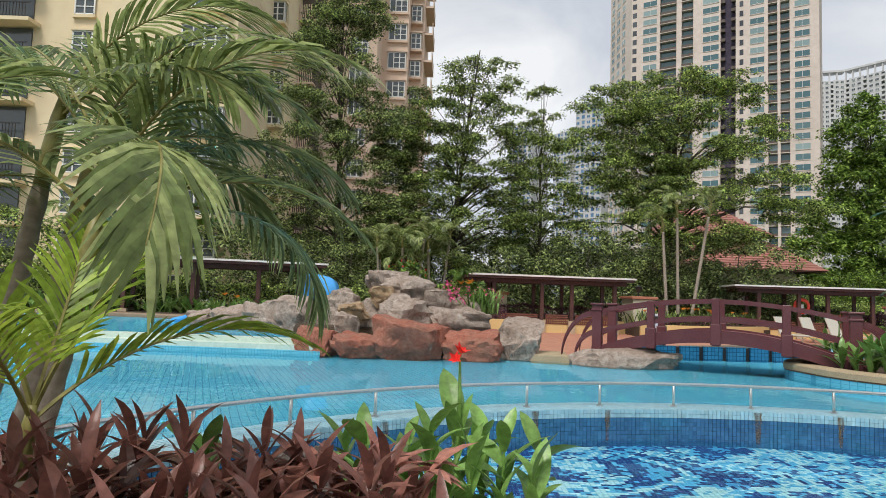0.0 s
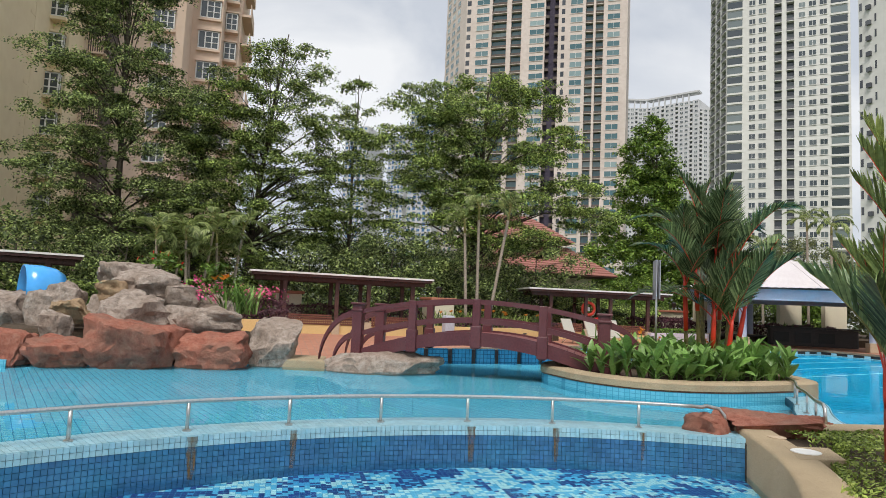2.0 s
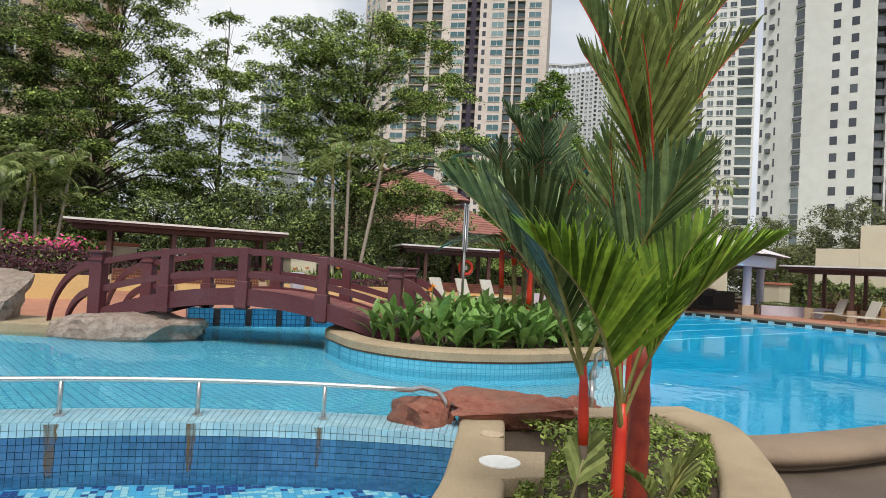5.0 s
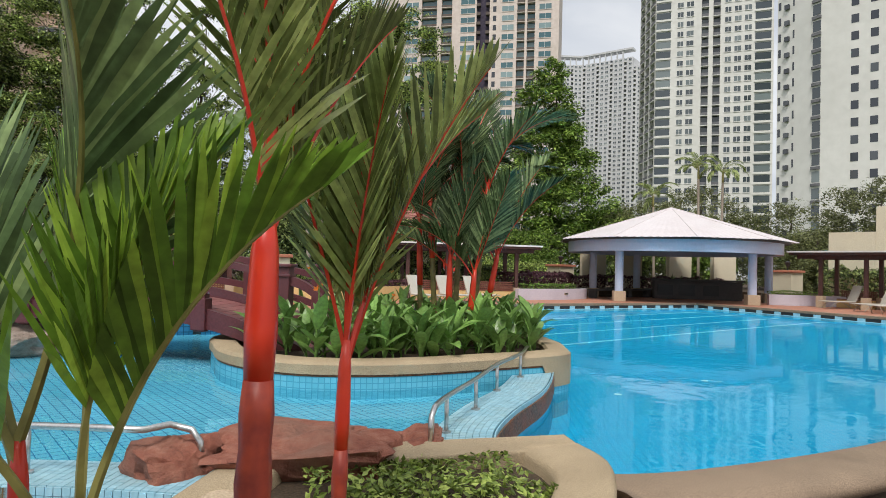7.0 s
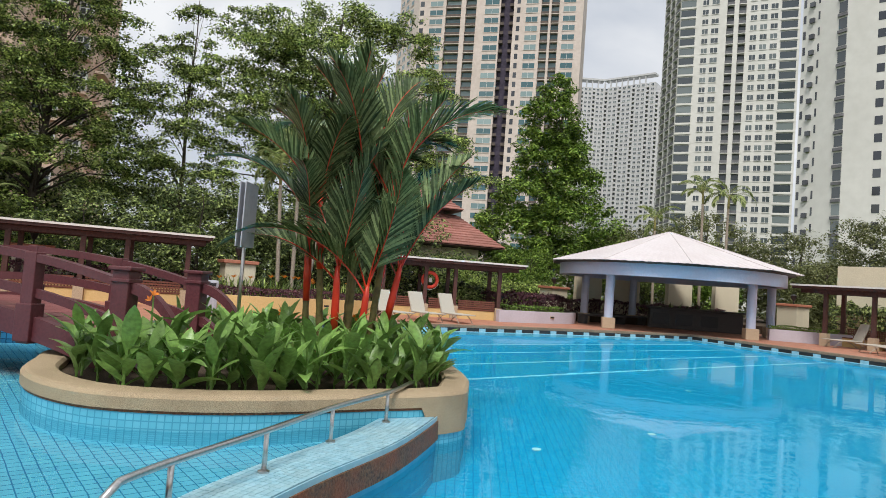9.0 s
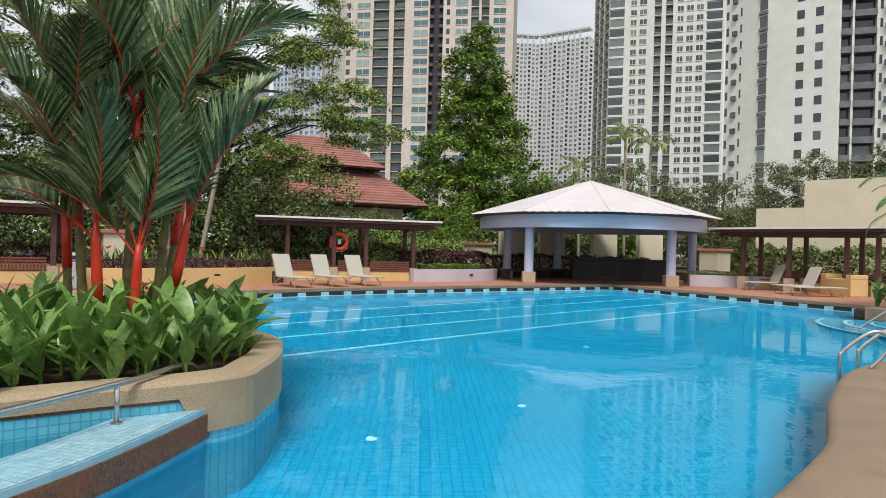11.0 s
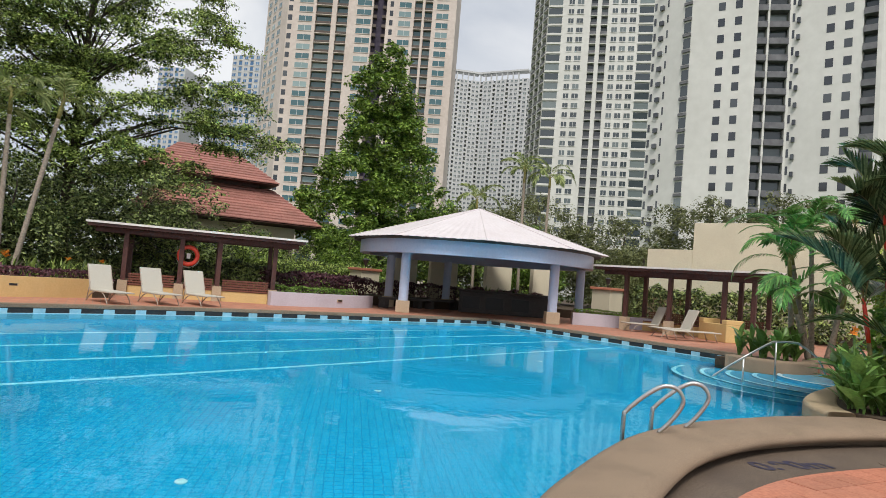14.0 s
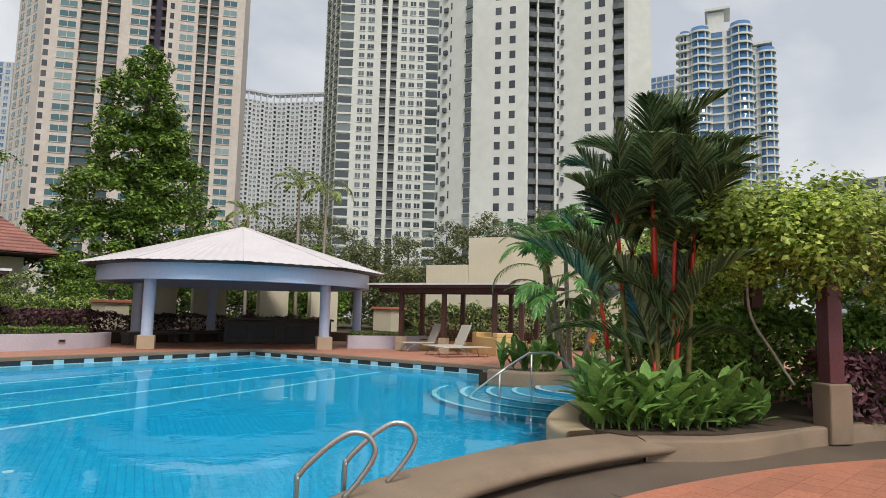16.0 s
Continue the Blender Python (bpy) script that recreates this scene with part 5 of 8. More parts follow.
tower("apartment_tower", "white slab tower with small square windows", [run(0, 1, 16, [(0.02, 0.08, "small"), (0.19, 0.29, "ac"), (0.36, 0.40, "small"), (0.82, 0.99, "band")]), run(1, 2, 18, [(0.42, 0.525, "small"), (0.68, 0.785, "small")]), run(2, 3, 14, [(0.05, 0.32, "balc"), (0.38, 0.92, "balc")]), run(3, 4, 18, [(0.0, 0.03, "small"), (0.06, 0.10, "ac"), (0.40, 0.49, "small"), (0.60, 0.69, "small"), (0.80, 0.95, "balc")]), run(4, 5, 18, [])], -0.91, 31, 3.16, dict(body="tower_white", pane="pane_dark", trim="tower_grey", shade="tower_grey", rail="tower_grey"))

# pale distant block with stepped crown
pB = [polar(a, d) for a, d in ((27.4, 440), (30.5, 445), (34.75, 432), (37.0, 440))]
def runb(i, j, depth, n):
    L = (pB[j] - pB[i]).length
    return (pB[i].x, pB[i].y, pB[j].x, pB[j].y, depth, [(L * (k + 0.2) / n, L * (k + 0.75) / n, "win" if k % 3 else "balc") for k in range(n)])


tower("apartment_block", "pale distant apartment block with pergola roofline", [runb(0, 1, 20, 9), runb(1, 2, 30, 11)], 0.5, 47, 3.0, dict(body="tower_pale", pane="pane_dark", trim="tower_white", shade="tower_pale", rail="tower_pale"))
tower("apartment_block", "pale distant apartment block", [runb(2, 3, 20, 6)], 0.5, 45, 3.0, dict(body="tower_pale", pane="pane_dark", trim="tower_white", shade="tower_pale", rail="tower_pale"))
# far blocks left of the cream tower
for az0, az1, d, fl in ((3.6, 5.6, 420, 37), (7.5, 9.0, 400, 34), (9.3, 11.6, 360, 36), (11.7, 12.6, 380, 34)):
    a, b = polar(az0, d), polar(az1, d - 8)
    L = (b - a).length
    tower("apartment_block", "hazy blue-white distant apartment block", [(a.x, a.y, b.x, b.y, 25, [(L * (k + 0.15) / 5, L * (k + 0.7) / 5, "band" if k % 2 else "win") for k in range(5)])], 0.5, fl, 3.1, dict(body="tower_pale", pane="pane_blue", trim="tower_pale"))
# open frames on the roofline of the pale block
for i, j, top in ((0, 1, 141.5), (1, 2, 141.5)):
    A_, u_ = pB[i], (pB[j] - pB[i])
    L_ = u_.length
    u_ = u_ / L_
    bx = Boxes()
    for k in range(int(L_ / 4)):
        bx.add(A_, u_, Vector((u_.y, -u_.x)), k * 4, k * 4 + 0.7, -1, 0, top, top + 5)
    bx.add(A_, u_, Vector((u_.y, -u_.x)), 0, L_, -6, 0.4, top + 5, top + 6.2)
    tagged(bx.make("roof_frame", M["tower_pale"], None), "open concrete frame on the roof of the pale block", "roof frame")


# blue glass tower with rounded balconies
def glass_tower(label, az, d, floors, fh, core, bays, flats, crown):
    """White slab tower with round glazed bays and a winged roof block; across = x, away = y."""
    c = polar(az, d)
    ob = empty("apartment_tower", label, "building", pose(c.x, c.y, 0))
    ex, ey = Vector((math.cos(radians(az)), -math.sin(radians(az)))), Vector((math.sin(radians(az)), math.cos(radians(az))))
    H_ = floors * fh
    x0, x1, depth = core
    bx = Boxes()
    bx.add((0, 0), ex, ey, x0, x1, 0, depth, -1, H_)
    bx.make("wall", M["tower_white"], ob)
    for x, y, r, inset, drop in bays:
        w = ex * x + ey * y
        top = H_ - drop * fh
        v, f = lathe([(r - inset, -1), (r - inset, top + 2.4), (0.01, top + 2.5)], 24)
        mesh_part("glazing", raw("glazing", [(p[0] + w.x, p[1] + w.y, p[2]) for p in v], f), M["pane_blue"], ob, smooth=True)
        V, F = [], []
        for k in range(floors - drop + 1):
            z = k * fh
            v, f = lathe([(r - inset - 0.2, z), (r + 0.5, z), (r + 0.5, z + 0.75), (r + 0.35, z + 0.75), (r + 0.35, z + 0.25), (r - inset - 0.2, z + 0.25)], 24)
            o = len(V)
            V += [(p[0] + w.x, p[1] + w.y, p[2]) for p in v]
            F += [tuple(i + o for i in q) for q in f]
        ring = mesh_part("balcony_ring", raw("balcony_ring", V, F), M["tower_white"], ob)
        ring["kind"] = "stuff"
        bp = Boxes()
        for k in range(8):
            t = math.pi * 2 * k / 8 + 0.2
            u = Vector((math.cos(t), math.sin(t)))
            bp.add(w + u * (r - inset), u, Vector((-u.y, u.x)), -0.3, 0.35, -0.22, 0.22, -1, top)
        bp.make("pier", M["tower_white"], ob, kind="stuff")
    for xa, xb in flats:
        bx, bs = Boxes(), Boxes()
        for k in range(floors):
            bx.add((0, 0), ex, ey, xa, xb, -0.12, 0.1, k * fh + 0.9, k * fh + fh - 0.35)
            bs.add((0, 0), ex, ey, xa - 0.3, xb + 0.3, -0.7, 0.05, k * fh - 0.1, k * fh + 0.3)
        bx.make("window_band", M["pane_blue"], ob, kind="stuff")
        bs.make("slab_edge", M["tower_white"], ob, kind="stuff")
    ca, cb, hgt, wing = crown
    bx = Boxes()
    bx.add((0, 0), ex, ey, ca, cb, 1.5, depth - 2, H_, H_ + hgt)
    bx.add((0, 0), ex, ey, ca - 5, ca, 2, depth - 2, H_, H_ + hgt * 0.45)
    bx.make("roof_block", M["tower_white"], ob)
    bx = Boxes()
    bx.add((0, 0), ex, ey, ca - 1, cb + wing, 0.5, depth - 1, H_ + hgt + 0.6, H_ + hgt + 1.5)
    bx.add((0, 0), ex, ey, ca + 1, cb - 0.5, 2.5, depth - 3, H_ + hgt, H_ + hgt + 0.6)
    bx.make("roof_wing", M["tower_white"], ob)
    return ob


BT = "blue glass tower with rounded white balconies"
glass_tower(BT, 68.6, 272, 34, 3.35, (-10.5, 10.5, 14), [(-11.2, 2.5, 3.0, 1.1, 0), (-5.6, 1.0, 3.6, 0.2, 0), (9.0, 1.4, 3.9, 0.2, 0)], [(-1.4, 2.6), (4.2, 5.6)], (-2.6, 3.4, 8.5, 2.2))
glass_tower(BT, 71.4, 292, 33, 3.35, (-7.0, 4.5, 14), [(-5.2, 1.0, 2.2, 0.5, 2), (4.4, 2.5, 3.6, 0.2, 0)], [(-2.6, 0.6)], (-6.0, 1.5, 3.5, 5.5))

E2 = (14.36, 7.06)
for az0, az1, d, fl, lb, mt, pn in ((75.4, 81.5, 170, 10, "grey mid-rise block with ribbon windows", "tower_pale", "pane_dark"), (63.4, 65.4, 330, 37, "blue-glazed far tower beside the white slab", "tower_pale", "pane_blue")):
    a, b = polar(az0, d, E2), polar(az1, d - 3, E2)
    L = (b - a).length
    tower("apartment_block", lb, [(a.x, a.y, b.x, b.y, 18, [(L * (k + 0.1) / 4, L * (k + 0.85) / 4, "band") for k in range(4)])], 0.5, fl, 3.3, dict(body=mt, pane=pn, trim="tower_pale"))

# near cream block with bay windows
blk = empty("apartment_block", "cream apartment block with white-framed bay windows", "building")
def plain(key, x0, y0, x1, y1, z0=-0.5, z1=46):
    bx = Boxes()
    bx.add((0, 0), (1, 0), (0, 1), x0, x1, y0, y1, z0, z1)
    bx.make({"body": "wall", "pink": "wing", "rec": "recess"}[key], M[{"body": "block_cream", "pink": "block_pink", "rec": "recess"}[key]], blk)


plain("body", -46, 41.5, -24.2, 60)
plain("body", -24.2, 40.4, -15.8, 60)
plain("body", -17.6, 45.32, -15.78, 60)
plain("body", -17.6, 48.3, -14.75, 59.9)
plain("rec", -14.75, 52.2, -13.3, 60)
plain("pink", -13.3, 54.4, -8.6, 68)
plain("pink", -8.6, 57.6, -6.2, 68)
plain("pink", -6.2, 60.0, -4.9, 68)

def bay(x0, x1, y, z, proud, lights, mat="block_cream", corner=True):
    w = part("bay_window", box_bm(x0, y - proud, z, x1, y + 0.05, z + 1.5), M["pane_curtain"], blk)
    bx = Boxes()
    for zz in (z - 0.02, z + 1.44):
        bx.add((0, 0), (1, 0), (0, 1), x0 - 0.03, x1 + 0.03, y - proud - 0.05, y + 0.04, zz, zz + 0.08)
    for k in range(lights + 1):
        xx = x0 + (x1 - x0) * k / lights
        bx.add((0, 0), (1, 0), (0, 1), xx - 0.045, xx + 0.045, y - proud - 0.05, y - proud + 0.02, z, z + 1.5)
        if k >= lights - 2 and k < lights:
            xn = x0 + (x1 - x0) * (k + 1) / lights
            for zz in (z + 0.5, z + 1.0):
                bx.add((0, 0), (1, 0), (0, 1), xx, xn, y - proud - 0.045, y - proud + 0.01, zz, zz + 0.06)
    if corner and proud > 0.2:
        for yy in (y - proud / 2,):
            bx.add((0, 0), (1, 0), (0, 1), x1 - 0.02, x1 + 0.045, yy - 0.04, yy + 0.04, z, z + 1.5)
    bx.make("frame", M["white"], w)
    bx = Boxes()
    bx.add((0, 0), (1, 0), (0, 1), x0 - 0.12, x1 + 0.12, y - proud - 0.14, y + 0.04, z - 0.26, z - 0.05)
    bx.make("sill", M[mat], w)
    bx = Boxes()
    bx.add((0, 0), (1, 0), (0, 1), x0 - 0.12, x1 + 0.12, y - proud - 0.14, y + 0.04, z + 1.54, z + 1.68)
    bx.make("lintel", M[mat], w)


for k in range(16):
    z = 0.42 + k * 2.68
    bay(-19.2, -16.3, 40.4, z, 0.5, 4)
    bay(-17.15, -15.9, 45.32, z - 0.05, 0.6, 3)
    bay(-16.5, -14.95, 48.3, z - 0.05, 0.6, 3)
    bay(-27.2, -25.9, 41.5, z, 0.1, 2)
    bay(-10.9, -9.4, 54.4, z, 0.1, 3, "block_pink")
    bay(-8.0, -6.4, 57.6, z, 0.1, 3, "block_pink")
    bay(-6.1, -5.2, 60.0, z, 0.5, 2, "block_pink")
    bx = Boxes()
    bx.add((0, 0), (1, 0), (0, 1), -38, -29.5, 40.2, 41.5, z - 1.0, z - 0.75)
    bx.make("balcony_slab", M["block_cream"], blk)
    bx = Boxes()
    for j in range(40):
        bx.add((0, 0), (1, 0), (0, 1), -38 + j * 0.21, -37.96 + j * 0.21, 40.25, 40.29, z - 0.75, z + 0.25)
    bx.add((0, 0), (1, 0), (0, 1), -38, -29.5, 40.23, 40.31, z + 0.2, z + 0.27)
    bx.make("railing", M["black"], blk)
    bx = Boxes()
    bx.add((0, 0), (1, 0), (0, 1), -37, -30, 41.38, 41.52, z - 0.7, z + 1.6)
    bx.make("balcony_door", M["pane_curtain"], blk)
    bx = Boxes()
    for j in range(9):
        bx.add((0, 0), (1, 0), (0, 1), -14.7 + j * 0.15, -14.65 + j * 0.15, 51.3, 51.36, z - 0.9, z + 0.3)
    bx.add((0, 0), (1, 0), (0, 1), -14.75, -13.3, 51.25, 52.2, z - 1.05, z - 0.92)
    bx.make("air_con_ledge", M["block_pink"], blk)
    bx = Boxes()
    bx.add((0, 0), (1, 0), (0, 1), -5.1, -4.1, 60.2, 64.5, z - 1.0, z - 0.8)
    bx.add((0, 0), (1, 0), (0, 1), -4.16, -4.1, 60.2, 64.5, z - 0.8, z + 0.2)
    bx.make("balcony", M["block_pink"], blk)

# ---- rocks ----
def boulder(label, x, y, z, w, d_, h, mat, seed, turn=0.0, sharp=0.35):
    """A rough stone: a cube-sphere pulled about by noise, with flattened faces."""
    bm = bmesh.new()
    bmesh.ops.create_icosphere(bm, subdivisions=4, radius=1.0)
    rnd = random.Random(seed)
    cuts = [(Vector((math.cos(t), math.sin(t), rnd.uniform(-0.35, 0.6))).normalized(), rnd.uniform(0.52, 0.82)) for t in [rnd.uniform(0, 6.28) for _ in range(9)]]
    cuts += [(Vector((rnd.uniform(-0.3, 0.3), rnd.uniform(-0.45, 0.1), 1)).normalized(), rnd.uniform(0.5, 0.66)) for _ in range(2)]
    off = Vector((seed * 3.1, seed * 1.7, seed * 0.9))
    for v in bm.verts:
        d = v.co.normalized()
        p = d * (abs(d.x) ** 3.4 + abs(d.y) ** 3.4 + abs(d.z) ** 2.8) ** (-1 / 3.2)      # a block with rounded corners
        p += d * 0.2 * noise.noise(d * 1.2 + off)
        p.z += 0.16 * p.x * noise.noise(off) * 2
        for n, k in cuts:
            q = p.dot(n) - k
            if q > 0:
                p -= n * q * 0.97
        under = min(0.0, p.z)
        p.x *= 1 + 0.34 * under
        p.y *= 1 + 0.34 * under
        crack = max(0.0, 0.16 - abs(noise.noise(Vector((p.x, p.y, p.z * 1.7)) * 1.3 + off * 1.3)))
        strata = noise.noise(Vector((p.x * 0.8, p.y * 0.8, p.z * 3.6)) + off)
        p += d * (0.12 * noise.noise(p * 2.0 + off) + 0.09 * strata - 0.6 * crack + 0.075 * noise.noise(p * 5 + off) + 0.045 * noise.noise(p * 13 + off))
        v.co = Vector((p.x * w / 1.75, p.y * d_ / 1.75, p.z * h / 1.35))
    ob = part("boulder", bm, M[mat], None, smooth=True)
    ob.data.set_sharp_from_angle(angle=radians(38))
    ob.matrix_world = pose(x, y, z, 0, 0, turn)
    return tagged(ob, label, "rock", group="rockery")


GREY, RED = "weathered grey-brown boulder of the rockery", "red painted boulder at the pool's edge"
for i, (mt, x, y, z, w, h) in enumerate((
        ("rock_red", -4.21, 14.2, 0.02, 1.2, 0.75), ("rock_red", -3.2, 14.0, 0.0, 1.0, 0.55), ("rock_red", -2.05, 14.3, 0.12, 2.0, 1.05), ("rock_red", -0.8, 14.4, 0.02, 1.5, 0.7),
        ("rock", 0.3, 15.1, 0.12, 1.35, 1.0), ("rock", -0.9, 15.5, 0.52, 1.65, 0.72), ("rock", -2.37, 15.2, 0.62, 1.65, 1.0), ("rock", -2.45, 16.2, 1.3, 1.45, 0.66),
        ("rock", -3.15, 16.9, 1.48, 1.3, 0.6), ("rock_tan", -3.6, 15.5, 0.74, 1.0, 0.42), ("rock", -3.62, 14.85, 0.38, 0.52, 0.6), ("rock", -4.05, 16.5, 0.7, 1.15, 1.15),
        ("rock", -5.35, 17.2, 0.45, 1.6, 1.0), ("rock", -6.75, 18.2, 0.36, 1.25, 0.9), ("rock", -8.05, 19.2, 0.24, 1.15, 0.75), ("rock", -9.2, 20.1, 0.14, 0.95, 0.6),
        ("rock", -1.65, 16.1, 1.04, 0.95, 0.6), ("rock", -3.0, 16.3, 0.5, 1.6, 1.4), ("rock", -1.6, 16.6, 0.4, 2.2, 1.3), ("rock_tan", -2.9, 16.0, 1.15, 0.7, 0.45), ("rock", -4.9, 17.9, 0.5, 1.4, 1.0), ("rock", -6.1, 17.35, 0.32, 1.5, 0.8), ("rock", -7.4, 18.2, 0.25, 1.35, 0.72), ("rock", -8.6, 18.9, 0.16, 1.1, 0.6))):
    boulder(RED if mt == "rock_red" else ("tan boulder of the rockery" if mt == "rock_tan" else GREY), x, y, z, w, w * 0.85, h * 1.08, mt, i + 3, turn=(i * 47) % 60 - 30)
boulder("flat grey boulder beside the bridge", 2.3, 14.02, -0.12, 2.5, 0.95, 0.6, "rock", 41, -8)
structure("stepping_slab", prism_bm([(0.55, 14.5), (1.35, 14.3), (1.45, 15.4), (0.6, 15.6)], -0.7, -0.04, 0.04), M["rim"], "beige pebble-wash slab between the boulders", "slab")
boulder("grey boulder beside the bridge", 0.35, 15.2, -0.02, 0.75, 0.8, 0.62, "rock", 42, 10)
boulder("small grey boulder under the bridge", 3.2, 14.75, -0.2, 0.9, 0.7, 0.42, "rock", 43, 30)
boulder("red painted rock on the planter's end", 5.3, 7.92, -0.13, 0.75, 0.6, 0.4, "rock_red", 51, 8)
boulder("flat red painted rock on the planter's end", 6.15, 7.88, -0.14, 1.5, 0.9, 0.44, "rock_red", 52, -4)
boulder("small red painted rock on the planter's end", 6.85, 7.95, -0.16, 0.6, 0.45, 0.28, "rock_red", 53, 20)
boulder("grey rock behind the red shrubs", -2.35, 4.6, -0.35, 0.9, 0.8, 0.75, "rock", 54, 20)

# ---- water slide ----
slide = empty("water_slide", "blue fibreglass water slide curving behind the rocks", "slide")
sp = smooth_line([(-4.4, 17.9, 1.08), (-5.3, 18.0, 0.9), (-6.4, 18.75, 0.66), (-7.9, 19.75, 0.46), (-9.1, 20.2, 0.34), (-9.9, 20.2, 0.16)], 6)
v, f = [], []
for i, p in enumerate(sp):
    t = (sp[min(i + 1, len(sp) - 1)] - sp[max(i - 1, 0)]).normalized()
    sd = t.cross(Vector((0, 0, 1))).normalized()
    for k in range(9):
        a = math.pi * (k / 8)
        v.append(p + sd * (-math.cos(a) * 0.36) + Vector((0, 0, -math.sin(a) * 0.3 + 0.05)))
for i in range(len(sp) - 1):
    for k in range(8):
        a = i * 9 + k
        f.append((a, a + 1, a + 10, a + 9))
ch = mesh_part("chute", raw("chute", v, f), M["slide"], slide, smooth=True)
sol = ch.modifiers.new("wall", "SOLIDIFY")
sol.thickness = 0.03
hood = [(math.cos(a), math.sin(a)) for a in [math.pi * k / 14 for k in range(15)]]
v, f = [], []
hx = Vector((-0.85, -0.5, 0)).normalized()
hs = Vector((0.5, -0.85, 0)).normalized()
for j, (dist, sc) in enumerate(((0, 1.0), (0.35, 1.0), (0.62, 0.92), (0.8, 0.75))):
    for c, s_ in hood:
        v.append(Vector((-5.2, 17.5, 0.95)) + hs * (c * 0.46 * sc) + Vector((0, 0, s_ * 0.66 * sc)) - hx * dist)
for j in range(3):
    for k in range(14):
        a = j * 15 + k
        f.append((a, a + 1, a + 16, a + 15))
hd = mesh_part("hood", raw("hood", v, f), M["slide"], slide, smooth=True)
hd.modifiers.new("wall", "SOLIDIFY").thickness = 0.03

# ---- leaves ----
def leaf_cloud(name, centres, normals, size, seed, ratio=0.5, curl=0.25):
    """Many pointed leaves, one quad each, as one mesh."""
    rs = np.random.RandomState(seed)
    n = len(centres)
    normals = normals + 1e-4
    nz = normals / np.linalg.norm(normals, axis=1, keepdims=True)
    d = rs.normal(size=(n, 3))
    d -= nz * (d * nz).sum(1, keepdims=True)
    d /= np.linalg.norm(d, axis=1, keepdims=True) + 1e-9
    s = np.cross(nz, d)
    L = (size * rs.uniform(0.65, 1.35, n))[:, None]
    bend = nz * L * curl * rs.uniform(-0.6, 1.0, (n, 1))
    V = np.empty((n, 4, 3))
    V[:, 0] = centres - d * L * 0.5 - bend * 0.4
    V[:, 1] = centres + s * L * ratio * 0.5
    V[:, 2] = centres + d * L * 0.5 - bend
    V[:, 3] = centres - s * L * ratio * 0.5
    me = bpy.data.meshes.new(name)
    me.from_pydata(V.reshape(-1, 3), [], np.arange(4 * n).reshape(-1, 4))
    me.update()
    return me


def clumps(ellipsoids, per, spread, seed, flat=0.5):
    """Clump centres over the shells of ellipsoids (x, y, z, rx, ry, rz), per a square metre of plan area."""
    rs = np.random.RandomState(seed)
    out = []
    for x, y, z, rx, ry, rz in ellipsoids:
        k = max(4, int(per * (rx * ry + rx * rz + ry * rz)))
        d = rs.normal(size=(k, 3))
        d /= np.linalg.norm(d, axis=1, keepdims=True)
        r = rs.uniform(0.45, 1.08, (k, 1)) ** 0.6
        out.append(np.array((x, y, z)) + d * r * np.array((rx, ry, rz)))
    return np.concatenate(out)


def foliage(cl, leaves, radius, seed, flat=0.45, up=0.8):
    rs = np.random.RandomState(seed)
    k = len(cl)
    rad = radius * rs.uniform(0.6, 1.4, (k, 1))
    c = np.repeat(cl, leaves, axis=0)
    rr = np.repeat(rad, leaves, axis=0)
    d = rs.normal(size=c.shape)
    d /= np.linalg.norm(d, axis=1, keepdims=True)
    off = d * rr * rs.uniform(0.2, 1.0, (len(c), 1)) ** 0.5 * np.array((1, 1, flat))
    nrm = d * 0.7 + np.array((0, 0, up)) + rs.normal(size=c.shape) * 0.35
    return c + off, nrm


def sprays(ell, per, leaves, radius, seed):
    """Flat, drooping sprays of leaves in tiers inside the ellipsoids; most leaves lie face up."""
    rs = np.random.RandomState(seed)
    cl, rad = [], []
    for x, y, z, rx, ry, rz in ell:
        k = max(6, int(per * 1.15 * (rx * ry + rx * rz + ry * rz)))
        d = rs.normal(size=(k, 3))
        d /= np.linalg.norm(d, axis=1, keepdims=True)
        cl.append(np.array((x, y, z)) + d * rs.uniform(0.25, 1.08, (k, 1)) ** 0.6 * np.array((rx, ry, rz)))
        rad.append(radius * rs.uniform(0.7, 1.7, k))
    cl, rad = np.concatenate(cl), np.concatenate(rad)
    n = (leaves * 4.4 * (rad / radius) ** 1.6).astype(int)
    c, R = np.repeat(cl, n, axis=0), np.repeat(rad, n)[:, None]
    th, q = rs.uniform(0, 6.283, (len(c), 1)), rs.uniform(0, 1, (len(c), 1)) ** 0.6
    lobe = 0.75 + 0.35 * np.sin(th * 5 + c[:, :1] * 7) * q
    off = np.concatenate([np.cos(th) * q * lobe, np.sin(th) * q * lobe, -0.3 * q * q + rs.normal(0, 0.09, th.shape)], 1) * R
    nrm = np.concatenate([np.cos(th) * q * 0.6, np.sin(th) * q * 0.6, np.ones(th.shape)], 1) + rs.normal(size=c.shape) * 0.5
    return cl, c + off, nrm


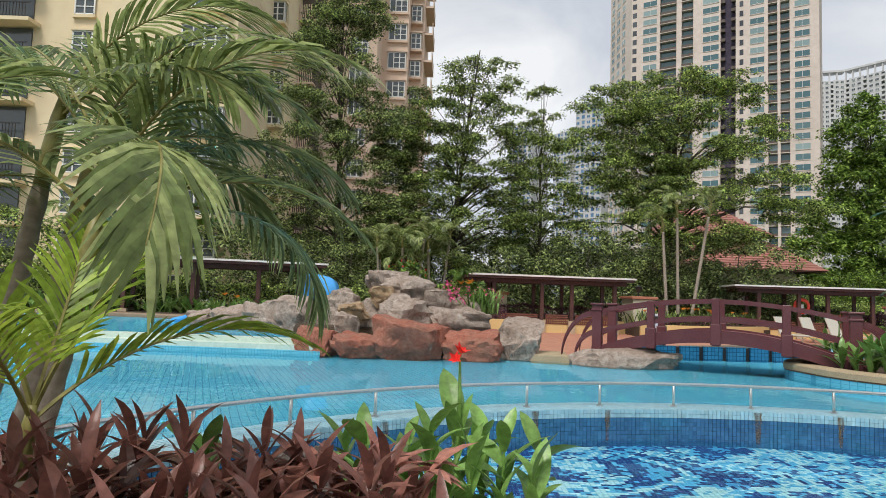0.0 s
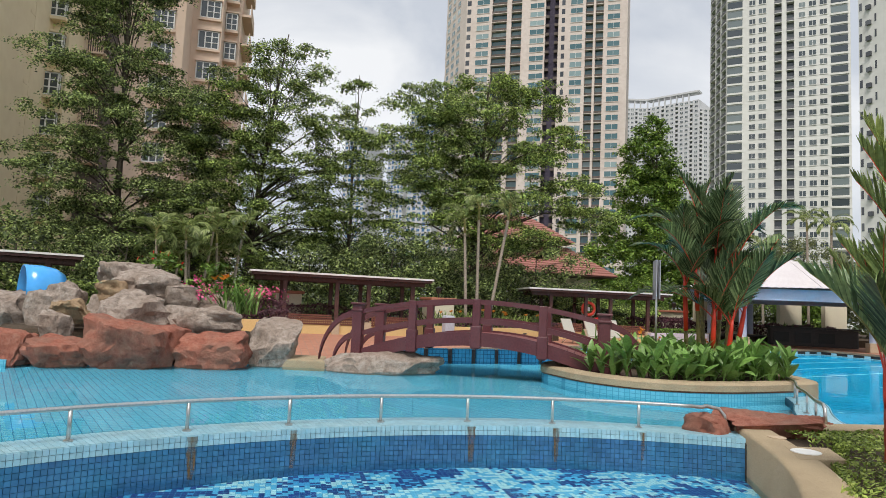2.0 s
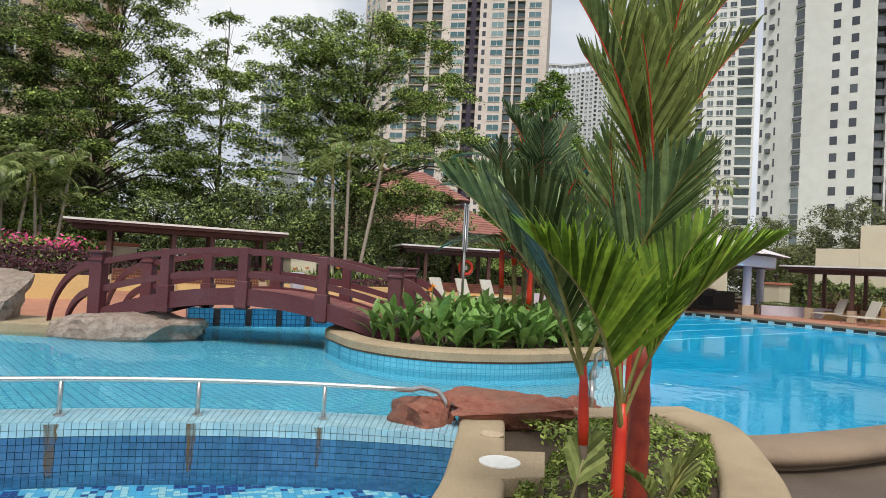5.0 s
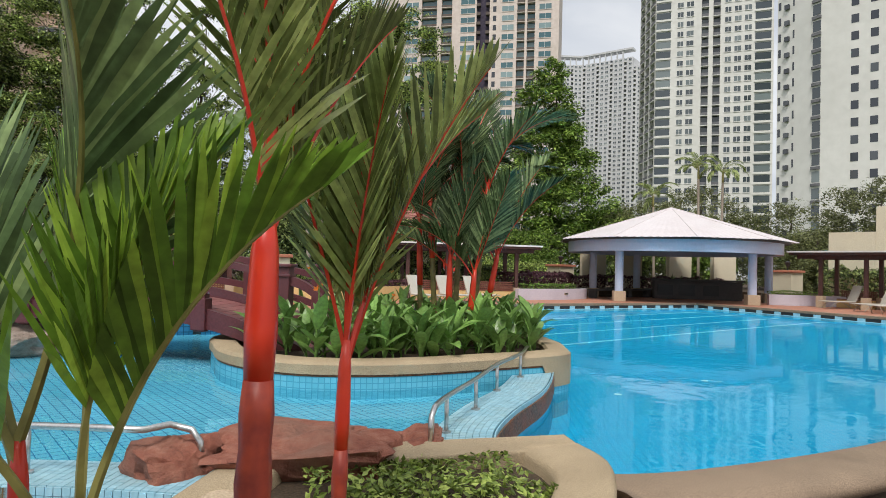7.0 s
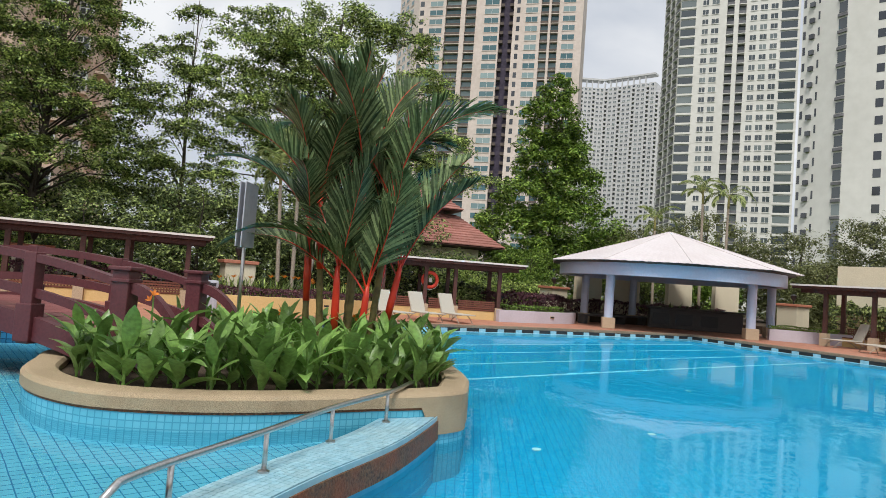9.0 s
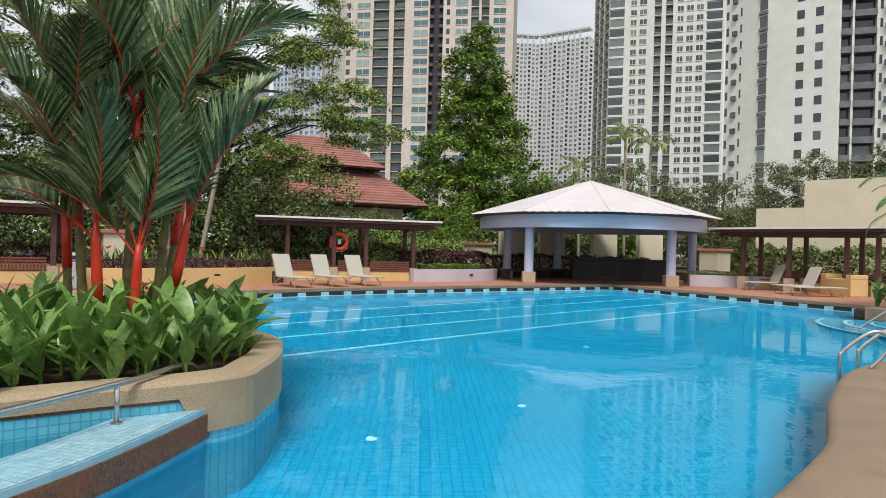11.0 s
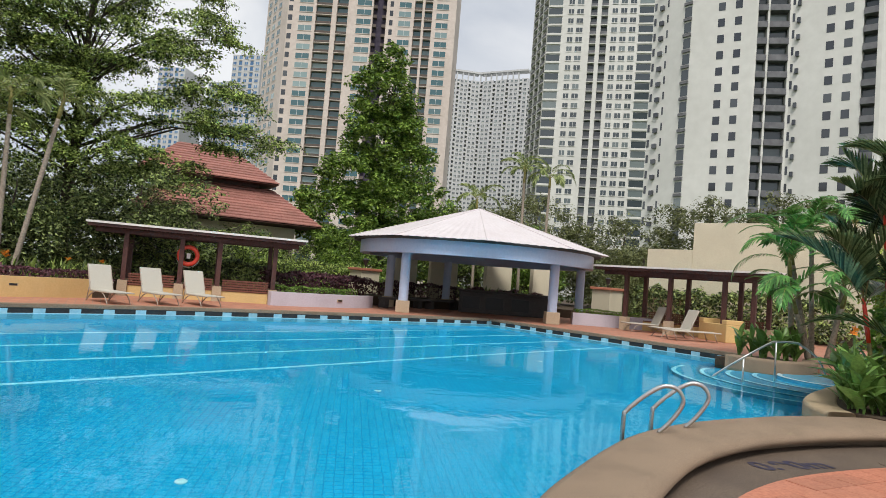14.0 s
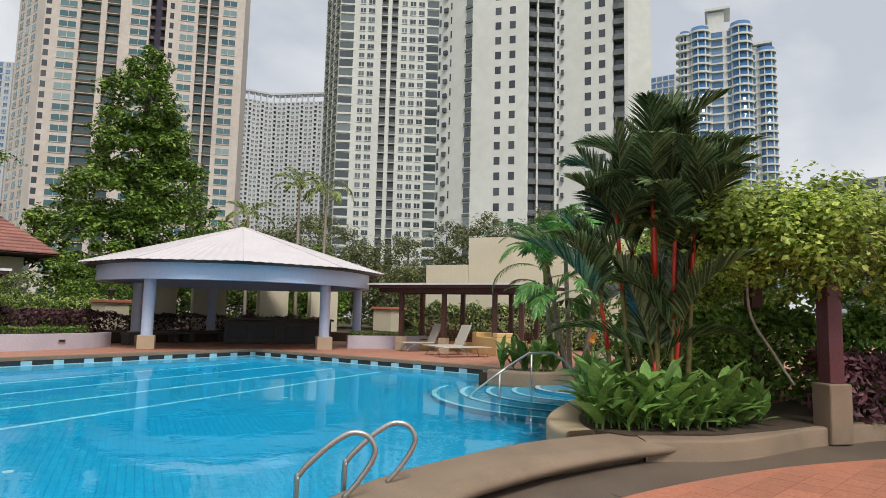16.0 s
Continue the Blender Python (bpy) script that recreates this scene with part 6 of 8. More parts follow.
def tree(name, label, base, ell, mat, seed, per=1.6, leaves=40, radius=0.7, size=0.27, trunk=0.22, lean=(0, 0), limbs=12, bark="bark", flat=0.42, fork=0.35):
    ob = empty(name, label, "tree", pose(*base))
    b = Vector(base)
    ell = [(x, y, z, rx * 1.12, ry * 1.1, rz * 1.12) for x, y, z, rx, ry, rz in ell]
    if flat < 0.6:
        cl, pts, nrm = sprays(ell, per, leaves, radius, seed)
        size *= 0.52
    else:
        cl = clumps(ell, per * 2.5, 0, seed)
        pts, nrm = foliage(cl, leaves, radius, seed + 1, flat)
    me = leaf_cloud("crown", pts - np.array(b), nrm, size, seed + 2)
    mesh_part("crown", me, M[mat], ob)
    rnd = random.Random(seed)
    top = max(e[2] + e[5] * 0.6 for e in ell) - b.z
    tip = Vector((sum(e[0] for e in ell) / len(ell) - b.x, sum(e[1] for e in ell) / len(ell) - b.y, top)) + Vector((lean[0], lean[1], 0))
    v, f = [], []
    spine = [Vector((tip.x * q ** 1.5 + 0.12 * noise.noise(Vector((q * 4, seed, 0))), tip.y * q ** 1.5 + 0.12 * noise.noise(Vector((q * 4, 0, seed))), tip.z * q)) for q in [i / 8 for i in range(9)]]
    sweep(v, f, spine, [trunk * (1.25 if i == 0 else 1 - 0.88 * i / 8) for i in range(9)], 8)
    mesh_part("trunk", raw("trunk", v, f), M[bark], ob, smooth=True)
    v, f = [], []
    pick = [cl[rnd.randrange(len(cl))] for _ in range(limbs)]
    for c in pick:
        e = Vector(c) - b
        q = min(0.92, max(fork * 0.6, (e.z / top) * 0.75))
        i = q * 8
        s0 = spine[int(i)].lerp(spine[min(8, int(i) + 1)], i - int(i))
        m1 = s0.lerp(e, 0.5) + Vector((0, 0, 0.12 * (e - s0).length))
        r0 = max(0.02, trunk * (1 - 0.85 * q) * 0.33)
        sweep(v, f, [s0, s0.lerp(m1, 0.55) + Vector((0, 0, 0.05)), m1, m1.lerp(e, 0.6), e], [r0, r0 * 0.8, r0 * 0.6, r0 * 0.4, 0.012], 5)
    if v:
        mesh_part("branchwork", raw("branchwork", v, f), M[bark], ob, smooth=True)
    return ob


T = "leafy tree with layered green crown"
tree("tree", "tall dark leafy tree before the cream block", (-7.9, 36.2, 0.2), [(-8, 36, 14.6, 2.3, 2.0, 2.6), (-7.5, 36, 18.3, 1.9, 1.8, 2.2), (-7.4, 36, 11.6, 2.2, 2.0, 1.6), (-9.2, 35.6, 9.7, 2.6, 2.3, 1.2), (-9.9, 35.2, 6.2, 2.4, 2.2, 1.0), (-6.4, 35.7, 8.2, 2.3, 2.1, 1.4), (-8, 35.8, 4.2, 3.2, 2.3, 1.4), (-5.2, 35.6, 11.2, 1.8, 1.6, 1.0), (-5.4, 35.4, 6.0, 2.4, 2.0, 1.1), (-8.2, 36, 16.8, 2.4, 2.0, 1.4), (-10.4, 35.6, 12.4, 1.9, 1.6, 1.1), (-11.0, 35.4, 8.0, 2.0, 1.7, 1.0), (-9.8, 35.8, 15.2, 1.5, 1.4, 1.0)], "leaf_dark", 11, per=2.0, limbs=60)
tree("tree", "tall leafy tree with layered green crown", (-1.6, 36.4, 0.2), [(-1.0, 36, 14.2, 1.1, 1.1, 1.4), (-1.0, 36, 11.8, 2.1, 1.9, 1.4), (0.4, 35.6, 9.6, 2.6, 2.3, 1.2), (-3.2, 35.9, 9.4, 2.4, 2.0, 1.1), (1.4, 35.4, 7.4, 2.3, 2.1, 1.2), (-1.6, 35.4, 7.3, 3.2, 2.6, 1.1), (-0.4, 35.0, 5.0, 3.8, 2.5, 1.2), (-2.4, 35.8, 11.6, 1.8, 1.6, 0.9), (0.8, 35.6, 11.8, 1.5, 1.4, 0.8), (2.4, 35.0, 5.6, 2.2, 1.8, 1.0), (-3.6, 35.2, 5.4, 2.2, 1.9, 1.0), (0.5, 36.0, 13.6, 1.5, 1.4, 1.0), (1.9, 35.8, 10.7, 1.7, 1.6, 0.9), (3.0, 35.6, 8.7, 1.6, 1.5, 0.8)], "leaf", 12, per=1.9, limbs=60)
tree("tree", "leafy tree beside the taller one", (-4.4, 37.6, 0.2), [(-4.2, 37.6, 12.6, 1.3, 1.2, 1.0), (-4.6, 37.5, 10.4, 2.0, 1.8, 1.3), (-3.4, 37.8, 8.8, 1.9, 1.7, 1.1), (-4.4, 37.4, 6.6, 2.4, 2, 1.3), (-4.6, 37, 4.2, 2.6, 2, 1.3)], "leaf_dark", 13, per=1.7, limbs=30)
tree("tree", "slender tree with sparse tiers of leaves", (4.0, 40.6, 0.2), [(3.9, 40.6, 14.6, 0.6, 0.6, 0.8), (3.9, 40.6, 13.0, 1.3, 1.2, 0.5), (4.2, 40.5, 11.0, 1.7, 1.5, 0.6), (3.8, 40.5, 9.0, 1.9, 1.7, 0.7), (4.2, 40.5, 6.8, 2.4, 2.0, 1.0), (4.4, 40.5, 4.6, 2.8, 2.2, 1.2), (3.3, 40.5, 12.0, 1.4, 1.3, 0.6), (5.1, 40.5, 9.9, 1.4, 1.3, 0.6)], "leaf", 14, per=1.4, trunk=0.14, limbs=40, radius=0.55)
tree("tree", "wide spreading tree with feathery tiers", (10.8, 36.8, 0.2), [(11.2, 36.6, 14.0, 2.6, 2.2, 0.7), (7.8, 36.2, 12.8, 2.2, 2.1, 0.7), (14.4, 36.2, 13.6, 1.9, 1.9, 0.7), (10.6, 36.0, 11.9, 3.6, 2.8, 0.7), (6.4, 36.2, 9.9, 2.5, 2.1, 0.9), (8.6, 35.8, 11.2, 2.4, 2.0, 0.8), (9.0, 35.4, 8.4, 2.8, 2.0, 0.8), (15.3, 35.6, 11.0, 2.0, 2.0, 0.8), (11.4, 35.6, 9.6, 4.0, 2.8, 0.8), (16.0, 35.3, 8.2, 2.0, 1.9, 0.7), (6.6, 35.6, 7.4, 2.6, 2.1, 0.8), (11.8, 35.2, 7.2, 4.0, 2.6, 0.8), (17.6, 35.6, 6.6, 2.0, 1.7, 0.6), (8.0, 34.9, 5.4, 3.2, 2.2, 0.9), (12.6, 34.6, 5.0, 2.6, 2.2, 0.9)], "leaf", 15, per=2.4, trunk=0.26, limbs=70, fork=0.3)
tree("tree", "dense bright green conical tree", (29.3, 48.0, 0.2), [(29.0, 48, 16.0, 1.2, 1.2, 1.3), (28.7, 48, 13.8, 2.2, 2.0, 1.6), (30.2, 48, 12.0, 1.7, 1.6, 1.3), (28.6, 48, 10.8, 2.6, 2.4, 1.6), (30.4, 48, 9.0, 2.6, 2.4, 1.5), (27.4, 47.8, 7.8, 2.8, 2.5, 1.5), (30.8, 47.6, 6.0, 3.9, 3.0, 1.7), (26.0, 47.4, 4.8, 3.2, 2.6, 1.9), (33.4, 47.0, 4.0, 3.0, 2.4, 1.7), (29.4, 46.8, 3.0, 4.6, 2.8, 1.8)], "leaf_bright", 16, per=2.0, leaves=70, radius=0.6, flat=0.75, size=0.27, limbs=40)
for k, (x, y, z, r, mt) in enumerate(((34.5, 43.5, 4.6, 2.6, "leaf_olive"), (37.5, 41.5, 5.2, 3.0, "leaf_olive"), (41.5, 37.5, 3.9, 3.2, "leaf_olive"), (44.5, 33.5, 5.0, 3.4, "leaf_olive"), (47.5, 29.0, 5.4, 3.4, "leaf_olive"), (35.0, 38.6, 3.2, 2.2, "leaf_bright"), (39.5, 33.8, 2.6, 2.2, "leaf_olive"), (49.0, 22.0, 5.0, 3.4, "leaf_olive"), (31.5, 41.5, 3.4, 2.0, "leaf"))):
    tree("tree", "rounded olive-green tree behind the pavilion" if mt == "leaf_olive" else "bright green bushy tree behind the pavilion", (x, y, 0.2), [(x, y, z, r, r * 0.8, r * 0.62), (x - r * 0.5, y - 0.6, z - r * 0.5, r * 0.7, r * 0.6, r * 0.5), (x + r * 0.55, y - 0.5, z - r * 0.45, r * 0.7, r * 0.6, r * 0.5), (x, y - 0.8, z * 0.42, r * 0.9, r * 0.6, r * 0.5)], mt, 30 + k, per=2.4, size=0.17, radius=0.55, flat=0.75, limbs=10, leaves=64)
for k, (x, y, h, r, mt) in enumerate(((-13.5, 27.6, 2.0, 1.6, "leaf"), (-17.5, 27.0, 2.3, 2.2, "leaf"), (-21.5, 27.5, 4.6, 2.4, "leaf"), (-11.0, 33.0, 4.0, 2.4, "leaf_dark"), (-6.5, 32.6, 3.6, 2.4, "leaf_dark"), (1.5, 32.4, 3.6, 2.2, "leaf_dark"), (5.6, 33.6, 4.4, 2.6, "leaf_dark"), (9.4, 33.4, 4.0, 2.4, "leaf_dark"), (13.4, 33.8, 4.6, 2.6, "leaf_dark"), (7.0, 42.5, 5.2, 3.4, "leaf_dark"), (12.5, 42.5, 5.0, 3.2, "leaf_dark"), (1.0, 42.5, 5.4, 3.2, "leaf_dark"), (-6.5, 43, 5.4, 3.2, "leaf_dark"), (17.5, 36.5, 2.8, 1.8, "leaf"), (25.2, 42.8, 3.6, 2.0, "leaf_bright"), (21.5, 42.5, 2.6, 1.5, "leaf"), (-1.8, 33.0, 3.2, 1.9, "leaf"))):
    tree("shrub_tree", "bushy dark green small tree behind the shelter", (x, y, 0.2), [(x, y, h * 0.72, r, r * 0.8, h * 0.3), (x - r * 0.4, y - 0.5, h * 0.42, r * 0.8, r * 0.6, h * 0.26), (x + r * 0.45, y - 0.4, h * 0.36, r * 0.8, r * 0.6, h * 0.26)], mt, 60 + k, per=2.0, size=0.15, radius=0.5, flat=0.7, trunk=0.1, limbs=6, leaves=80)


def hedge(name, label, line, z0, z1, width, mat, seed, size=0.09, density=260, kind="stuff"):
    """A clipped or loose row of leaves along a plan line."""
    rs = np.random.RandomState(seed)
    P = smooth_line([(*p, 0) for p in line], 8)
    seg = [(b - a).length for a, b in zip(P, P[1:])]
    n = int(density * sum(seg) * (width + z1 - z0))
    idx = rs.choice(len(seg), n, p=np.array(seg) / sum(seg))
    t = rs.uniform(0, 1, n)
    A = np.array([tuple(p) for p in P])
    c = A[idx] + (A[idx + 1] - A[idx]) * t[:, None]
    dr = A[idx + 1] - A[idx]
    dr /= np.linalg.norm(dr, axis=1, keepdims=True) + 1e-9
    side = np.stack([-dr[:, 1], dr[:, 0], np.zeros(n)], 1)
    a = rs.uniform(-1, 1, n)
    wob = np.array([noise.noise(Vector((x * 1.7, y * 1.7, seed))) for x, y, _ in c])
    hgt = (z1 - z0) * (0.9 + 0.25 * wob)
    top = rs.uniform(0, 1, n) < 0.55
    zz = np.where(top, 1.0 - 0.12 * a * a + rs.normal(0, 0.05, n), rs.uniform(0.05, 1, n))
    off = np.where(top, a * width / 2, np.where(a > 0, 1, -1) * width / 2 * rs.uniform(0.8, 1.05, n))
    c = c + side * off[:, None]
    c[:, 2] = z0 + hgt * zz
    nrm = side * np.where(top, a * 0.5, np.sign(off))[:, None] + np.array((0, 0, 1.0)) * np.where(top, 1.0, 0.35)[:, None] + rs.normal(size=(n, 3)) * 0.45
    ob = mesh_part(name, leaf_cloud(name, c, nrm, size, seed), M[mat])
    return tagged(ob, label, "hedge", kind=kind)


hedge("hedge", "clipped purple-leaved hedge on the yellow wall", [(6.6, 26.3), (8.0, 26.3), (9.4, 26.9), (11.0, 27.8), (12.5, 29.0)], 0.2, 0.62, 0.7, "leaf_purple", 1, density=420)
hedge("hedge", "purple-leaved hedge behind the left planter wall", [(-3.2, 22.4), (-2.0, 22.7), (-0.8, 22.95), (0.6, 23.2)], 0.2, 0.85, 0.9, "leaf_purple", 2, density=420, size=0.09)
hedge("hedge", "tall purple-leaved shrubs behind the yellow wall", [(-3.2, 23.6), (-1.0, 24.3), (0.5, 25.0)], 0.2, 1.25, 0.8, "leaf_purple", 28, density=300, size=0.11)
hedge("hedge", "purple-leaved hedge behind the benches", [(0.2, 28.9), (6.4, 29.6)], 0.2, 0.95, 0.8, "leaf_purple", 3, density=260, size=0.1)
hedge("hedge", "clipped bright green hedge in the lavender planter", [(18.0, 29.9), (19.5, 30.3), (21.4, 31.2)], 0.2, 0.52, 0.7, "leaf_hedge", 4, density=420, size=0.08)
hedge("hedge", "purple-brown shrubs in the lavender planter", [(17.8, 31.2), (19.6, 31.4), (21.4, 32.4), (22.6, 34)], 0.2, 1.05, 1.0, "leaf_purple", 5, density=300, size=0.14)
hedge("hedge", "green and purple shrubs behind the pavilion", [(22.6, 35.2), (26.0, 36.0), (29.0, 35.6), (32.8, 33.6)], 0.2, 0.95, 0.9, "leaf_purple", 6, density=260, size=0.13)
hedge("hedge", "bright green hedge beside the pavilion", [(30.0, 27.6), (31.2, 27.0), (32.6, 26.2)], 0.2, 0.45, 0.6, "leaf_hedge", 7, density=400, size=0.08)
hedge("hedge", "green shrubs in the garden behind the pavilion", [(18.5, 35.0), (22, 38.5), (25, 40)], 0.2, 1.6, 2.0, "leaf", 8, density=220, size=0.14)
hedge("hedge", "dark leafy shrubs behind the right shelter", [(35.4, 29.4), (36.2, 25.5), (38.0, 20.8)], -0.2, 1.7, 1.0, "leaf_dark", 9, density=420, size=0.16)
hedge("hedge", "green shrubs behind the far planter", [(-26, 25.6), (-18, 26.4), (-12, 27.8), (-6, 29.6), (0, 30.4)], 0.1, 1.5, 2.0, "leaf", 10, density=200, size=0.15)
hedge("hedge", "leafy shrubs behind the middle shelter", [(12.6, 33.2), (18.2, 32.6)], 0.2, 1.3, 0.9, "leaf_dark", 17, density=420, size=0.15)
hedge("thicket", "deep dark thicket closing the garden behind the trees", [(-26, 39.5), (-14, 39.0), (-6, 39.5), (4, 43.5), (12, 44.0), (13.6, 45.5)], 0.2, 5.2, 2.6, "leaf_dark", 26, density=90, size=0.24)
hedge("thicket", "dark thicket behind the bright green tree", [(25, 52), (31, 51), (36, 46), (42, 42), (48, 36), (52, 26)], 0.2, 3.6, 2.4, "leaf_olive", 27, density=90, size=0.24)
hedge("ground_cover", "low yellow-green ground cover in the palm planter", [(7.0, 7.2), (6.5, 6.6), (5.9, 6.1), (5.3, 5.4), (4.6, 4.7), (3.4, 3.9)], -0.18, -0.05, 0.95, "leaf_ground", 18, density=1400, size=0.05)
hedge("ground_cover", "low yellow-green ground cover beside the red rocks", [(6.0, 7.35), (7.3, 7.3)], -0.18, -0.05, 0.5, "leaf_ground", 19, density=1300, size=0.05)

# ---- large-leaved plants ----
def blade(L, W, curl, fold=0.25, n=5, tipw=0.0):
    """One lance-shaped leaf along +x, folded on its midrib, curling down."""
    v, f = [], []
    for i in range(n + 1):
        q = i / n
        w = W * 0.5 * (math.sin(math.pi * min(1.0, q * 0.92 + 0.08)) ** 0.75)
        if i == n:
            w = 0.0
        x = L * (q - 0.12 * curl * q * q)
        z = L * curl * (0.18 * q - 0.62 * q * q)
        v += [(x, -w, z + fold * w), (x, 0, z), (x, w, z + fold * w)]
    for i in range(n):
        a = i * 3
        f += [(a, a + 1, a + 4, a + 3), (a + 1, a + 2, a + 5, a + 4)]
    return raw("leaf", v, f)


CANNA = [blade(0.38, 0.125, 0.25, n=6), blade(0.46, 0.14, 0.55, n=6), blade(0.33, 0.1, 0.1, n=6), blade(0.42, 0.12, 0.85, 0.4, n=6)]
for me in CANNA:
    me.polygons.foreach_set("use_smooth", [True] * len(me.polygons))
STEM = {}


def stem_mesh(h):
    if h not in STEM:
        v, f = [], []
        sweep(v, f, [(0, 0, 0), (0.01, 0, h * 0.5), (0.015, 0.01, h)], [0.013, 0.011, 0.006], 6)
        STEM[h] = raw("stem", v, f)
    return STEM[h]


pv, pf = [], []
for k in range(6):
    a = k * 1.05
    c, s_ = math.cos(a), math.sin(a)
    b0 = len(pv)
    pv += [(0, 0, 0), (0.035 * c - 0.02 * s_, 0.035 * s_ + 0.02 * c, 0.04), (0.075 * c, 0.075 * s_, 0.05 + 0.02 * (k % 2)), (0.035 * c + 0.02 * s_, 0.035 * s_ - 0.02 * c, 0.04)]
    pf.append((b0, b0 + 1, b0 + 2, b0 + 3))
PETALS = raw("flower", pv, pf)
PETAL_ME = {}


def flower_mesh(mat):
    if mat not in PETAL_ME:
        me = PETALS.copy()
        me.materials.append(M[mat])
        PETAL_ME[mat] = me
    return PETAL_ME[mat]


def canna(label, x, y, z, seed, h=0.45, scale=1.0, leaves=7, bloom="", group="", mats="leaf_canna", meshes=CANNA, steep=(45, 78)):
    rnd = random.Random(seed)
    ob = empty("canna_plant", label, "plant", pose(x, y, z, 0, 0, rnd.uniform(0, 360)) @ Matrix.Scale(scale, 4), group)
    mesh_part("stem", stem_mesh(h), M[mats], ob)
    for k in range(leaves):
        q = 0.1 + 0.9 * (k + rnd.random() * 0.6) / leaves
        lf = mesh_part("leaf", meshes[rnd.randrange(len(meshes))], M[mats], ob)
        lf.matrix_basis = Matrix.Translation((0.01, 0, h * q)) @ Matrix.Rotation(k * 2.4 + rnd.uniform(-0.4, 0.4), 4, "Z") @ Matrix.Rotation(-radians(rnd.uniform(*steep)), 4, "Y") @ Matrix.Rotation(rnd.uniform(-0.5, 0.5), 4, "X") @ Matrix.Scale(rnd.uniform(0.75, 1.15), 4)
    if bloom:
        st = mesh_part("flower_stalk", stem_mesh(0.5), M[mats], ob)
        st.matrix_basis = Matrix.Translation((0, 0, h * 0.8))
        fl = mesh_part("flower", flower_mesh(bloom), None, ob, "orange flower head" if bloom == "flower_orange" else "red flower head")
        fl.matrix_basis = Matrix.Translation((0.01, 0.01, h * 0.8 + 0.5)) @ Matrix.Rotation(0.5, 4, "X") @ Matrix.Scale(0.7, 4)
        f2 = mesh_part("flower", flower_mesh(bloom), None, ob)
        f2.matrix_basis = Matrix.Translation((0.0, 0.02, h * 0.8 + 0.46)) @ Matrix.Rotation(-0.9, 4, "Y") @ Matrix.Scale(0.6, 4)
    return ob


def inside(x, y, poly):
    c, n = False, len(poly)
    for i in range(n):
        (x0, y0), (x1, y1) = poly[i], poly[i - 1]
        if (y0 > y) != (y1 > y) and x < (x1 - x0) * (y - y0) / (y1 - y0) + x0:
            c = not c
    return c


rnd = random.Random(5)
bed = inset(isl_line, 0.36)
k = 0
spots = []
while len(spots) < 165 and k < 9000:
    k += 1
    x, y = rnd.uniform(5, 10.5), rnd.uniform(10, 14.6)
    s_ = (Vector((x, y)) - BO).dot(BU)
    w_ = (Vector((x, y)) - BO).dot(BV)
    if inside(x, y, bed) and not (s_ < 5.75 and -0.2 < w_ < 1.65) and all((x - a) ** 2 + (y - b) ** 2 > 0.05 for a, b in spots) and (Vector((x, y)) - Vector((8.58, 12.5))).length > 0.4:
        spots.append((x, y))
blooms = {3: "flower_orange", 19: "flower_red", 36: "flower_orange", 60: "flower_orange"}
for i, (x, y) in enumerate(spots):
    canna("flowering green canna in the island planter" if i in blooms else "broad-leaved green canna in the island planter", x, y, 0.02, 100 + i, h=(0.3, 0.4, 0.48)[i % 3], scale=0.85 + 0.32 * ((i * 37) % 11) / 10, leaves=9, steep=(28, 82), bloom=blooms.get(i, ""), group="cannas on the island")

# foreground bed: burgundy shrubs and cannas
structure("shrub_bed", prism_bm([(-6, 1.5), (-2.6, 1.55), (-0.6, 2.2), (-0.25, 2.8), (-0.4, 3.9), (-6, 3.9)], -0.6, -0.3), M["soil"], "dark soil bed beside the walkway", "garden bed")
CORDY = [blade(0.25, 0.046, 0.45, 0.35), blade(0.29, 0.05, 0.7, 0.3), blade(0.21, 0.042, 0.25, 0.4), blade(0.26, 0.048, 1.0, 0.3)]
for me in CORDY:
    me.polygons.foreach_set("use_smooth", [True] * len(me.polygons))


def cordyline(x, y, z, seed, heads=3):
    rnd = random.Random(seed)
    ob = empty("cordyline_shrub", "burgundy-leaved cordyline shrub in the shrub bed", "shrub", pose(x, y, z, 0, 0, rnd.uniform(0, 360)), group="burgundy shrubs")
    for s in range(heads):
        dx, dy, h = rnd.uniform(-0.16, 0.16), rnd.uniform(-0.16, 0.16), rnd.uniform(0.5, 0.86)
        v, f = [], []
        sweep(v, f, [(dx * 0.3, dy * 0.3, 0), (dx * 0.8, dy * 0.8, h * 0.6), (dx, dy, h)], [0.014, 0.011, 0.008], 5)
        mesh_part("cane", raw("cane", v, f), M["leaf_cordyline"], ob)
        for k in range(14):
            lf = mesh_part("leaf", CORDY[rnd.randrange(4)], M["leaf_cordyline"], ob)
            lf.matrix_basis = Matrix.Translation((dx, dy, h - 0.02 * k + 0.03)) @ Matrix.Rotation(k * 2.4 + rnd.uniform(-0.3, 0.3), 4, "Z") @ Matrix.Rotation(-radians(74 - 6.4 * k + rnd.uniform(-14, 14)), 4, "Y") @ Matrix.Rotation(rnd.uniform(-0.4, 0.4), 4, "X")


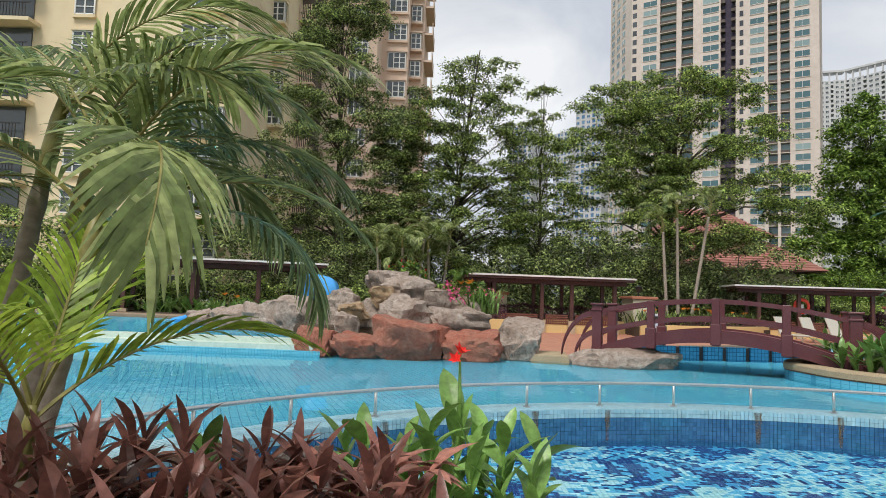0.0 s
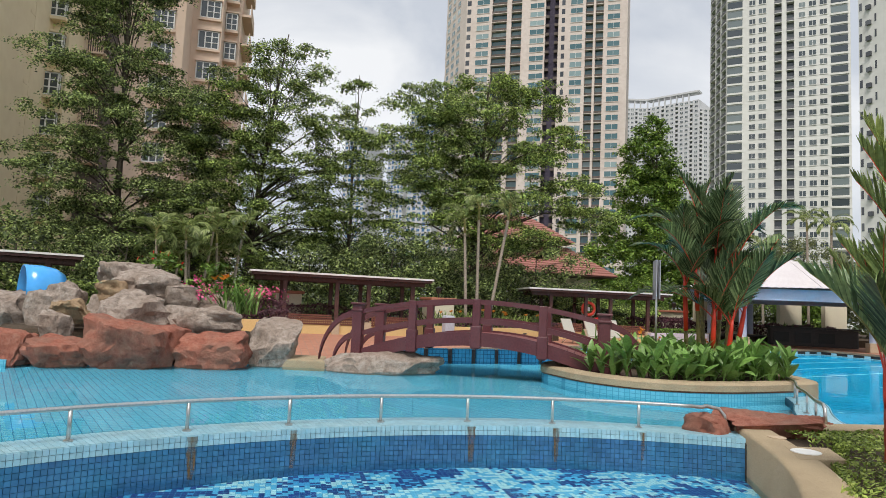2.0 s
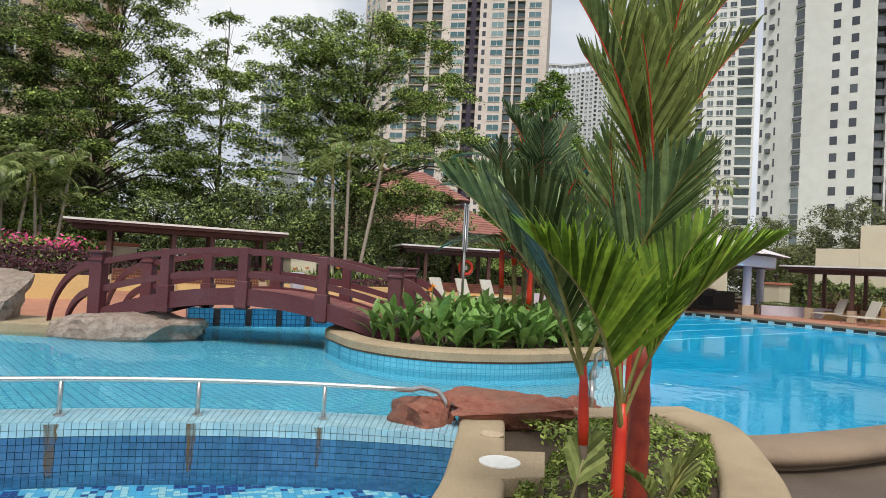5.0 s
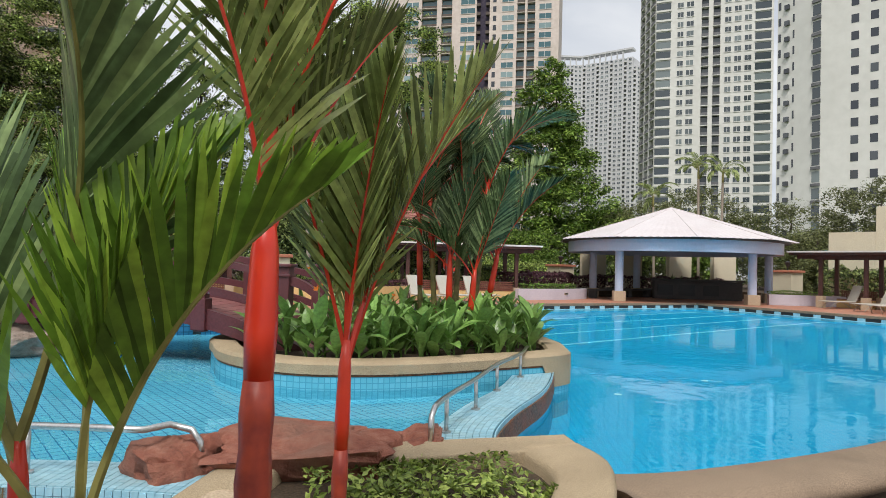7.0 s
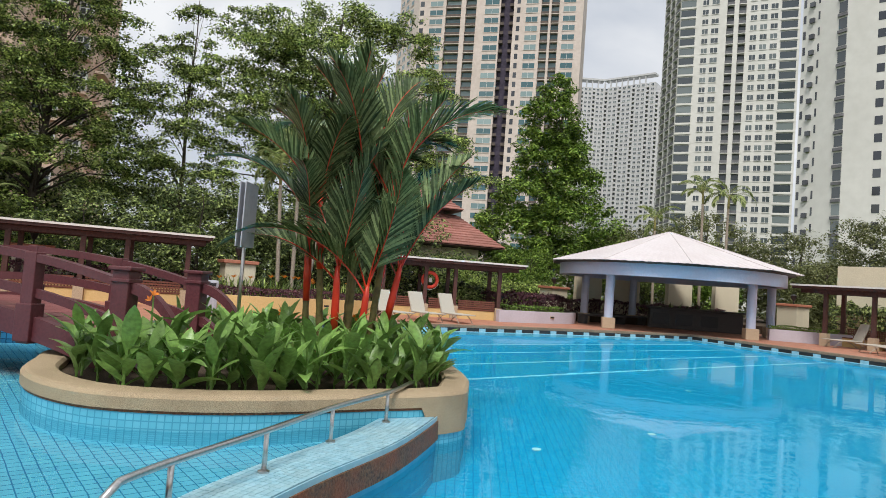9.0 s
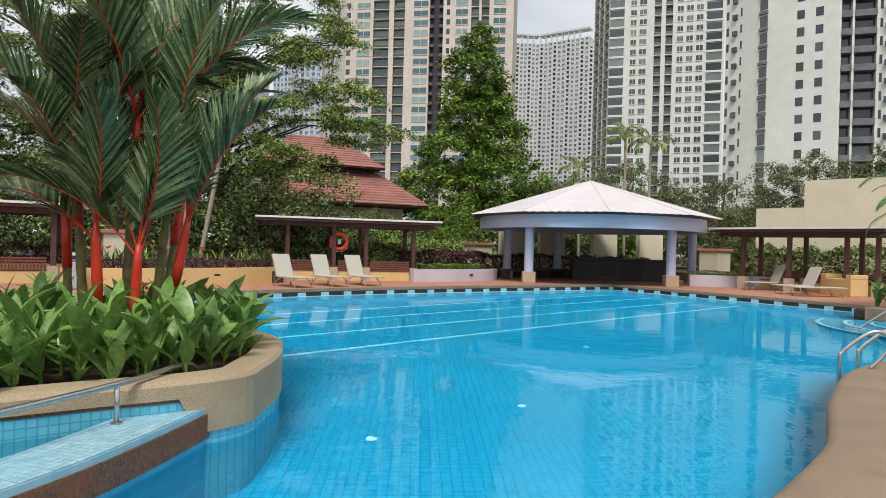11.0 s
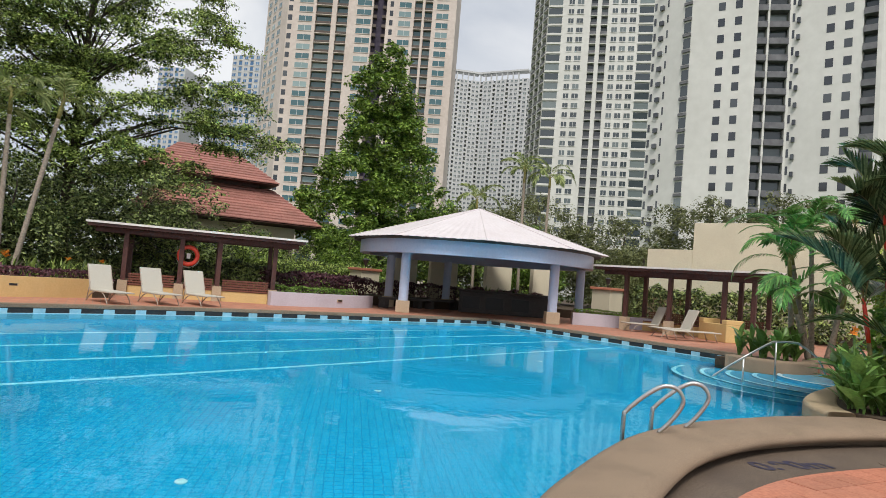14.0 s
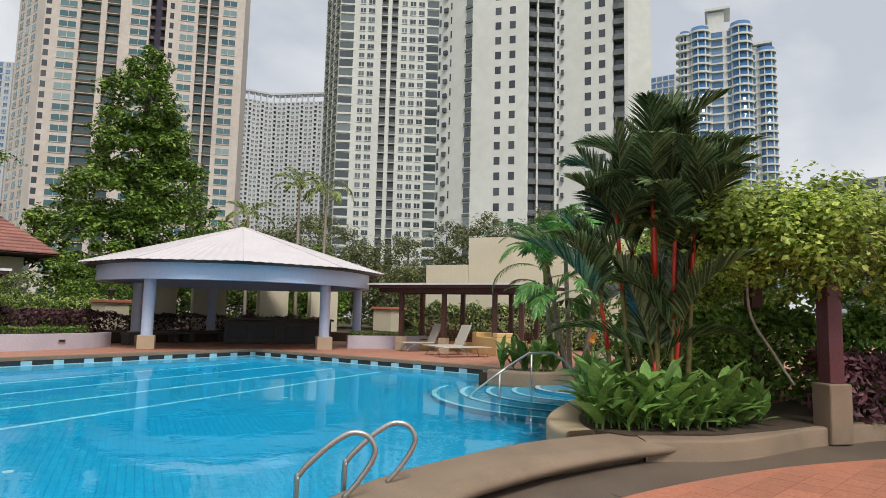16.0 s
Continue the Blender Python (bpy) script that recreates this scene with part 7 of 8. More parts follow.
rnd = random.Random(9)
for i in range(36):
    r, c = i // 9, i % 9
    x, y = -3.5 + c * 0.29 + rnd.uniform(-0.1, 0.1) + 0.14 * (r % 2), 1.85 + r * 0.29 + 0.05 * c + rnd.uniform(-0.08, 0.08)
    if x < -1.15:
        cordyline(x, y, -0.42 - 0.25 * max(0, x + 1.9) + 0.07 * max(0, (-1.8 - x)), 200 + i)
BIGC = [blade(0.3, 0.105, 0.25, n=7), blade(0.35, 0.115, 0.5, n=7), blade(0.25, 0.085, 0.1, n=7), blade(0.3, 0.1, 0.9, 0.4, n=7)]
for me in BIGC:
    me.polygons.foreach_set("use_smooth", [True] * len(me.polygons))
for i, (x, y, s_, bl) in enumerate(((-1.28, 3.52, 1.1, ""), (-1.08, 3.35, 1.0, ""), (-0.92, 3.55, 1.05, ""), (-0.78, 3.32, 0.9, ""), (-0.72, 3.62, 0.95, ""), (-1.15, 3.75, 1.1, "flower_red"), (-1.62, 3.4, 1.05, ""), (-2.3, 3.1, 1.05, ""), (-0.95, 3.15, 0.8, ""), (-1.42, 3.62, 1.0, ""), (-1.0, 3.78, 1.0, ""), (-1.2, 3.2, 0.85, ""), (-1.75, 3.65, 0.9, ""))):
    canna("broad-leaved green canna in the shrub bed", x, y, -0.3, 300 + i, h=0.72, scale=s_ * 0.95, leaves=12, bloom=bl, meshes=BIGC, group="cannas by the walkway", steep=(35, 80))

# ---- palms ----
def frond_mesh(L, e0, e1, ll, n, width, vee, droop, seed, blunt=False, start=0.16):
    """A feather frond in the xz plane: returns the leaflets and the rachis as two meshes."""
    rnd = random.Random(seed)
    N = 16
    P, Tn = [Vector((0, 0, 0))], []
    for i in range(N):
        e = radians(e0 + (e1 - e0) * ((i + 0.5) / N) ** 1.25)
        t = Vector((math.cos(e), 0, math.sin(e)))
        Tn.append(t)
        P.append(P[-1] + t * (L / N))
    Tn.append(Tn[-1])
    v, f = [], []
    for k in range(n):
        q = start + (1 - start) * (k + 0.5) / n
        i = min(N - 1, int(q * N))
        p = P[i].lerp(P[i + 1], q * N - i)
        t = Tn[i]
        up = Vector((0, 1, 0)).cross(t) * -1
        prof = (0.55 + 0.45 * math.sin(math.pi * min(1, q * 1.1))) * (1.0 if q < 0.8 else 1 - 1.6 * (q - 0.8))
        for sgn in (-1, 1):
            fw = radians(38 + 34 * q + rnd.uniform(-5, 5))
            side = Vector((0, sgn, 0))
            d = (side * math.cos(fw) * math.cos(vee) + t * math.sin(fw) + up * math.sin(vee) * math.cos(fw)).normalized()
            l_ = ll * prof * rnd.uniform(0.9, 1.08)
            wv = (t - d * t.dot(d)).normalized()
            b0 = len(v)
            for j, (s_, w_) in enumerate(((0, 0.45), (0.35, 1.0), (0.7, 0.85), (1.0, 0.75 if blunt else 0.06))):
                c = p + d * (l_ * s_) + Vector((0, 0, -droop * l_ * s_ * s_))
                v += [c - wv * width * 0.5 * w_, c + wv * width * 0.5 * w_]
            for j in range(3):
                a = b0 + j * 2
                f.append((a, a + 1, a + 3, a + 2))
    rv, rf = [], []
    sweep(rv, rf, P, [0.012 * (1 - 0.8 * i / N) for i in range(N + 1)], 4)
    return raw("frond", v, f), raw("rachis", rv, rf)


def palm(name, label, base, stems, fronds, leaf, rachis, trunk, shaft, shaft_r, seed, nf=6, trunk_r=0.035, spread=1.0):
    """stems: (dx, dy, trunk height, shaft length, tilt degrees, tilt azimuth, fronds)."""
    rnd = random.Random(seed)
    ob = empty(name, label, "palm", pose(*base))
    for dx, dy, th, sl, tilt, az, k, *thick in stems:
        shaft_w = thick[0] if thick else shaft_r
        d = Vector((math.sin(radians(tilt)) * math.cos(radians(az)), math.sin(radians(tilt)) * math.sin(radians(az)), math.cos(radians(tilt))))
        b = Vector((dx, dy, 0))
        if th > 0.05:
            v, f = [], []
            m = max(5, int(th / 0.09))
            sweep(v, f, [b + d * (th * i / m) for i in range(m + 1)], [min(trunk_r, shaft_w * 1.05) * (1.12 if i % 2 else 0.98) * (1.3 - 0.3 * i / m) for i in range(m + 1)], 8)
            mesh_part("trunk", raw("trunk", v, f), M[trunk], ob, smooth=True)
        t0 = b + d * th
        t1 = t0 + d * sl
        if sl > 0:
            tube("crownshaft", [t0, t0.lerp(t1, 0.3), t0.lerp(t1, 0.75), t1], [shaft_w, shaft_w * 1.15, shaft_w * 0.95, shaft_w * 0.55], M[shaft], ob, sides=8)
        a0 = rnd.uniform(0, 6.28)
        azs = k if isinstance(k, tuple) else ()
        k = len(azs) or k
        for j in range(k):
            lm, rm = fronds[rnd.randrange(len(fronds))]
            q = j / max(1, k - 1)
            m = Matrix.Translation(t1 - d * (sl * 0.25 * (1 - q))) @ Matrix.Rotation(radians(azs[j]) if azs else a0 + j * 2.4 + rnd.uniform(-0.3, 0.3), 4, "Z") @ Matrix.Rotation(radians(26 * spread * (1 - q) - 8 + rnd.uniform(-5, 5)), 4, "Y") @ Matrix.Rotation(rnd.uniform(-0.35, 0.35), 4, "X") @ Matrix.Scale(rnd.uniform(0.82, 1.1), 4)
            fr_ = new("frond", lm)
            fr_.parent = ob
            fr_.matrix_basis = m
            rc = new("rachis", rm)
            rc.parent = fr_
    return ob


def frond_set(leaf, rachis, *specs, start=0.16):
    out = []
    for i, s in enumerate(specs):
        a, b = frond_mesh(*s, seed=40 + i, start=start)
        a.materials.append(M[leaf])
        b.materials.append(M[rachis])
        out.append((a, b))
    return out


WAX = frond_set("leaf_palm", "palm_cane", (1.55, 86, 48, 0.5, 58, 0.024, 0.75, 0.07), (1.7, 84, 32, 0.55, 60, 0.024, 0.6, 0.14), (1.4, 87, 60, 0.46, 56, 0.024, 0.85, 0.05), (1.65, 78, 2, 0.56, 58, 0.023, 0.4, 0.28))
M["leaf_palm_mid"] = leafy("fresh_palm_leaf", (0.2, 0.25, 0.07), (0.44, 0.5, 0.17), rough=0.35, trans=0.55, obj=0.25)
WAXB = frond_set("leaf_palm_mid", "lipstick", (1.4, 87, 58, 0.48, 46, 0.023, 0.85, 0.05), (1.5, 85, 48, 0.5, 48, 0.023, 0.7, 0.07), (1.2, 88, 66, 0.42, 42, 0.023, 0.9, 0.03))
WAXY = frond_set("leaf_palm_bright", "palm_cane", (1.15, 86, 52, 0.46, 46, 0.024, 0.8, 0.06), (1.0, 84, 40, 0.42, 44, 0.024, 0.7, 0.08), (1.25, 87, 60, 0.44, 46, 0.024, 0.85, 0.04), start=0.3)
WAXA = frond_set("leaf_palm", "palm_cane", (1.05, 86, 52, 0.42, 40, 0.022, 0.8, 0.06), (0.95, 84, 40, 0.4, 38, 0.022, 0.7, 0.08), start=0.25)
WAXS = [frond_mesh(0.42, 76, 30, 0.17, 9, 0.03, 0.4, 0.05, seed=61, blunt=True, start=0.4)]
WAXS[0][0].materials.append(M["leaf_palm_mid"])
WAXS[0][1].materials.append(M["palm_cane"])
ARECA = frond_set("leaf_areca", "palm_cane", (2.0, 66, -28, 0.55, 40, 0.028, 0.30, 0.45), (1.8, 74, -12, 0.5, 38, 0.027, 0.40, 0.4), (2.2, 60, -45, 0.55, 42, 0.028, 0.25, 0.5))
M["leaf_areca_young"] = leafy("young_areca_leaf", (0.28, 0.4, 0.05), (0.45, 0.58, 0.08), rough=0.4, trans=0.45)
ARECS = frond_set("leaf_areca", "palm_cane", (1.55, 66, -28, 0.5, 40, 0.026, 0.30, 0.45), (1.4, 74, -12, 0.46, 38, 0.025, 0.40, 0.4), (1.65, 62, -40, 0.5, 42, 0.026, 0.25, 0.5))
ARECY = frond_set("leaf_areca_young", "palm_cane", (1.3, 72, 0, 0.42, 30, 0.028, 0.35, 0.35), (1.15, 78, 20, 0.38, 28, 0.027, 0.45, 0.3))
palm("young_areca_palm", "young yellow-green areca palm beside the shrub bed", (-3.0, 2.7, -0.35), [(0, 0, 0.7, 0.3, 6, 0, (10, -60, 70, 180, 120))], ARECY, "leaf_areca_young", "palm_cane", "bark_pale", "palm_cane", 0.03, 98, trunk_r=0.035, spread=1.2)
FARP = frond_set("leaf_areca", "palm_cane", (1.7, 70, -35, 0.5, 20, 0.055, 0.3, 0.4), (1.5, 78, -15, 0.48, 18, 0.055, 0.4, 0.35), (1.8, 60, -55, 0.5, 20, 0.055, 0.25, 0.5))

palm("sealing_wax_palm", "thick red-stemmed sealing wax palm in the curbed planter", (5.62, 5.53, -0.17), [(0, 0, 0.97, 0.5, 2, 60, (20, 200, 130, 330, 70), 0.042), (0.0, 0.0, 1.32, 0.5, 2, 60, (45, 265, 150, 340, 90, 210), 0.026)], WAXB, "leaf_palm_mid", "lipstick", "palm_red", "lipstick", 0.04, 71, trunk_r=0.044, spread=1.0)
palm("sealing_wax_palm", "slender red-stemmed sealing wax palm beside the thick one", (5.97, 6.1, -0.17), [(0.0, 0.0, 0.6, 0.42, 1, 0, (15, 120, 250, 60, 330), 0.026), (0.03, 0.13, 0.55, 0.4, 3, 60, (100, 30, 200), 0.022)], WAXB, "leaf_palm_mid", "lipstick", "palm_red", "lipstick", 0.026, 76, trunk_r=0.03, spread=0.9)
palm("sealing_wax_palm", "brown-stemmed sealing wax palm in the curbed planter", (5.14, 5.27, -0.17), [(0, 0, 0.55, 0.35, 2, 150, (160, 215, 110, 250), 0.022)], WAXA, "leaf_palm", "lipstick", "palm_trunk", "lipstick", 0.024, 78, trunk_r=0.027, spread=1.0)
palm("young_sealing_wax_palm", "low yellow-green sealing wax palm in the planter", (5.22, 5.17, -0.17), [(0, 0, 0.25, 0.5, 3, 20, (190, 330, 130, 20), 0.026)], WAXY, "leaf_palm_bright", "lipstick", "palm_red", "lipstick", 0.026, 77, trunk_r=0.03, spread=1.0)
palm("young_palm_shoot", "short green palm shoot at the palm's foot", (5.3, 5.2, -0.17), [(0.2, 0.05, 0, 0.2, 12, -40, 3), (-0.25, 0.05, 0, 0.22, 10, 200, 2)], WAXS, "leaf_palm_bright", "palm_cane", "palm_cane", "palm_cane", 0.01, 72)
M["leaf_palm_dark"] = leafy("dark_palm_leaf", (0.09, 0.14, 0.06), (0.26, 0.34, 0.15), dark=0.4, rough=0.26, trans=0.3, obj=0.4)
WAXD = frond_set("leaf_palm_dark", "palm_stem", (1.5, 86, 50, 0.56, 66, 0.03, 0.75, 0.07), (1.65, 83, 30, 0.6, 68, 0.03, 0.6, 0.14), (1.4, 87, 62, 0.52, 64, 0.03, 0.85, 0.05), (1.5, 76, 0, 0.6, 64, 0.03, 0.4, 0.26))
WAXI = frond_set("leaf_palm_dark", "lipstick", (1.5, 86, 48, 0.5, 60, 0.027, 0.75, 0.07), (1.65, 83, 28, 0.54, 62, 0.027, 0.6, 0.14), (1.35, 87, 60, 0.46, 58, 0.027, 0.85, 0.05), (1.6, 77, 0, 0.55, 60, 0.026, 0.4, 0.28))
palm("sealing_wax_palm", "dense dark sealing wax palm clump on the island", (8.68, 12.5, 0.02), [(0.05, 0, 1.55, 0.85, 2, 0, 6), (-0.42, 0.1, 0.85, 1.1, 2, 170, 6), (0.3, -0.05, 1.45, 0.95, 5, -10, 6), (0.1, 0.3, 1.9, 0.8, 4, 80, 6), (-0.12, -0.25, 0.55, 0.75, 6, 250, 6), (0.35, 0.25, 1.1, 0.7, 9, 35, 6), (-0.25, -0.08, 1.25, 0.9, 4, 190, 6), (0.15, -0.3, 0.4, 0.7, 7, 290, 6), (0.4, -0.15, 0.7, 0.7, 10, -25, 6)], WAXI, "leaf_palm_dark", "lipstick", "palm_stem", "lipstick", 0.042, 73, trunk_r=0.036, spread=1.2)
palm("sealing_wax_palm", "tall sealing wax palm with bright red shafts", (22.9, 11.4, -0.2), [(0.05, -0.1, 1.85, 1.35, 1, 90, 8, 0.04), (-0.11, 0.22, 1.75, 1.1, 4, 117, 8), (0.12, -0.24, 1.35, 1.5, 2, -60, 8), (0.21, -0.42, 1.8, 0.95, 3, -63, 8), (0.03, -0.06, 0.1, 0.65, 2, 200, 5), (-0.2, 0.4, 0.9, 0.7, 8, 117, 7), (0.25, 0.1, 2.1, 0.9, 2, 0, 9), (0.1, -0.25, 0.6, 0.6, 6, 300, 6), (0.4, -0.2, 1.5, 0.7, 4, -40, 8), (0.35, 0.3, 1.8, 0.6, 4, 80, 8)], WAXD, "leaf_palm_dark", "lipstick", "palm_stem", "lipstick", 0.032, 74, trunk_r=0.03, spread=1.1)
palm("areca_palm", "feathery areca palm leaning over the shrub bed", (-3.15, 2.85, -0.35), [(0.05, 0.0, 1.35, 0.5, 9, 25, (15, 60, -60, 170, 38, -15, 110)), (-0.2, 0.25, 1.75, 0.5, 9, 30, (10, 55, -30, 100, 200, 32, -8, 75, 140)), (-0.4, -0.2, 1.2, 0.4, 8, 200, (200, 100, 60, 20)), (-0.45, 0.35, 2.0, 0.5, 8, 30, (-20, 30, 70, 110, 0))], ARECS, "leaf_areca", "palm_cane", "bark_pale", "palm_cane", 0.04, 75, trunk_r=0.05, spread=1.55)
for i, (x, y, h, az, tl, z) in enumerate(((8.85, 30.7, 4.4, 180, 3, 0.2), (9.4, 30.8, 5.1, 180, 1, 0.2), (9.85, 30.5, 5.2, -5, 9, 0.2), (32.1, 34.9, 6.6, 90, 1, 0.2), (33.1, 34.2, 6.4, 40, 3, 0.2), (30.4, 36.8, 5.0, 90, 2, 0.2))):
    palm("slim_palm", "slim pale-trunked garden palm with drooping fronds", (x, y, z), [(0, 0, h, 0.7, tl, az, 9)], FARP, "leaf_areca", "palm_cane", "bark_pale", "palm_cane", 0.06, 80 + i, trunk_r=0.075, spread=1.9)
for i, (x, y, k) in enumerate(((-3.4, 30.8, 4), (-2.2, 31.2, 4), (-15.5, 24.6, 3), (-4.6, 31.0, 3))):
    palm("areca_palm", "clump of pale feathery areca palms", (x, y, 0.2), [(0.3 * math.cos(j * 2.1), 0.3 * math.sin(j * 2.1), 2.2 + 0.5 * j, 0.4, 6, j * 120, 7) for j in range(k)], FARP, "leaf_areca", "palm_cane", "bark_pale", "palm_cane", 0.05, 90 + i, trunk_r=0.05, spread=1.6)
M["leaf_areca_green"] = leafy("green_areca_leaf", (0.09, 0.27, 0.06), (0.2, 0.44, 0.11), rough=0.4)
FARG = frond_set("leaf_areca_green", "palm_cane", (1.7, 72, -30, 0.5, 26, 0.05, 0.3, 0.4), (1.5, 80, -5, 0.48, 24, 0.05, 0.4, 0.35), (1.8, 62, -50, 0.5, 26, 0.05, 0.25, 0.5))
palm("areca_palm", "green areca palm clump beside the pool steps", (28.3, 16.4, -0.1), [(0, 0, 2.4, 0.5, 12, 150, 9), (0.3, 0.1, 2.9, 0.5, 5, 60, 9), (-0.2, 0.3, 2.1, 0.5, 16, 200, 9), (0.4, -0.3, 3.0, 0.5, 8, -30, 9), (-0.3, -0.2, 1.2, 0.4, 22, 170, 8), (0.1, -0.4, 1.4, 0.4, 18, 250, 8)], FARG, "leaf_areca_green", "palm_cane", "bark_pale", "palm_cane", 0.05, 99, trunk_r=0.06, spread=1.5)

# ---- right-hand planting bed, steps, pergola ----
BED3_W = [(20.9, 11.45), (21.15, 11.85), (21.7, 12.3), (22.6, 12.75), (23.8, 13.2), (25.0, 13.6), (26.0, 14.3)]
BED3_WI = [(21.3, 11.3), (21.55, 11.6), (22.0, 11.95), (22.8, 12.4), (23.9, 12.85), (25.2, 13.25), (26.2, 13.95)]
tagged(mesh_part("planter_curb", banded(BED3_W, BED3_WI, -1.7, -0.2, 0.05), M["rim"], smooth=True), "rounded pebble curb of the palm bed at the water", "curb", kind="structure")
BED3_L = [(21.25, 10.62), (21.5, 10.42), (21.94, 10.07), (22.38, 9.89), (22.9, 9.78), (23.45, 9.68), (24.2, 9.47), (26.5, 8.55), (30, 7.2)]
BED3_LI = [(21.5, 10.88), (21.78, 10.66), (22.12, 10.34), (22.5, 10.15), (22.98, 10.04), (23.55, 9.94), (24.3, 9.74), (26.6, 8.82), (30.1, 7.5)]
tagged(mesh_part("planter_curb", banded(BED3_L, BED3_LI, -1.2, -0.225, 0.03), M["pebble"], smooth=True), "low pebble curb of the palm bed at the walkway", "curb", kind="structure")
structure("palm_bed", prism_bm([(21.4, 10.9), (21.9, 10.6), (22.3, 10.25), (22.7, 10.05), (23.3, 9.85), (24.7, 9.5), (26.7, 8.6), (34, 6.5), (34, 16), (28.6, 17.5), (27.2, 16.6), (27.6, 15.0), (26.1, 14.0), (25.1, 13.4), (23.8, 13.0), (22.7, 12.55), (21.8, 12.1), (21.35, 11.7)], -1.0, -0.22), M["soil"], "dark soil of the palm bed", "garden bed")
tagged(mesh_part("planter_curb", banded([(25.95, 17.0), (25.95, 16.2), (26.3, 15.6), (27.2, 15.5), (28, 16.0)], [(26.3, 17.0), (26.3, 16.35), (26.55, 15.95), (27.1, 15.85), (27.9, 16.3)], -1.7, -0.1, 0.05), M["pebble"], smooth=True), "rounded pebble planter beside the steps", "curb", kind="structure")
structure("step_bed", prism_bm([(26.1, 17.4), (26.12, 16.3), (26.4, 15.75), (27.1, 15.7), (28.2, 16.2), (28.2, 17.6), (27.4, 17.6)], -1.2, -0.2), M["soil"], "soil of the planter beside the steps", "garden bed")
steps = empty("pool_steps", "curved pale blue tiled pool steps under water", "steps", kind="structure")
sc = Vector((26.4, 14.6))
for k, r in enumerate((3.3, 2.7, 2.15, 1.6, 1.1)):
    ring = [(sc.x + r * math.cos(radians(a)), sc.y + r * math.sin(radians(a))) for a in range(110, 246, 5)]
    z = (-1.1, -0.92, -0.74, -0.56, -0.36)[k]
    part("step", prism_bm(ring + [(27.4, 13.8), (27.4, 15.6)], -1.62, z - 0.002 * k), M["tile_sky"], steps)
    nose = bmesh.new()
    a = [Vector(p) for p in ring]
    ribbon(nose, a, [p + (sc - p).normalized() * 0.1 for p in a], z, z + 0.006)
    part("nosing", nose, M["tile_line"], steps, "white tiled nosing")
srail = empty("handrail", "stainless steel handrail over the pool steps", "handrail")
tube("rail", smooth_line([(23.75, 15.6, -0.55), (23.8, 15.57, -0.4), (24.22, 15.2, 0.04), (24.9, 15.1, 0.36), (25.1, 15.08, 0.4), (25.6, 15.0, 0.4), (25.75, 14.97, 0.36), (26.1, 14.8, 0.1), (26.3, 14.7, -0.3)], 5), 0.022, M["steel"], srail)
tube("post", [(24.22, 15.2, -0.9), (24.22, 15.2, 0.04)], 0.019, M["steel"], srail)
tube("post", [(25.08, 15.08, -0.7), (25.08, 15.08, 0.4)], 0.019, M["steel"], srail)

pillar = empty("pergola", "dark red pergola smothered in yellow-green vine", "pergola")
for i, (x, y) in enumerate(((24.28, 9.5), (26.4, 11.2), (26.8, 8.4), (29.4, 9.6))):
    m = Matrix.Translation((x, y, 0)) @ Matrix.Rotation(radians(-35), 4, "Z")
    b = part("pillar", box_bm(-0.17, -0.17, -0.45, 0.17, 0.17, 0.34, 0.025, m), M["pebble_dark"] if i else M["pebble"], pillar, "pebble-wash pillar base")
    part("post", box_bm(-0.11, -0.11, 0.34, 0.11, 0.11, 2.3, 0.01, m), M["bridge"], b, "dark red post")
for a, b in (((24.2, 9.75), (30.0, 13.2)), ((26.2, 8.0), (30.4, 10.4)), ((24.1, 9.6), (30, 6.2))):
    A, B_ = Vector(a), Vector(b)
    u = (B_ - A).normalized()
    bx = Boxes()
    bx.add(A, u, Vector((-u.y, u.x)), 0, (B_ - A).length, -0.06, 0.06, 2.2, 2.42)
    bx.make("beam", M["bridge"], pillar)
tube("propping_bamboo", smooth_line([(23.9, 9.85, 0.3), (23.78, 10.08, 0.75), (23.68, 10.3, 1.2), (23.67, 10.34, 1.8), (23.75, 10.3, 2.3)], 4), 0.018, M["bark_pale"], pillar, "pale bamboo prop")
vine = empty("vine", "yellow-green climbing vine hanging over the pergola", "vine")
for i, e in enumerate([(25.2, 10.4, 2.55, 2.2, 2.0, 0.42), (27.8, 9.6, 2.65, 2.4, 2.4, 0.5), (24.3, 9.8, 2.1, 1.0, 0.9, 0.5), (26.0, 8.4, 2.3, 1.8, 1.2, 0.6), (29.5, 11.5, 2.7, 2.0, 2.0, 0.5), (24.6, 11.0, 2.9, 1.0, 1.0, 0.35), (24.0, 9.9, 2.45, 0.7, 0.9, 0.4), (25.4, 9.0, 2.0, 1.0, 0.8, 0.45), (23.5, 9.5, 2.35, 0.55, 0.5, 0.32), (24.2, 9.6, 2.6, 0.8, 0.7, 0.35), (23.7, 10.3, 2.3, 0.8, 0.7, 0.6), (23.4, 10.9, 2.6, 0.6, 0.6, 0.4), (26.4, 12.6, 2.2, 1.4, 1.2, 0.8), (23.6, 9.3, 2.15, 0.5, 0.4, 0.45), (25.6, 10.2, 2.95, 1.6, 1.4, 0.3)]):
    pts, nrm = foliage(clumps([e], 24, 0, 501 + i), 52, 0.32, 520 + i, flat=0.85)
    mesh_part("leaf_mass", leaf_cloud("leaf_mass", pts, nrm, 0.09, 540 + i, ratio=0.72), M["leaf_vine"], vine)
v, f = [], []
rnd = random.Random(77)
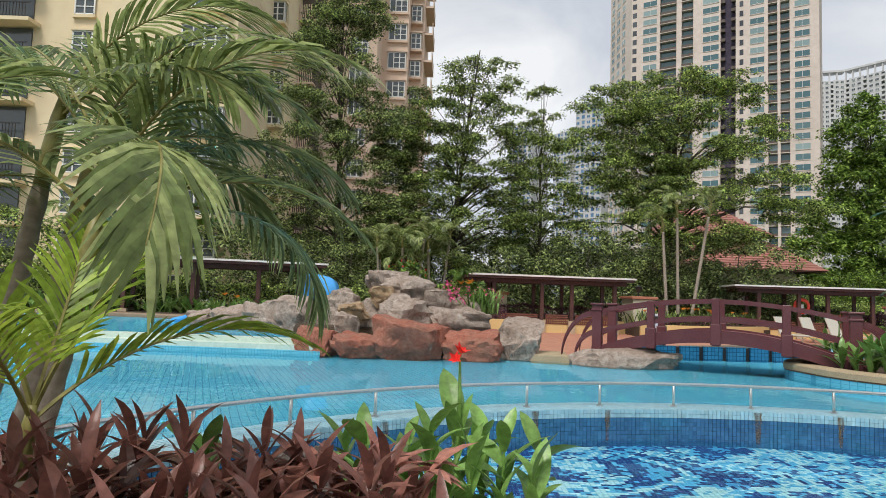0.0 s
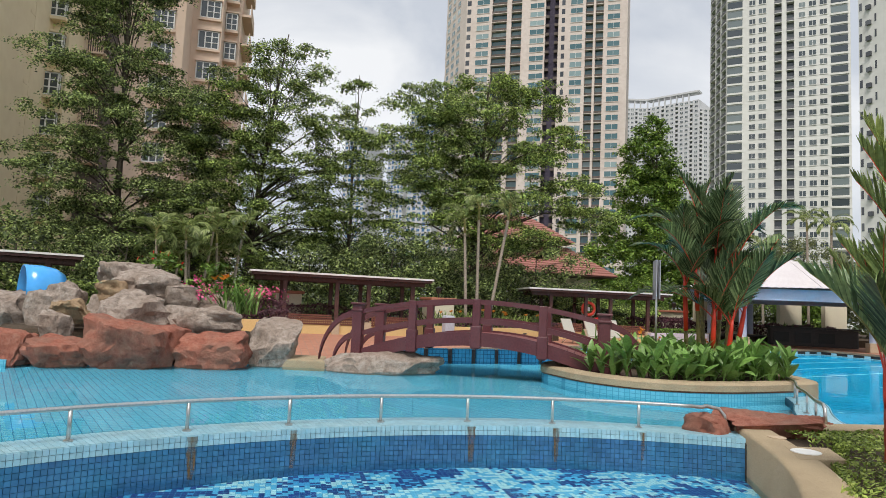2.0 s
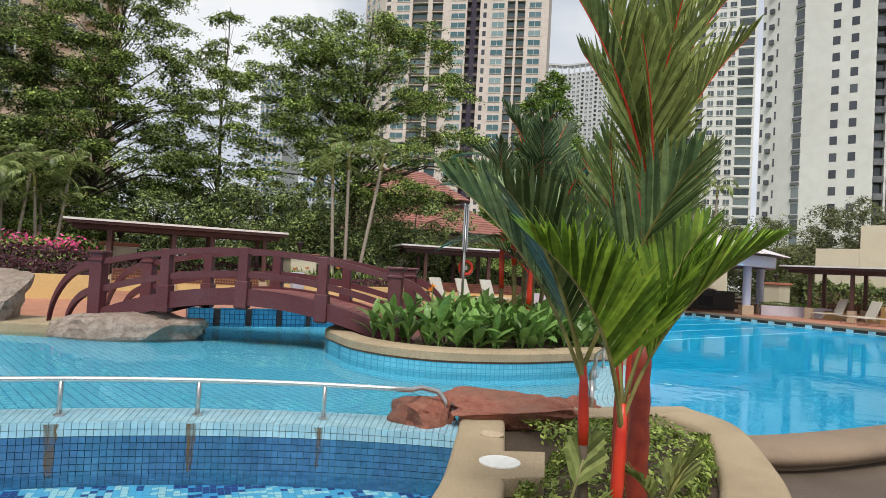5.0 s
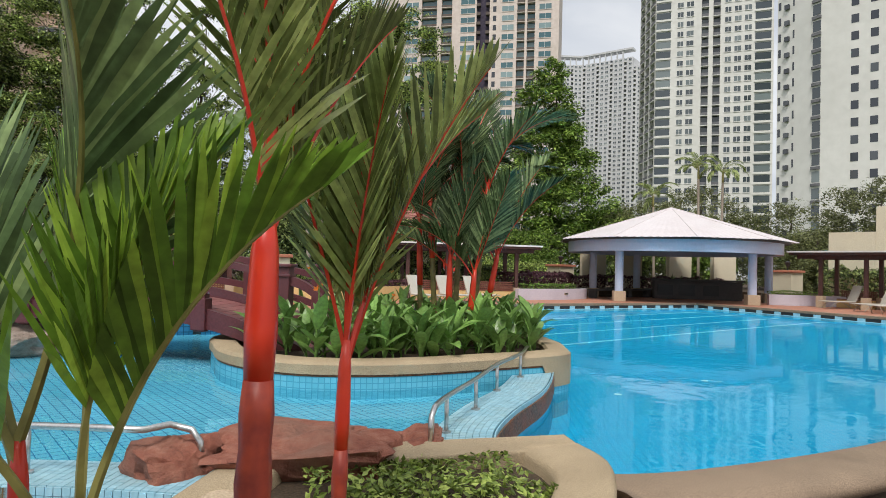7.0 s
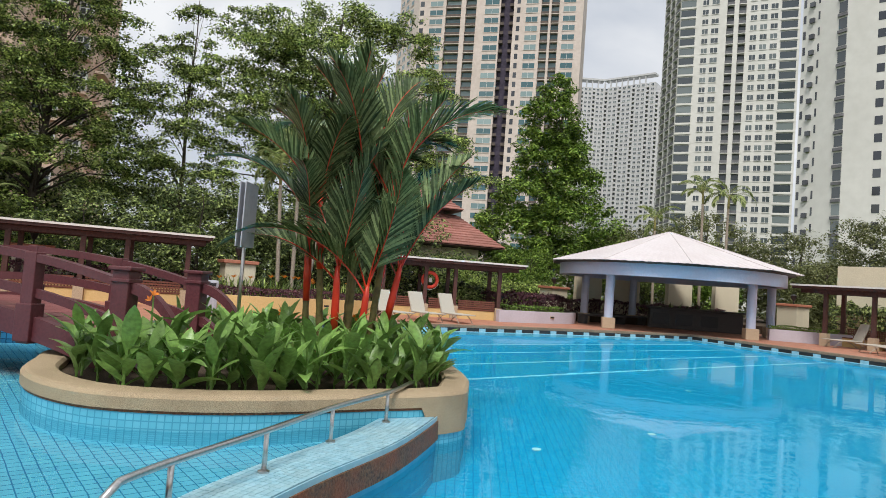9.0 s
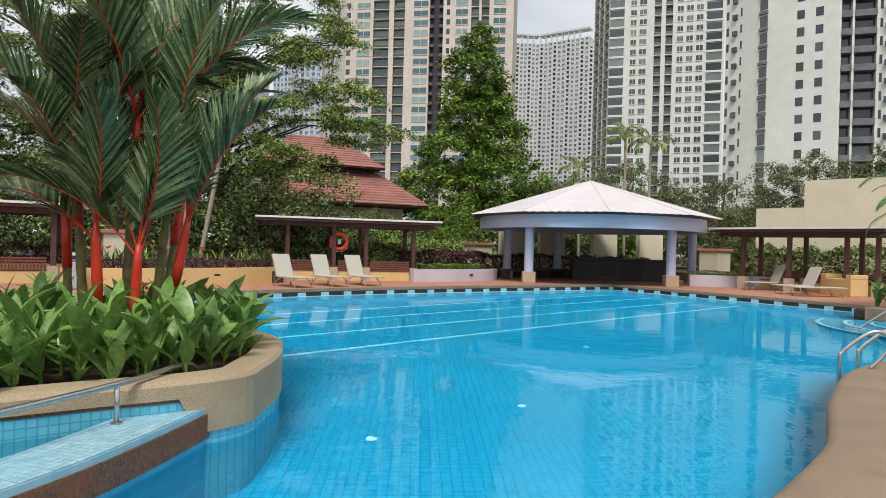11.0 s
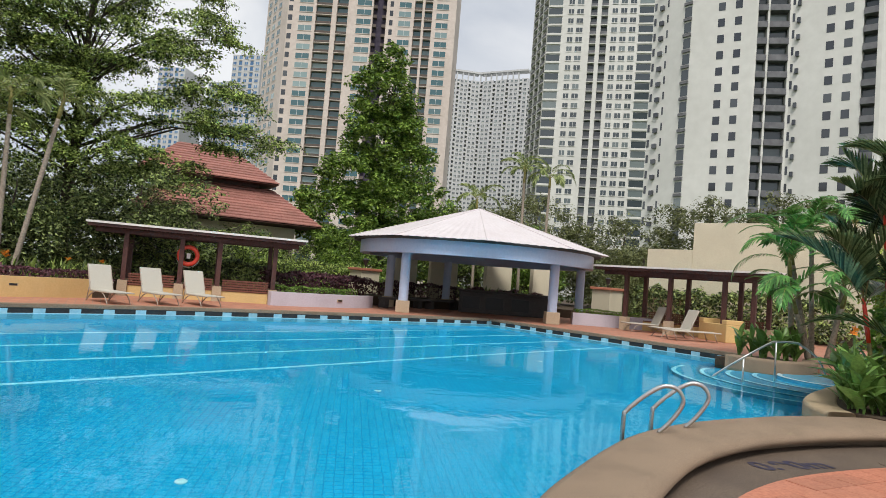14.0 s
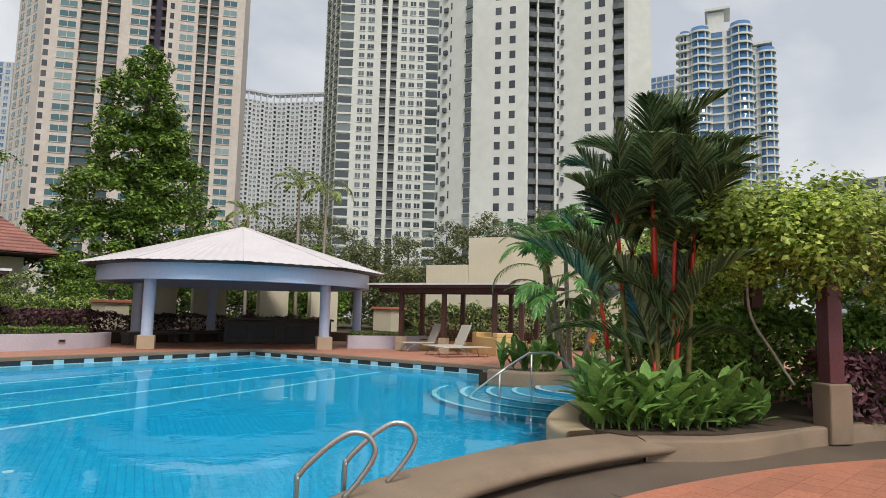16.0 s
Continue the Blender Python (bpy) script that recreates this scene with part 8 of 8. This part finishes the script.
for k in range(40):
    x, y = rnd.uniform(23.4, 27), rnd.uniform(8.6, 11.4)
    z = rnd.uniform(1.9, 2.6)
    p = [Vector((x, y, z))]
    for j in range(5):
        p.append(p[-1] + Vector((rnd.uniform(-0.18, 0.18), rnd.uniform(-0.18, 0.18), rnd.uniform(-0.22, 0.1))))
    sweep(v, f, smooth_line(p, 3), 0.007, 4)
tagged(mesh_part("vine_stems", raw("vine_stems", v, f), M["bark"]), "tangled brown vine stems under the pergola", "vine", kind="stuff")
hedge("hedge", "tall yellow-green shrubs behind the palm bed", [(25.3, 13.2), (26.6, 12.8), (28.2, 11.8)], -0.25, 2.3, 1.0, "leaf_vine", 24, density=520, size=0.11)
hedge("hedge", "dense green shrubs behind the palm bed", [(24.6, 12.6), (26.2, 11.6), (27.6, 10.0), (29.0, 8.0)], -0.25, 1.35, 1.2, "leaf_hedge", 21, density=620, size=0.14)
hedge("hedge", "burgundy shrubs under the pergola", [(24.7, 9.7), (26.0, 9.0), (28.5, 7.9)], -0.25, 0.75, 0.7, "leaf_purple", 22, density=460, size=0.14)
hedge("hedge", "loose green shrubs closing the bed behind", [(29.5, 15.5), (31.0, 12.0), (31.5, 7.0)], -0.2, 2.2, 1.6, "leaf_hedge", 23, density=300, size=0.15)

# cannas of the right-hand bed
rnd = random.Random(15)
spots = []
front = smooth_line([(21.6, 11.3, 0), (22.1, 10.95, 0), (22.6, 10.6, 0), (23.4, 10.3, 0)], 10)
rear = smooth_line([(21.7, 11.55, 0), (22.4, 12.0, 0), (23.6, 12.5, 0), (25.0, 13.0, 0), (25.8, 13.7, 0)], 10)
for i in range(52):
    p = (front if i < 32 else rear)[rnd.randrange(30)]
    canna("broad-leaved green canna in the palm bed", p.x + rnd.uniform(-0.2, 0.25), p.y + rnd.uniform(-0.18, 0.18), -0.22, 400 + i, h=(0.2, 0.34, 0.46)[i % 3], scale=1.15 if i < 32 else 1.25, leaves=9, bloom="flower_orange" if i in (35, 41) else "", group="cannas in the palm bed", steep=(35, 75))
front_row = smooth_line([(21.85, 11.2, 0), (22.02, 10.85, 0), (22.35, 10.58, 0), (22.75, 10.4, 0), (23.2, 10.3, 0), (23.6, 10.2, 0)], 4)
for i in range(16):
    p = front_row[int(i * (len(front_row) - 1) / 15)]
    canna("low broad-leaved canna behind the planter curb", p.x + rnd.uniform(-0.06, 0.06), p.y + rnd.uniform(-0.06, 0.1), -0.22, 480 + i, h=(0.12, 0.26, 0.18, 0.32)[i % 4], scale=(0.8, 1.0, 0.9)[i % 3], leaves=8, group="cannas in the palm bed", steep=(15, 70))
for i in range(16):
    canna("broad-leaved green plant beside the pool steps", rnd.uniform(26.45, 27.9), rnd.uniform(16.05, 17.2), -0.2, 450 + i, h=0.46, scale=1.2, group="plants beside the steps")

# tall strap-leaved plants behind the yellow wall, and the broad-leaved bed by the slide pool
def strap_bed(name, label, region, n, L, W, z, mat, seed, steep=(55, 85), flowers=0):
    rs = random.Random(seed)
    base = blade(L, W, 0.5, 0.2, 4)
    bv = np.array([tuple(v.co) for v in base.vertices])
    bf = [tuple(p.vertices) for p in base.polygons]
    V, F = [], []
    for k in range(n):
        x, y = region(rs)
        for j in range(7):
            m = pose(x + rs.uniform(-0.05, 0.05), y + rs.uniform(-0.05, 0.05), z) @ Matrix.Rotation(rs.uniform(0, 6.3), 4, "Z") @ Matrix.Rotation(-radians(rs.uniform(*steep)), 4, "Y") @ Matrix.Scale(rs.uniform(0.7, 1.2), 4)
            o = len(V)
            V += [m @ Vector(p) for p in bv]
            F += [tuple(i + o for i in q) for q in bf]
    tagged(mesh_part(name, raw(name, V, F), M[mat]), label, "plants", kind="stuff")
    for k in range(flowers):
        x, y = region(rs)
        fl = empty("flower_spike", "orange flower spike among strap leaves", "flower", pose(x, y, z + L * rs.uniform(0.75, 1.05)))
        st = mesh_part("stalk", stem_mesh(0.5), M[mat], fl)
        st.matrix_basis = Matrix.Translation((0, 0, -0.5))
        b_ = mesh_part("bloom", flower_mesh("flower_orange"), None, fl)
        b_.matrix_basis = Matrix.Scale(1.7, 4)


def along(line, width):
    P = smooth_line([(*p, 0) for p in line], 8)
    return lambda rs: (lambda p: (p.x + rs.uniform(-width, width), p.y + rs.uniform(-width, width)))(P[rs.randrange(len(P))])


strap_bed("strap_leaf_plants", "green strap-leaved plants behind the purple hedge", along([(6.6, 27.6), (8.6, 27.9), (10.4, 28.9), (12.2, 30.0)], 0.5), 90, 0.75, 0.05, 0.2, "leaf", 601, flowers=14)
strap_bed("broad_leaf_plants", "broad-leaved green plants behind the slide pool", along([(-22, 25.0), (-15, 24.7), (-9.5, 24.2), (-6, 24.6)], 0.55), 110, 0.8, 0.17, 0.15, "leaf_canna", 602, steep=(40, 80), flowers=4)
for k, z_ in enumerate((-0.02, 0.18, 0.36)):
    strap_bed("cordyline_undergrowth", "drooping lower leaves of the burgundy shrubs", lambda rs: (lambda x: (x, 1.95 + 0.17 * (x + 3.4) + rs.uniform(0, 0.85)))(rs.uniform(-3.5, -1.25)), (34, 38, 26)[k], 0.27, 0.06, z_, "leaf_cordyline", 640 + k, steep=(-25, 60))
strap_bed("strap_leaf_plants", "strap-leaved plants on the rockery", along([(-0.9, 16.2), (-0.2, 16.3)], 0.25), 14, 0.75, 0.05, 0.75, "leaf_canna", 603, flowers=3)
strap_bed("broad_leaf_plants", "dark bushy plants among the pavilion planters", along([(29.9, 34.6), (31.5, 33.6)], 0.4), 12, 0.9, 0.12, 0.2, "leaf_dark", 604)
cl = clumps([(-1.1, 16.6, 1.55, 0.45, 0.4, 0.32), (-0.7, 16.5, 1.25, 0.4, 0.4, 0.3)], 30, 0, 605)
pts, nrm = foliage(cl, 12, 0.16, 606)
rk = empty("flowering_shrub", "green shrub with pink flowers on the rockery", "shrub", pose(0, 0, 0))
mesh_part("foliage", leaf_cloud("foliage", pts, nrm, 0.2, 607, ratio=0.35), M["leaf_hedge"], rk)
rs = np.random.RandomState(608)
fc = np.array([(-1.15, 16.0, 1.3), (-1.35, 16.05, 1.45), (-0.95, 15.95, 1.1), (-1.25, 15.95, 1.12), (-0.85, 16.0, 1.35)])
fc = np.repeat(fc, 16, axis=0) + rs.normal(0, 0.05, (80, 3))
mesh_part("blossom", leaf_cloud("blossom", fc, rs.normal(size=(80, 3)), 0.07, 609, ratio=0.8), M["flower_pink"], rk)
for nm, region, mt, n_, sz, sd in (("blossom", [(-2.6, 23.5, 1.35), (-1.4, 23.9, 1.4), (-0.6, 24.2, 1.35), (0.0, 24.3, 1.3)], "flower_pink", 60, 0.09, 611),):
    c = np.repeat(np.array(region), n_, axis=0) + np.random.RandomState(sd).normal(0, 0.18, (n_ * len(region), 3)) * np.array((1.6, 1, 0.6))
    tagged(mesh_part("pink_blossom", leaf_cloud("pink_blossom", c, np.random.RandomState(sd).normal(size=c.shape) + np.array((0, -0.4, 0.6)), sz, sd, ratio=0.8), M[mt]), "pink blossom on the shrubs behind the wall", "flowers", kind="stuff")
rb_ = clumps([(-2.6, 18.6, 1.25, 0.6, 0.5, 1.0)], 26, 0, 615)
pts, nrm = foliage(rb_, 14, 0.18, 616)
sh = empty("flowering_shrub", "green shrub with small red flowers behind the rocks", "shrub")
mesh_part("foliage", leaf_cloud("foliage", pts, nrm, 0.14, 617), M["leaf_hedge"], sh)
fc = pts[::11] + np.array((0, -0.12, 0.06))
mesh_part("blossom", leaf_cloud("blossom", fc, np.random.RandomState(618).normal(size=fc.shape), 0.09, 618, ratio=0.9), M["flower_red"], sh)
structure("rock_mound", prism_bm([(-4.4, 15.4), (-0.4, 15.6), (0.2, 16.6), (-1.5, 18.6), (-4.5, 19.4), (-8.6, 21.2), (-9.2, 20.6), (-6.4, 18.4)], -0.6, 0.35, 0.15), M["soil"], "dark mound under the rockery", "mound")

# ---- loungers ----
def lounger():
    ob = empty("sun_lounger", "grey-beige sling sun lounger with raised back on the deck", "lounger", group="sun loungers")
    seat = box_bm(-0.3, 0.0, 0.30, 0.3, 1.25, 0.335, 0.01)
    part("seat", seat, M["lounger"], ob)
    part("backrest", box_bm(-0.3, -0.02, 0, 0.3, 0.02, 0.78, 0.012, Matrix.Translation((0, 0.0, 0.31)) @ Matrix.Rotation(radians(24), 4, "X")), M["lounger"], ob)
    for sx in (-0.31, 0.31):
        tube("side_rail", [(sx, -0.33, 1.02), (sx, 0.0, 0.3), (sx, 0.7, 0.3), (sx, 1.27, 0.31)], 0.016, M["lounger_leg"], ob, sides=6)
        tube("leg", smooth_line([(sx, -0.22, 0.0), (sx, 0.05, 0.2), (sx, 0.3, 0.29)], 3), 0.016, M["lounger_leg"], ob, sides=6)
        tube("leg", smooth_line([(sx, 1.12, 0.0), (sx, 0.95, 0.18), (sx, 0.75, 0.29)], 3), 0.016, M["lounger_leg"], ob, sides=6)
        tube("brace", [(sx, -0.18, 0.03), (sx, -0.05, 0.55)], 0.012, M["lounger_leg"], ob, sides=6)
    return ob


first = lounger()
first.matrix_world = pose(12.4, 26.8, DECK, 0, 0, 203)
for x, y, t in ((13.75, 27.4, 200), (15.0, 27.7, 198), (31.4, 24.5, 72), (30.8, 22.5, 74)):
    copy_thing(first, pose(x, y, DECK, 0, 0, t))
flat_ = empty("sun_lounger", "flat grey-beige sun lounger beside a yellow side table", "lounger", pose(30.3, 21.4, DECK, 0, 0, 74), group="sun loungers")
part("seat", box_bm(-0.3, -0.6, 0.30, 0.3, 1.25, 0.335, 0.01), M["lounger"], flat_)
for sx in (-0.28, 0.28):
    for y0 in (-0.45, 1.05):
        tube("leg", [(sx, y0, 0), (sx, y0 + 0.12, 0.3)], 0.016, M["lounger_leg"], flat_, sides=6)
yt = empty("planter_box", "yellow rendered planter box with a notched top", "planter", pose(31.9, 21.9, DECK, 0, 0, -14))
part("body", box_bm(-0.35, -0.75, 0, 0.35, 0.75, 0.62, 0.02), M["yellow"], yt)
for sy in (-0.62, 0.62):
    part("shoulder", box_bm(-0.35, sy - 0.13, 0.62, 0.35, sy + 0.13, 0.78, 0.02), M["yellow"], yt)
bn2 = empty("litter_bin", "grey plastic litter bin with a dark slot", "bin", pose(6.6, 25.2, DECK, 0, 0, 12))
part("body", box_bm(-0.2, -0.17, 0, 0.2, 0.17, 0.74, 0.04), M["bin"], bn2)
part("hood", box_bm(-0.21, -0.18, 0.74, 0.21, 0.18, 0.98, 0.06), M["bin"], bn2)
part("slot", box_bm(-0.13, -0.186, 0.8, 0.13, -0.178, 0.9), M["black"], bn2)

# lifebuoy on the shelter's post
bu = empty("lifebuoy", "red-orange lifebuoy hanging on the shelter post", "lifebuoy", pose(14.98, 30.42, 1.3, 90, 0, -6))
v, f = [], []
for i in range(32):
    a = 2 * math.pi * i / 32
    for j in range(10):
        b = 2 * math.pi * j / 10
        r = 0.30 + 0.075 * math.cos(b)
        v.append((r * math.cos(a), r * math.sin(a), 0.06 * math.sin(b)))
for i in range(32):
    for j in range(10):
        f.append((i * 10 + j, ((i + 1) % 32) * 10 + j, ((i + 1) % 32) * 10 + (j + 1) % 10, i * 10 + (j + 1) % 10))
mesh_part("ring", raw("ring", v, f), M["buoy"], bu, smooth=True)
part("tag", box_bm(-0.05, -0.1, 0.03, 0.07, 0.08, 0.035), M["white"], bu, "white paper tag")
rope = [(0.39 * math.cos(a), 0.39 * math.sin(a) - 0.02, 0) for a in [math.pi * (1.1 + 0.8 * k / 10) for k in range(11)]]
tube("rope", rope, 0.008, M["white"], bu, sides=5)

# sign on a steel pole
sg = empty("pool_sign", "double-sided grey sign board on a steel pole", "sign", pose(7.45, 12.42, 0.0, 0, 0, 68))
tube("pole", [(0, 0, 0.0), (0, 0, 2.2)], 0.022, M["steel"], sg)
part("board", box_bm(-0.19, 0.024, 1.45, 0.19, 0.04, 2.2, 0.004), M["bin"], sg, "grey sign board")
part("board", box_bm(-0.19, -0.04, 1.45, 0.19, -0.024, 2.2, 0.004), M["bin"], sg, "grey sign board")

# drain covers
for x, y, r in ((5.3, 6.45, 0.13), (5.55, 7.1, 0.09)):
    v, f = lathe([(r, 0), (r, 0.008), (r * 0.9, 0.012), (r * 0.86, 0.009)], 24)
    dc = empty("drain_cover", "round drain cover set in the curb", "drain cover", pose(x, y, CURB + 0.004 if r > 0.1 else CURB))
    mesh_part("lid", raw("lid", v, f), M["white" if r > 0.1 else "stone_base"], dc, "white round lid" if r > 0.1 else "")
v, f = lathe([(0.16, 0), (0.16, 0.004), (0.0, 0.005)], 24)
ic = empty("drain_cover", "round access cover in the walkway", "drain cover", pose(19.9, 10.1, NEAR))
mesh_part("lid", raw("lid", v, f), M["near_deck"], ic)

# white floor inlets on the pool floor
for x, y in ((11.05, 11.75), (13.07, 12.3), (16.2, 15.5), (21.5, 18.5)):
    v, f = lathe([(0.055, 0), (0.055, 0.02), (0.02, 0.03)], 16)
    il = mesh_part("floor_inlet", raw("floor_inlet", v, f), M["white"])
    il.location = (x, y, -1.618)
    tagged(il, "white round inlet on the pool floor", "inlet")

# terracotta paving of the walkway
pave = empty("terracotta_paving", "terracotta tile paving of the walkway with pale joints", "paving", kind="structure")
edge = [(p.x, p.y) for p in smooth_line([(14.2, 7.3, 0), (15.2, 8.5, 0), (16.4, 9.5, 0), (17.4, 9.95, 0), (18.6, 10.12, 0), (20.2, 10.0, 0), (22.0, 9.55, 0), (23.4, 8.95, 0), (25, 8.1, 0)], 6)] + [(25, 2), (13.5, 2)]
part("joint_bed", prism_bm(edge, NEAR - 0.02, NEAR + 0.006), M["terracotta"], pave)
tile_p = raw("paver", *[(b.v, b.f) for b in [Boxes()] if b.add((0, 0), (1, 0), (0, 1), -0.146, 0.146, -0.146, 0.146, NEAR, NEAR + 0.011) is None][0])
for i in range(60):
    for j in range(40):
        x, y = 13.6 + i * 0.3, 6.0 + j * 0.3
        if y > 7.2 and x > 15.0 and all(inside(x + a, y + b, edge) for a in (-0.15, 0.15) for b in (-0.15, 0.15)):
            pv_ = mesh_part("paver", tile_p, M["terracotta"], pave)
            pv_.location = (x, y, 0)

# ---- tiles of the ledges ----
def tile_me(name, a, b, h):
    bx = Boxes()
    bx.add((0, 0), (1, 0), (0, 1), -a / 2, a / 2, -b / 2, b / 2, 0, h)
    return bx


TS = 0.05
top_tile, face_tile = raw("tile", *(lambda b: (b.v, b.f))(tile_me("t", TS - 0.004, TS - 0.004, 0.013))), None
joined = {"tile_pale": ([], []), "tile_deep": ([], [])}
proto = [tuple(v.co) for v in top_tile.vertices]
pfaces = [tuple(p.vertices) for p in top_tile.polygons]


def lay(m, mat, own, parent):
    if own:
        t = mesh_part("tile", TILE_ME[mat], None, parent)
        t.matrix_basis = m
    else:
        V, F = joined[mat]
        o = len(V)
        V += [m @ Vector(p) for p in proto]
        F += [tuple(i + o for i in q) for q in pfaces]


TILE_ME = {}
for mt in joined:
    TILE_ME[mt] = top_tile.copy()
    TILE_ME[mt].materials.append(M[mt])
cols_ = int(radians(113.8) * 6.9 / TS)
for c in range(cols_):
    a = radians(176) - radians(113.8) * (c + 0.5) / cols_
    own = 70.5 < math.degrees(a) < 75.5
    ca, sa = math.cos(a), math.sin(a)
    rot = Matrix.Rotation(a - math.pi / 2, 4, "Z")
    for r in range(9):
        rad = R_IN + 0.04 + r * 0.05
        m = Matrix.Translation((C0.x + rad * ca, C0.y + rad * sa, LEDGE - 0.0125)) @ rot @ Matrix.Diagonal((rad / 6.95, 1, 1, 1))
        lay(m, "tile_pale", own, ledge_ob)
    for r in range(13):
        z = LEDGE - 0.028 - r * TS
        m = Matrix.Translation((C0.x + (R_IN + 0.0125) * ca, C0.y + (R_IN + 0.0125) * sa, z)) @ rot @ Matrix.Rotation(math.pi / 2, 4, "X") @ Matrix.Diagonal((R_IN / 6.95, 1, 1, 1))
        lay(m, "tile_pale" if r < 2 else "tile_deep", own, ledge_ob)
for mt, (V, F) in joined.items():
    o = mesh_part("tile_field", raw("tile_field", V, F), M[mt], ledge_ob)
    o["kind"] = "stuff"
acc = 0.0
for p, q in zip(LEDGE2, LEDGE2[1:]):
    L = (q - p).length
    d = (q - p).normalized()
    n = Vector((-d.y, d.x, 0))
    while acc < L:
        b = p + d * acc
        rot = Matrix.Rotation(math.atan2(d.y, d.x), 4, "Z")
        for r in range(9):
            c = b + n * (-0.2 + r * 0.05)
            t = mesh_part("tile", TILE_ME["tile_pale"], None, ledge2_ob)
            t.matrix_basis = Matrix.Translation((c.x, c.y, LEDGE - 0.0125)) @ rot
        acc += TS
    acc -= L
# rust runs below the rail posts
for k in (0, 1, 2, 4, 5, 7):
    a = radians(71.7 + 8.06 * k)
    rx, ry = C0.x + (R_IN - 0.0035) * math.cos(a), C0.y + (R_IN - 0.0035) * math.sin(a)
    w_ = 0.03 + 0.008 * ((k * 7) % 3)
    rr = random.Random(900 + k)
    n_ = 9
    deep = 0.30 + 0.06 * (k % 3)
    vs = []
    for j in range(n_ + 1):
        q = j / n_
        half = w_ * (1 - 0.55 * q) * rr.uniform(0.75, 1.15)
        mid = rr.uniform(-0.006, 0.006)
        vs += [(mid - half, 0.0, -0.012 - deep * q), (mid + half, 0.0, -0.012 - deep * q)]
    fs = [(2 * j, 2 * j + 1, 2 * j + 3, 2 * j + 2) for j in range(n_)]
    run_ = mesh_part("rust_stain", raw("rust_stain", vs, fs), M["rust"])
    run_.matrix_world = Matrix.Translation((rx, ry, LEDGE)) @ Matrix.Rotation(a - math.pi / 2, 4, "Z")
    tagged(run_, "brown rust run below a rail post", "stain", kind="structure")
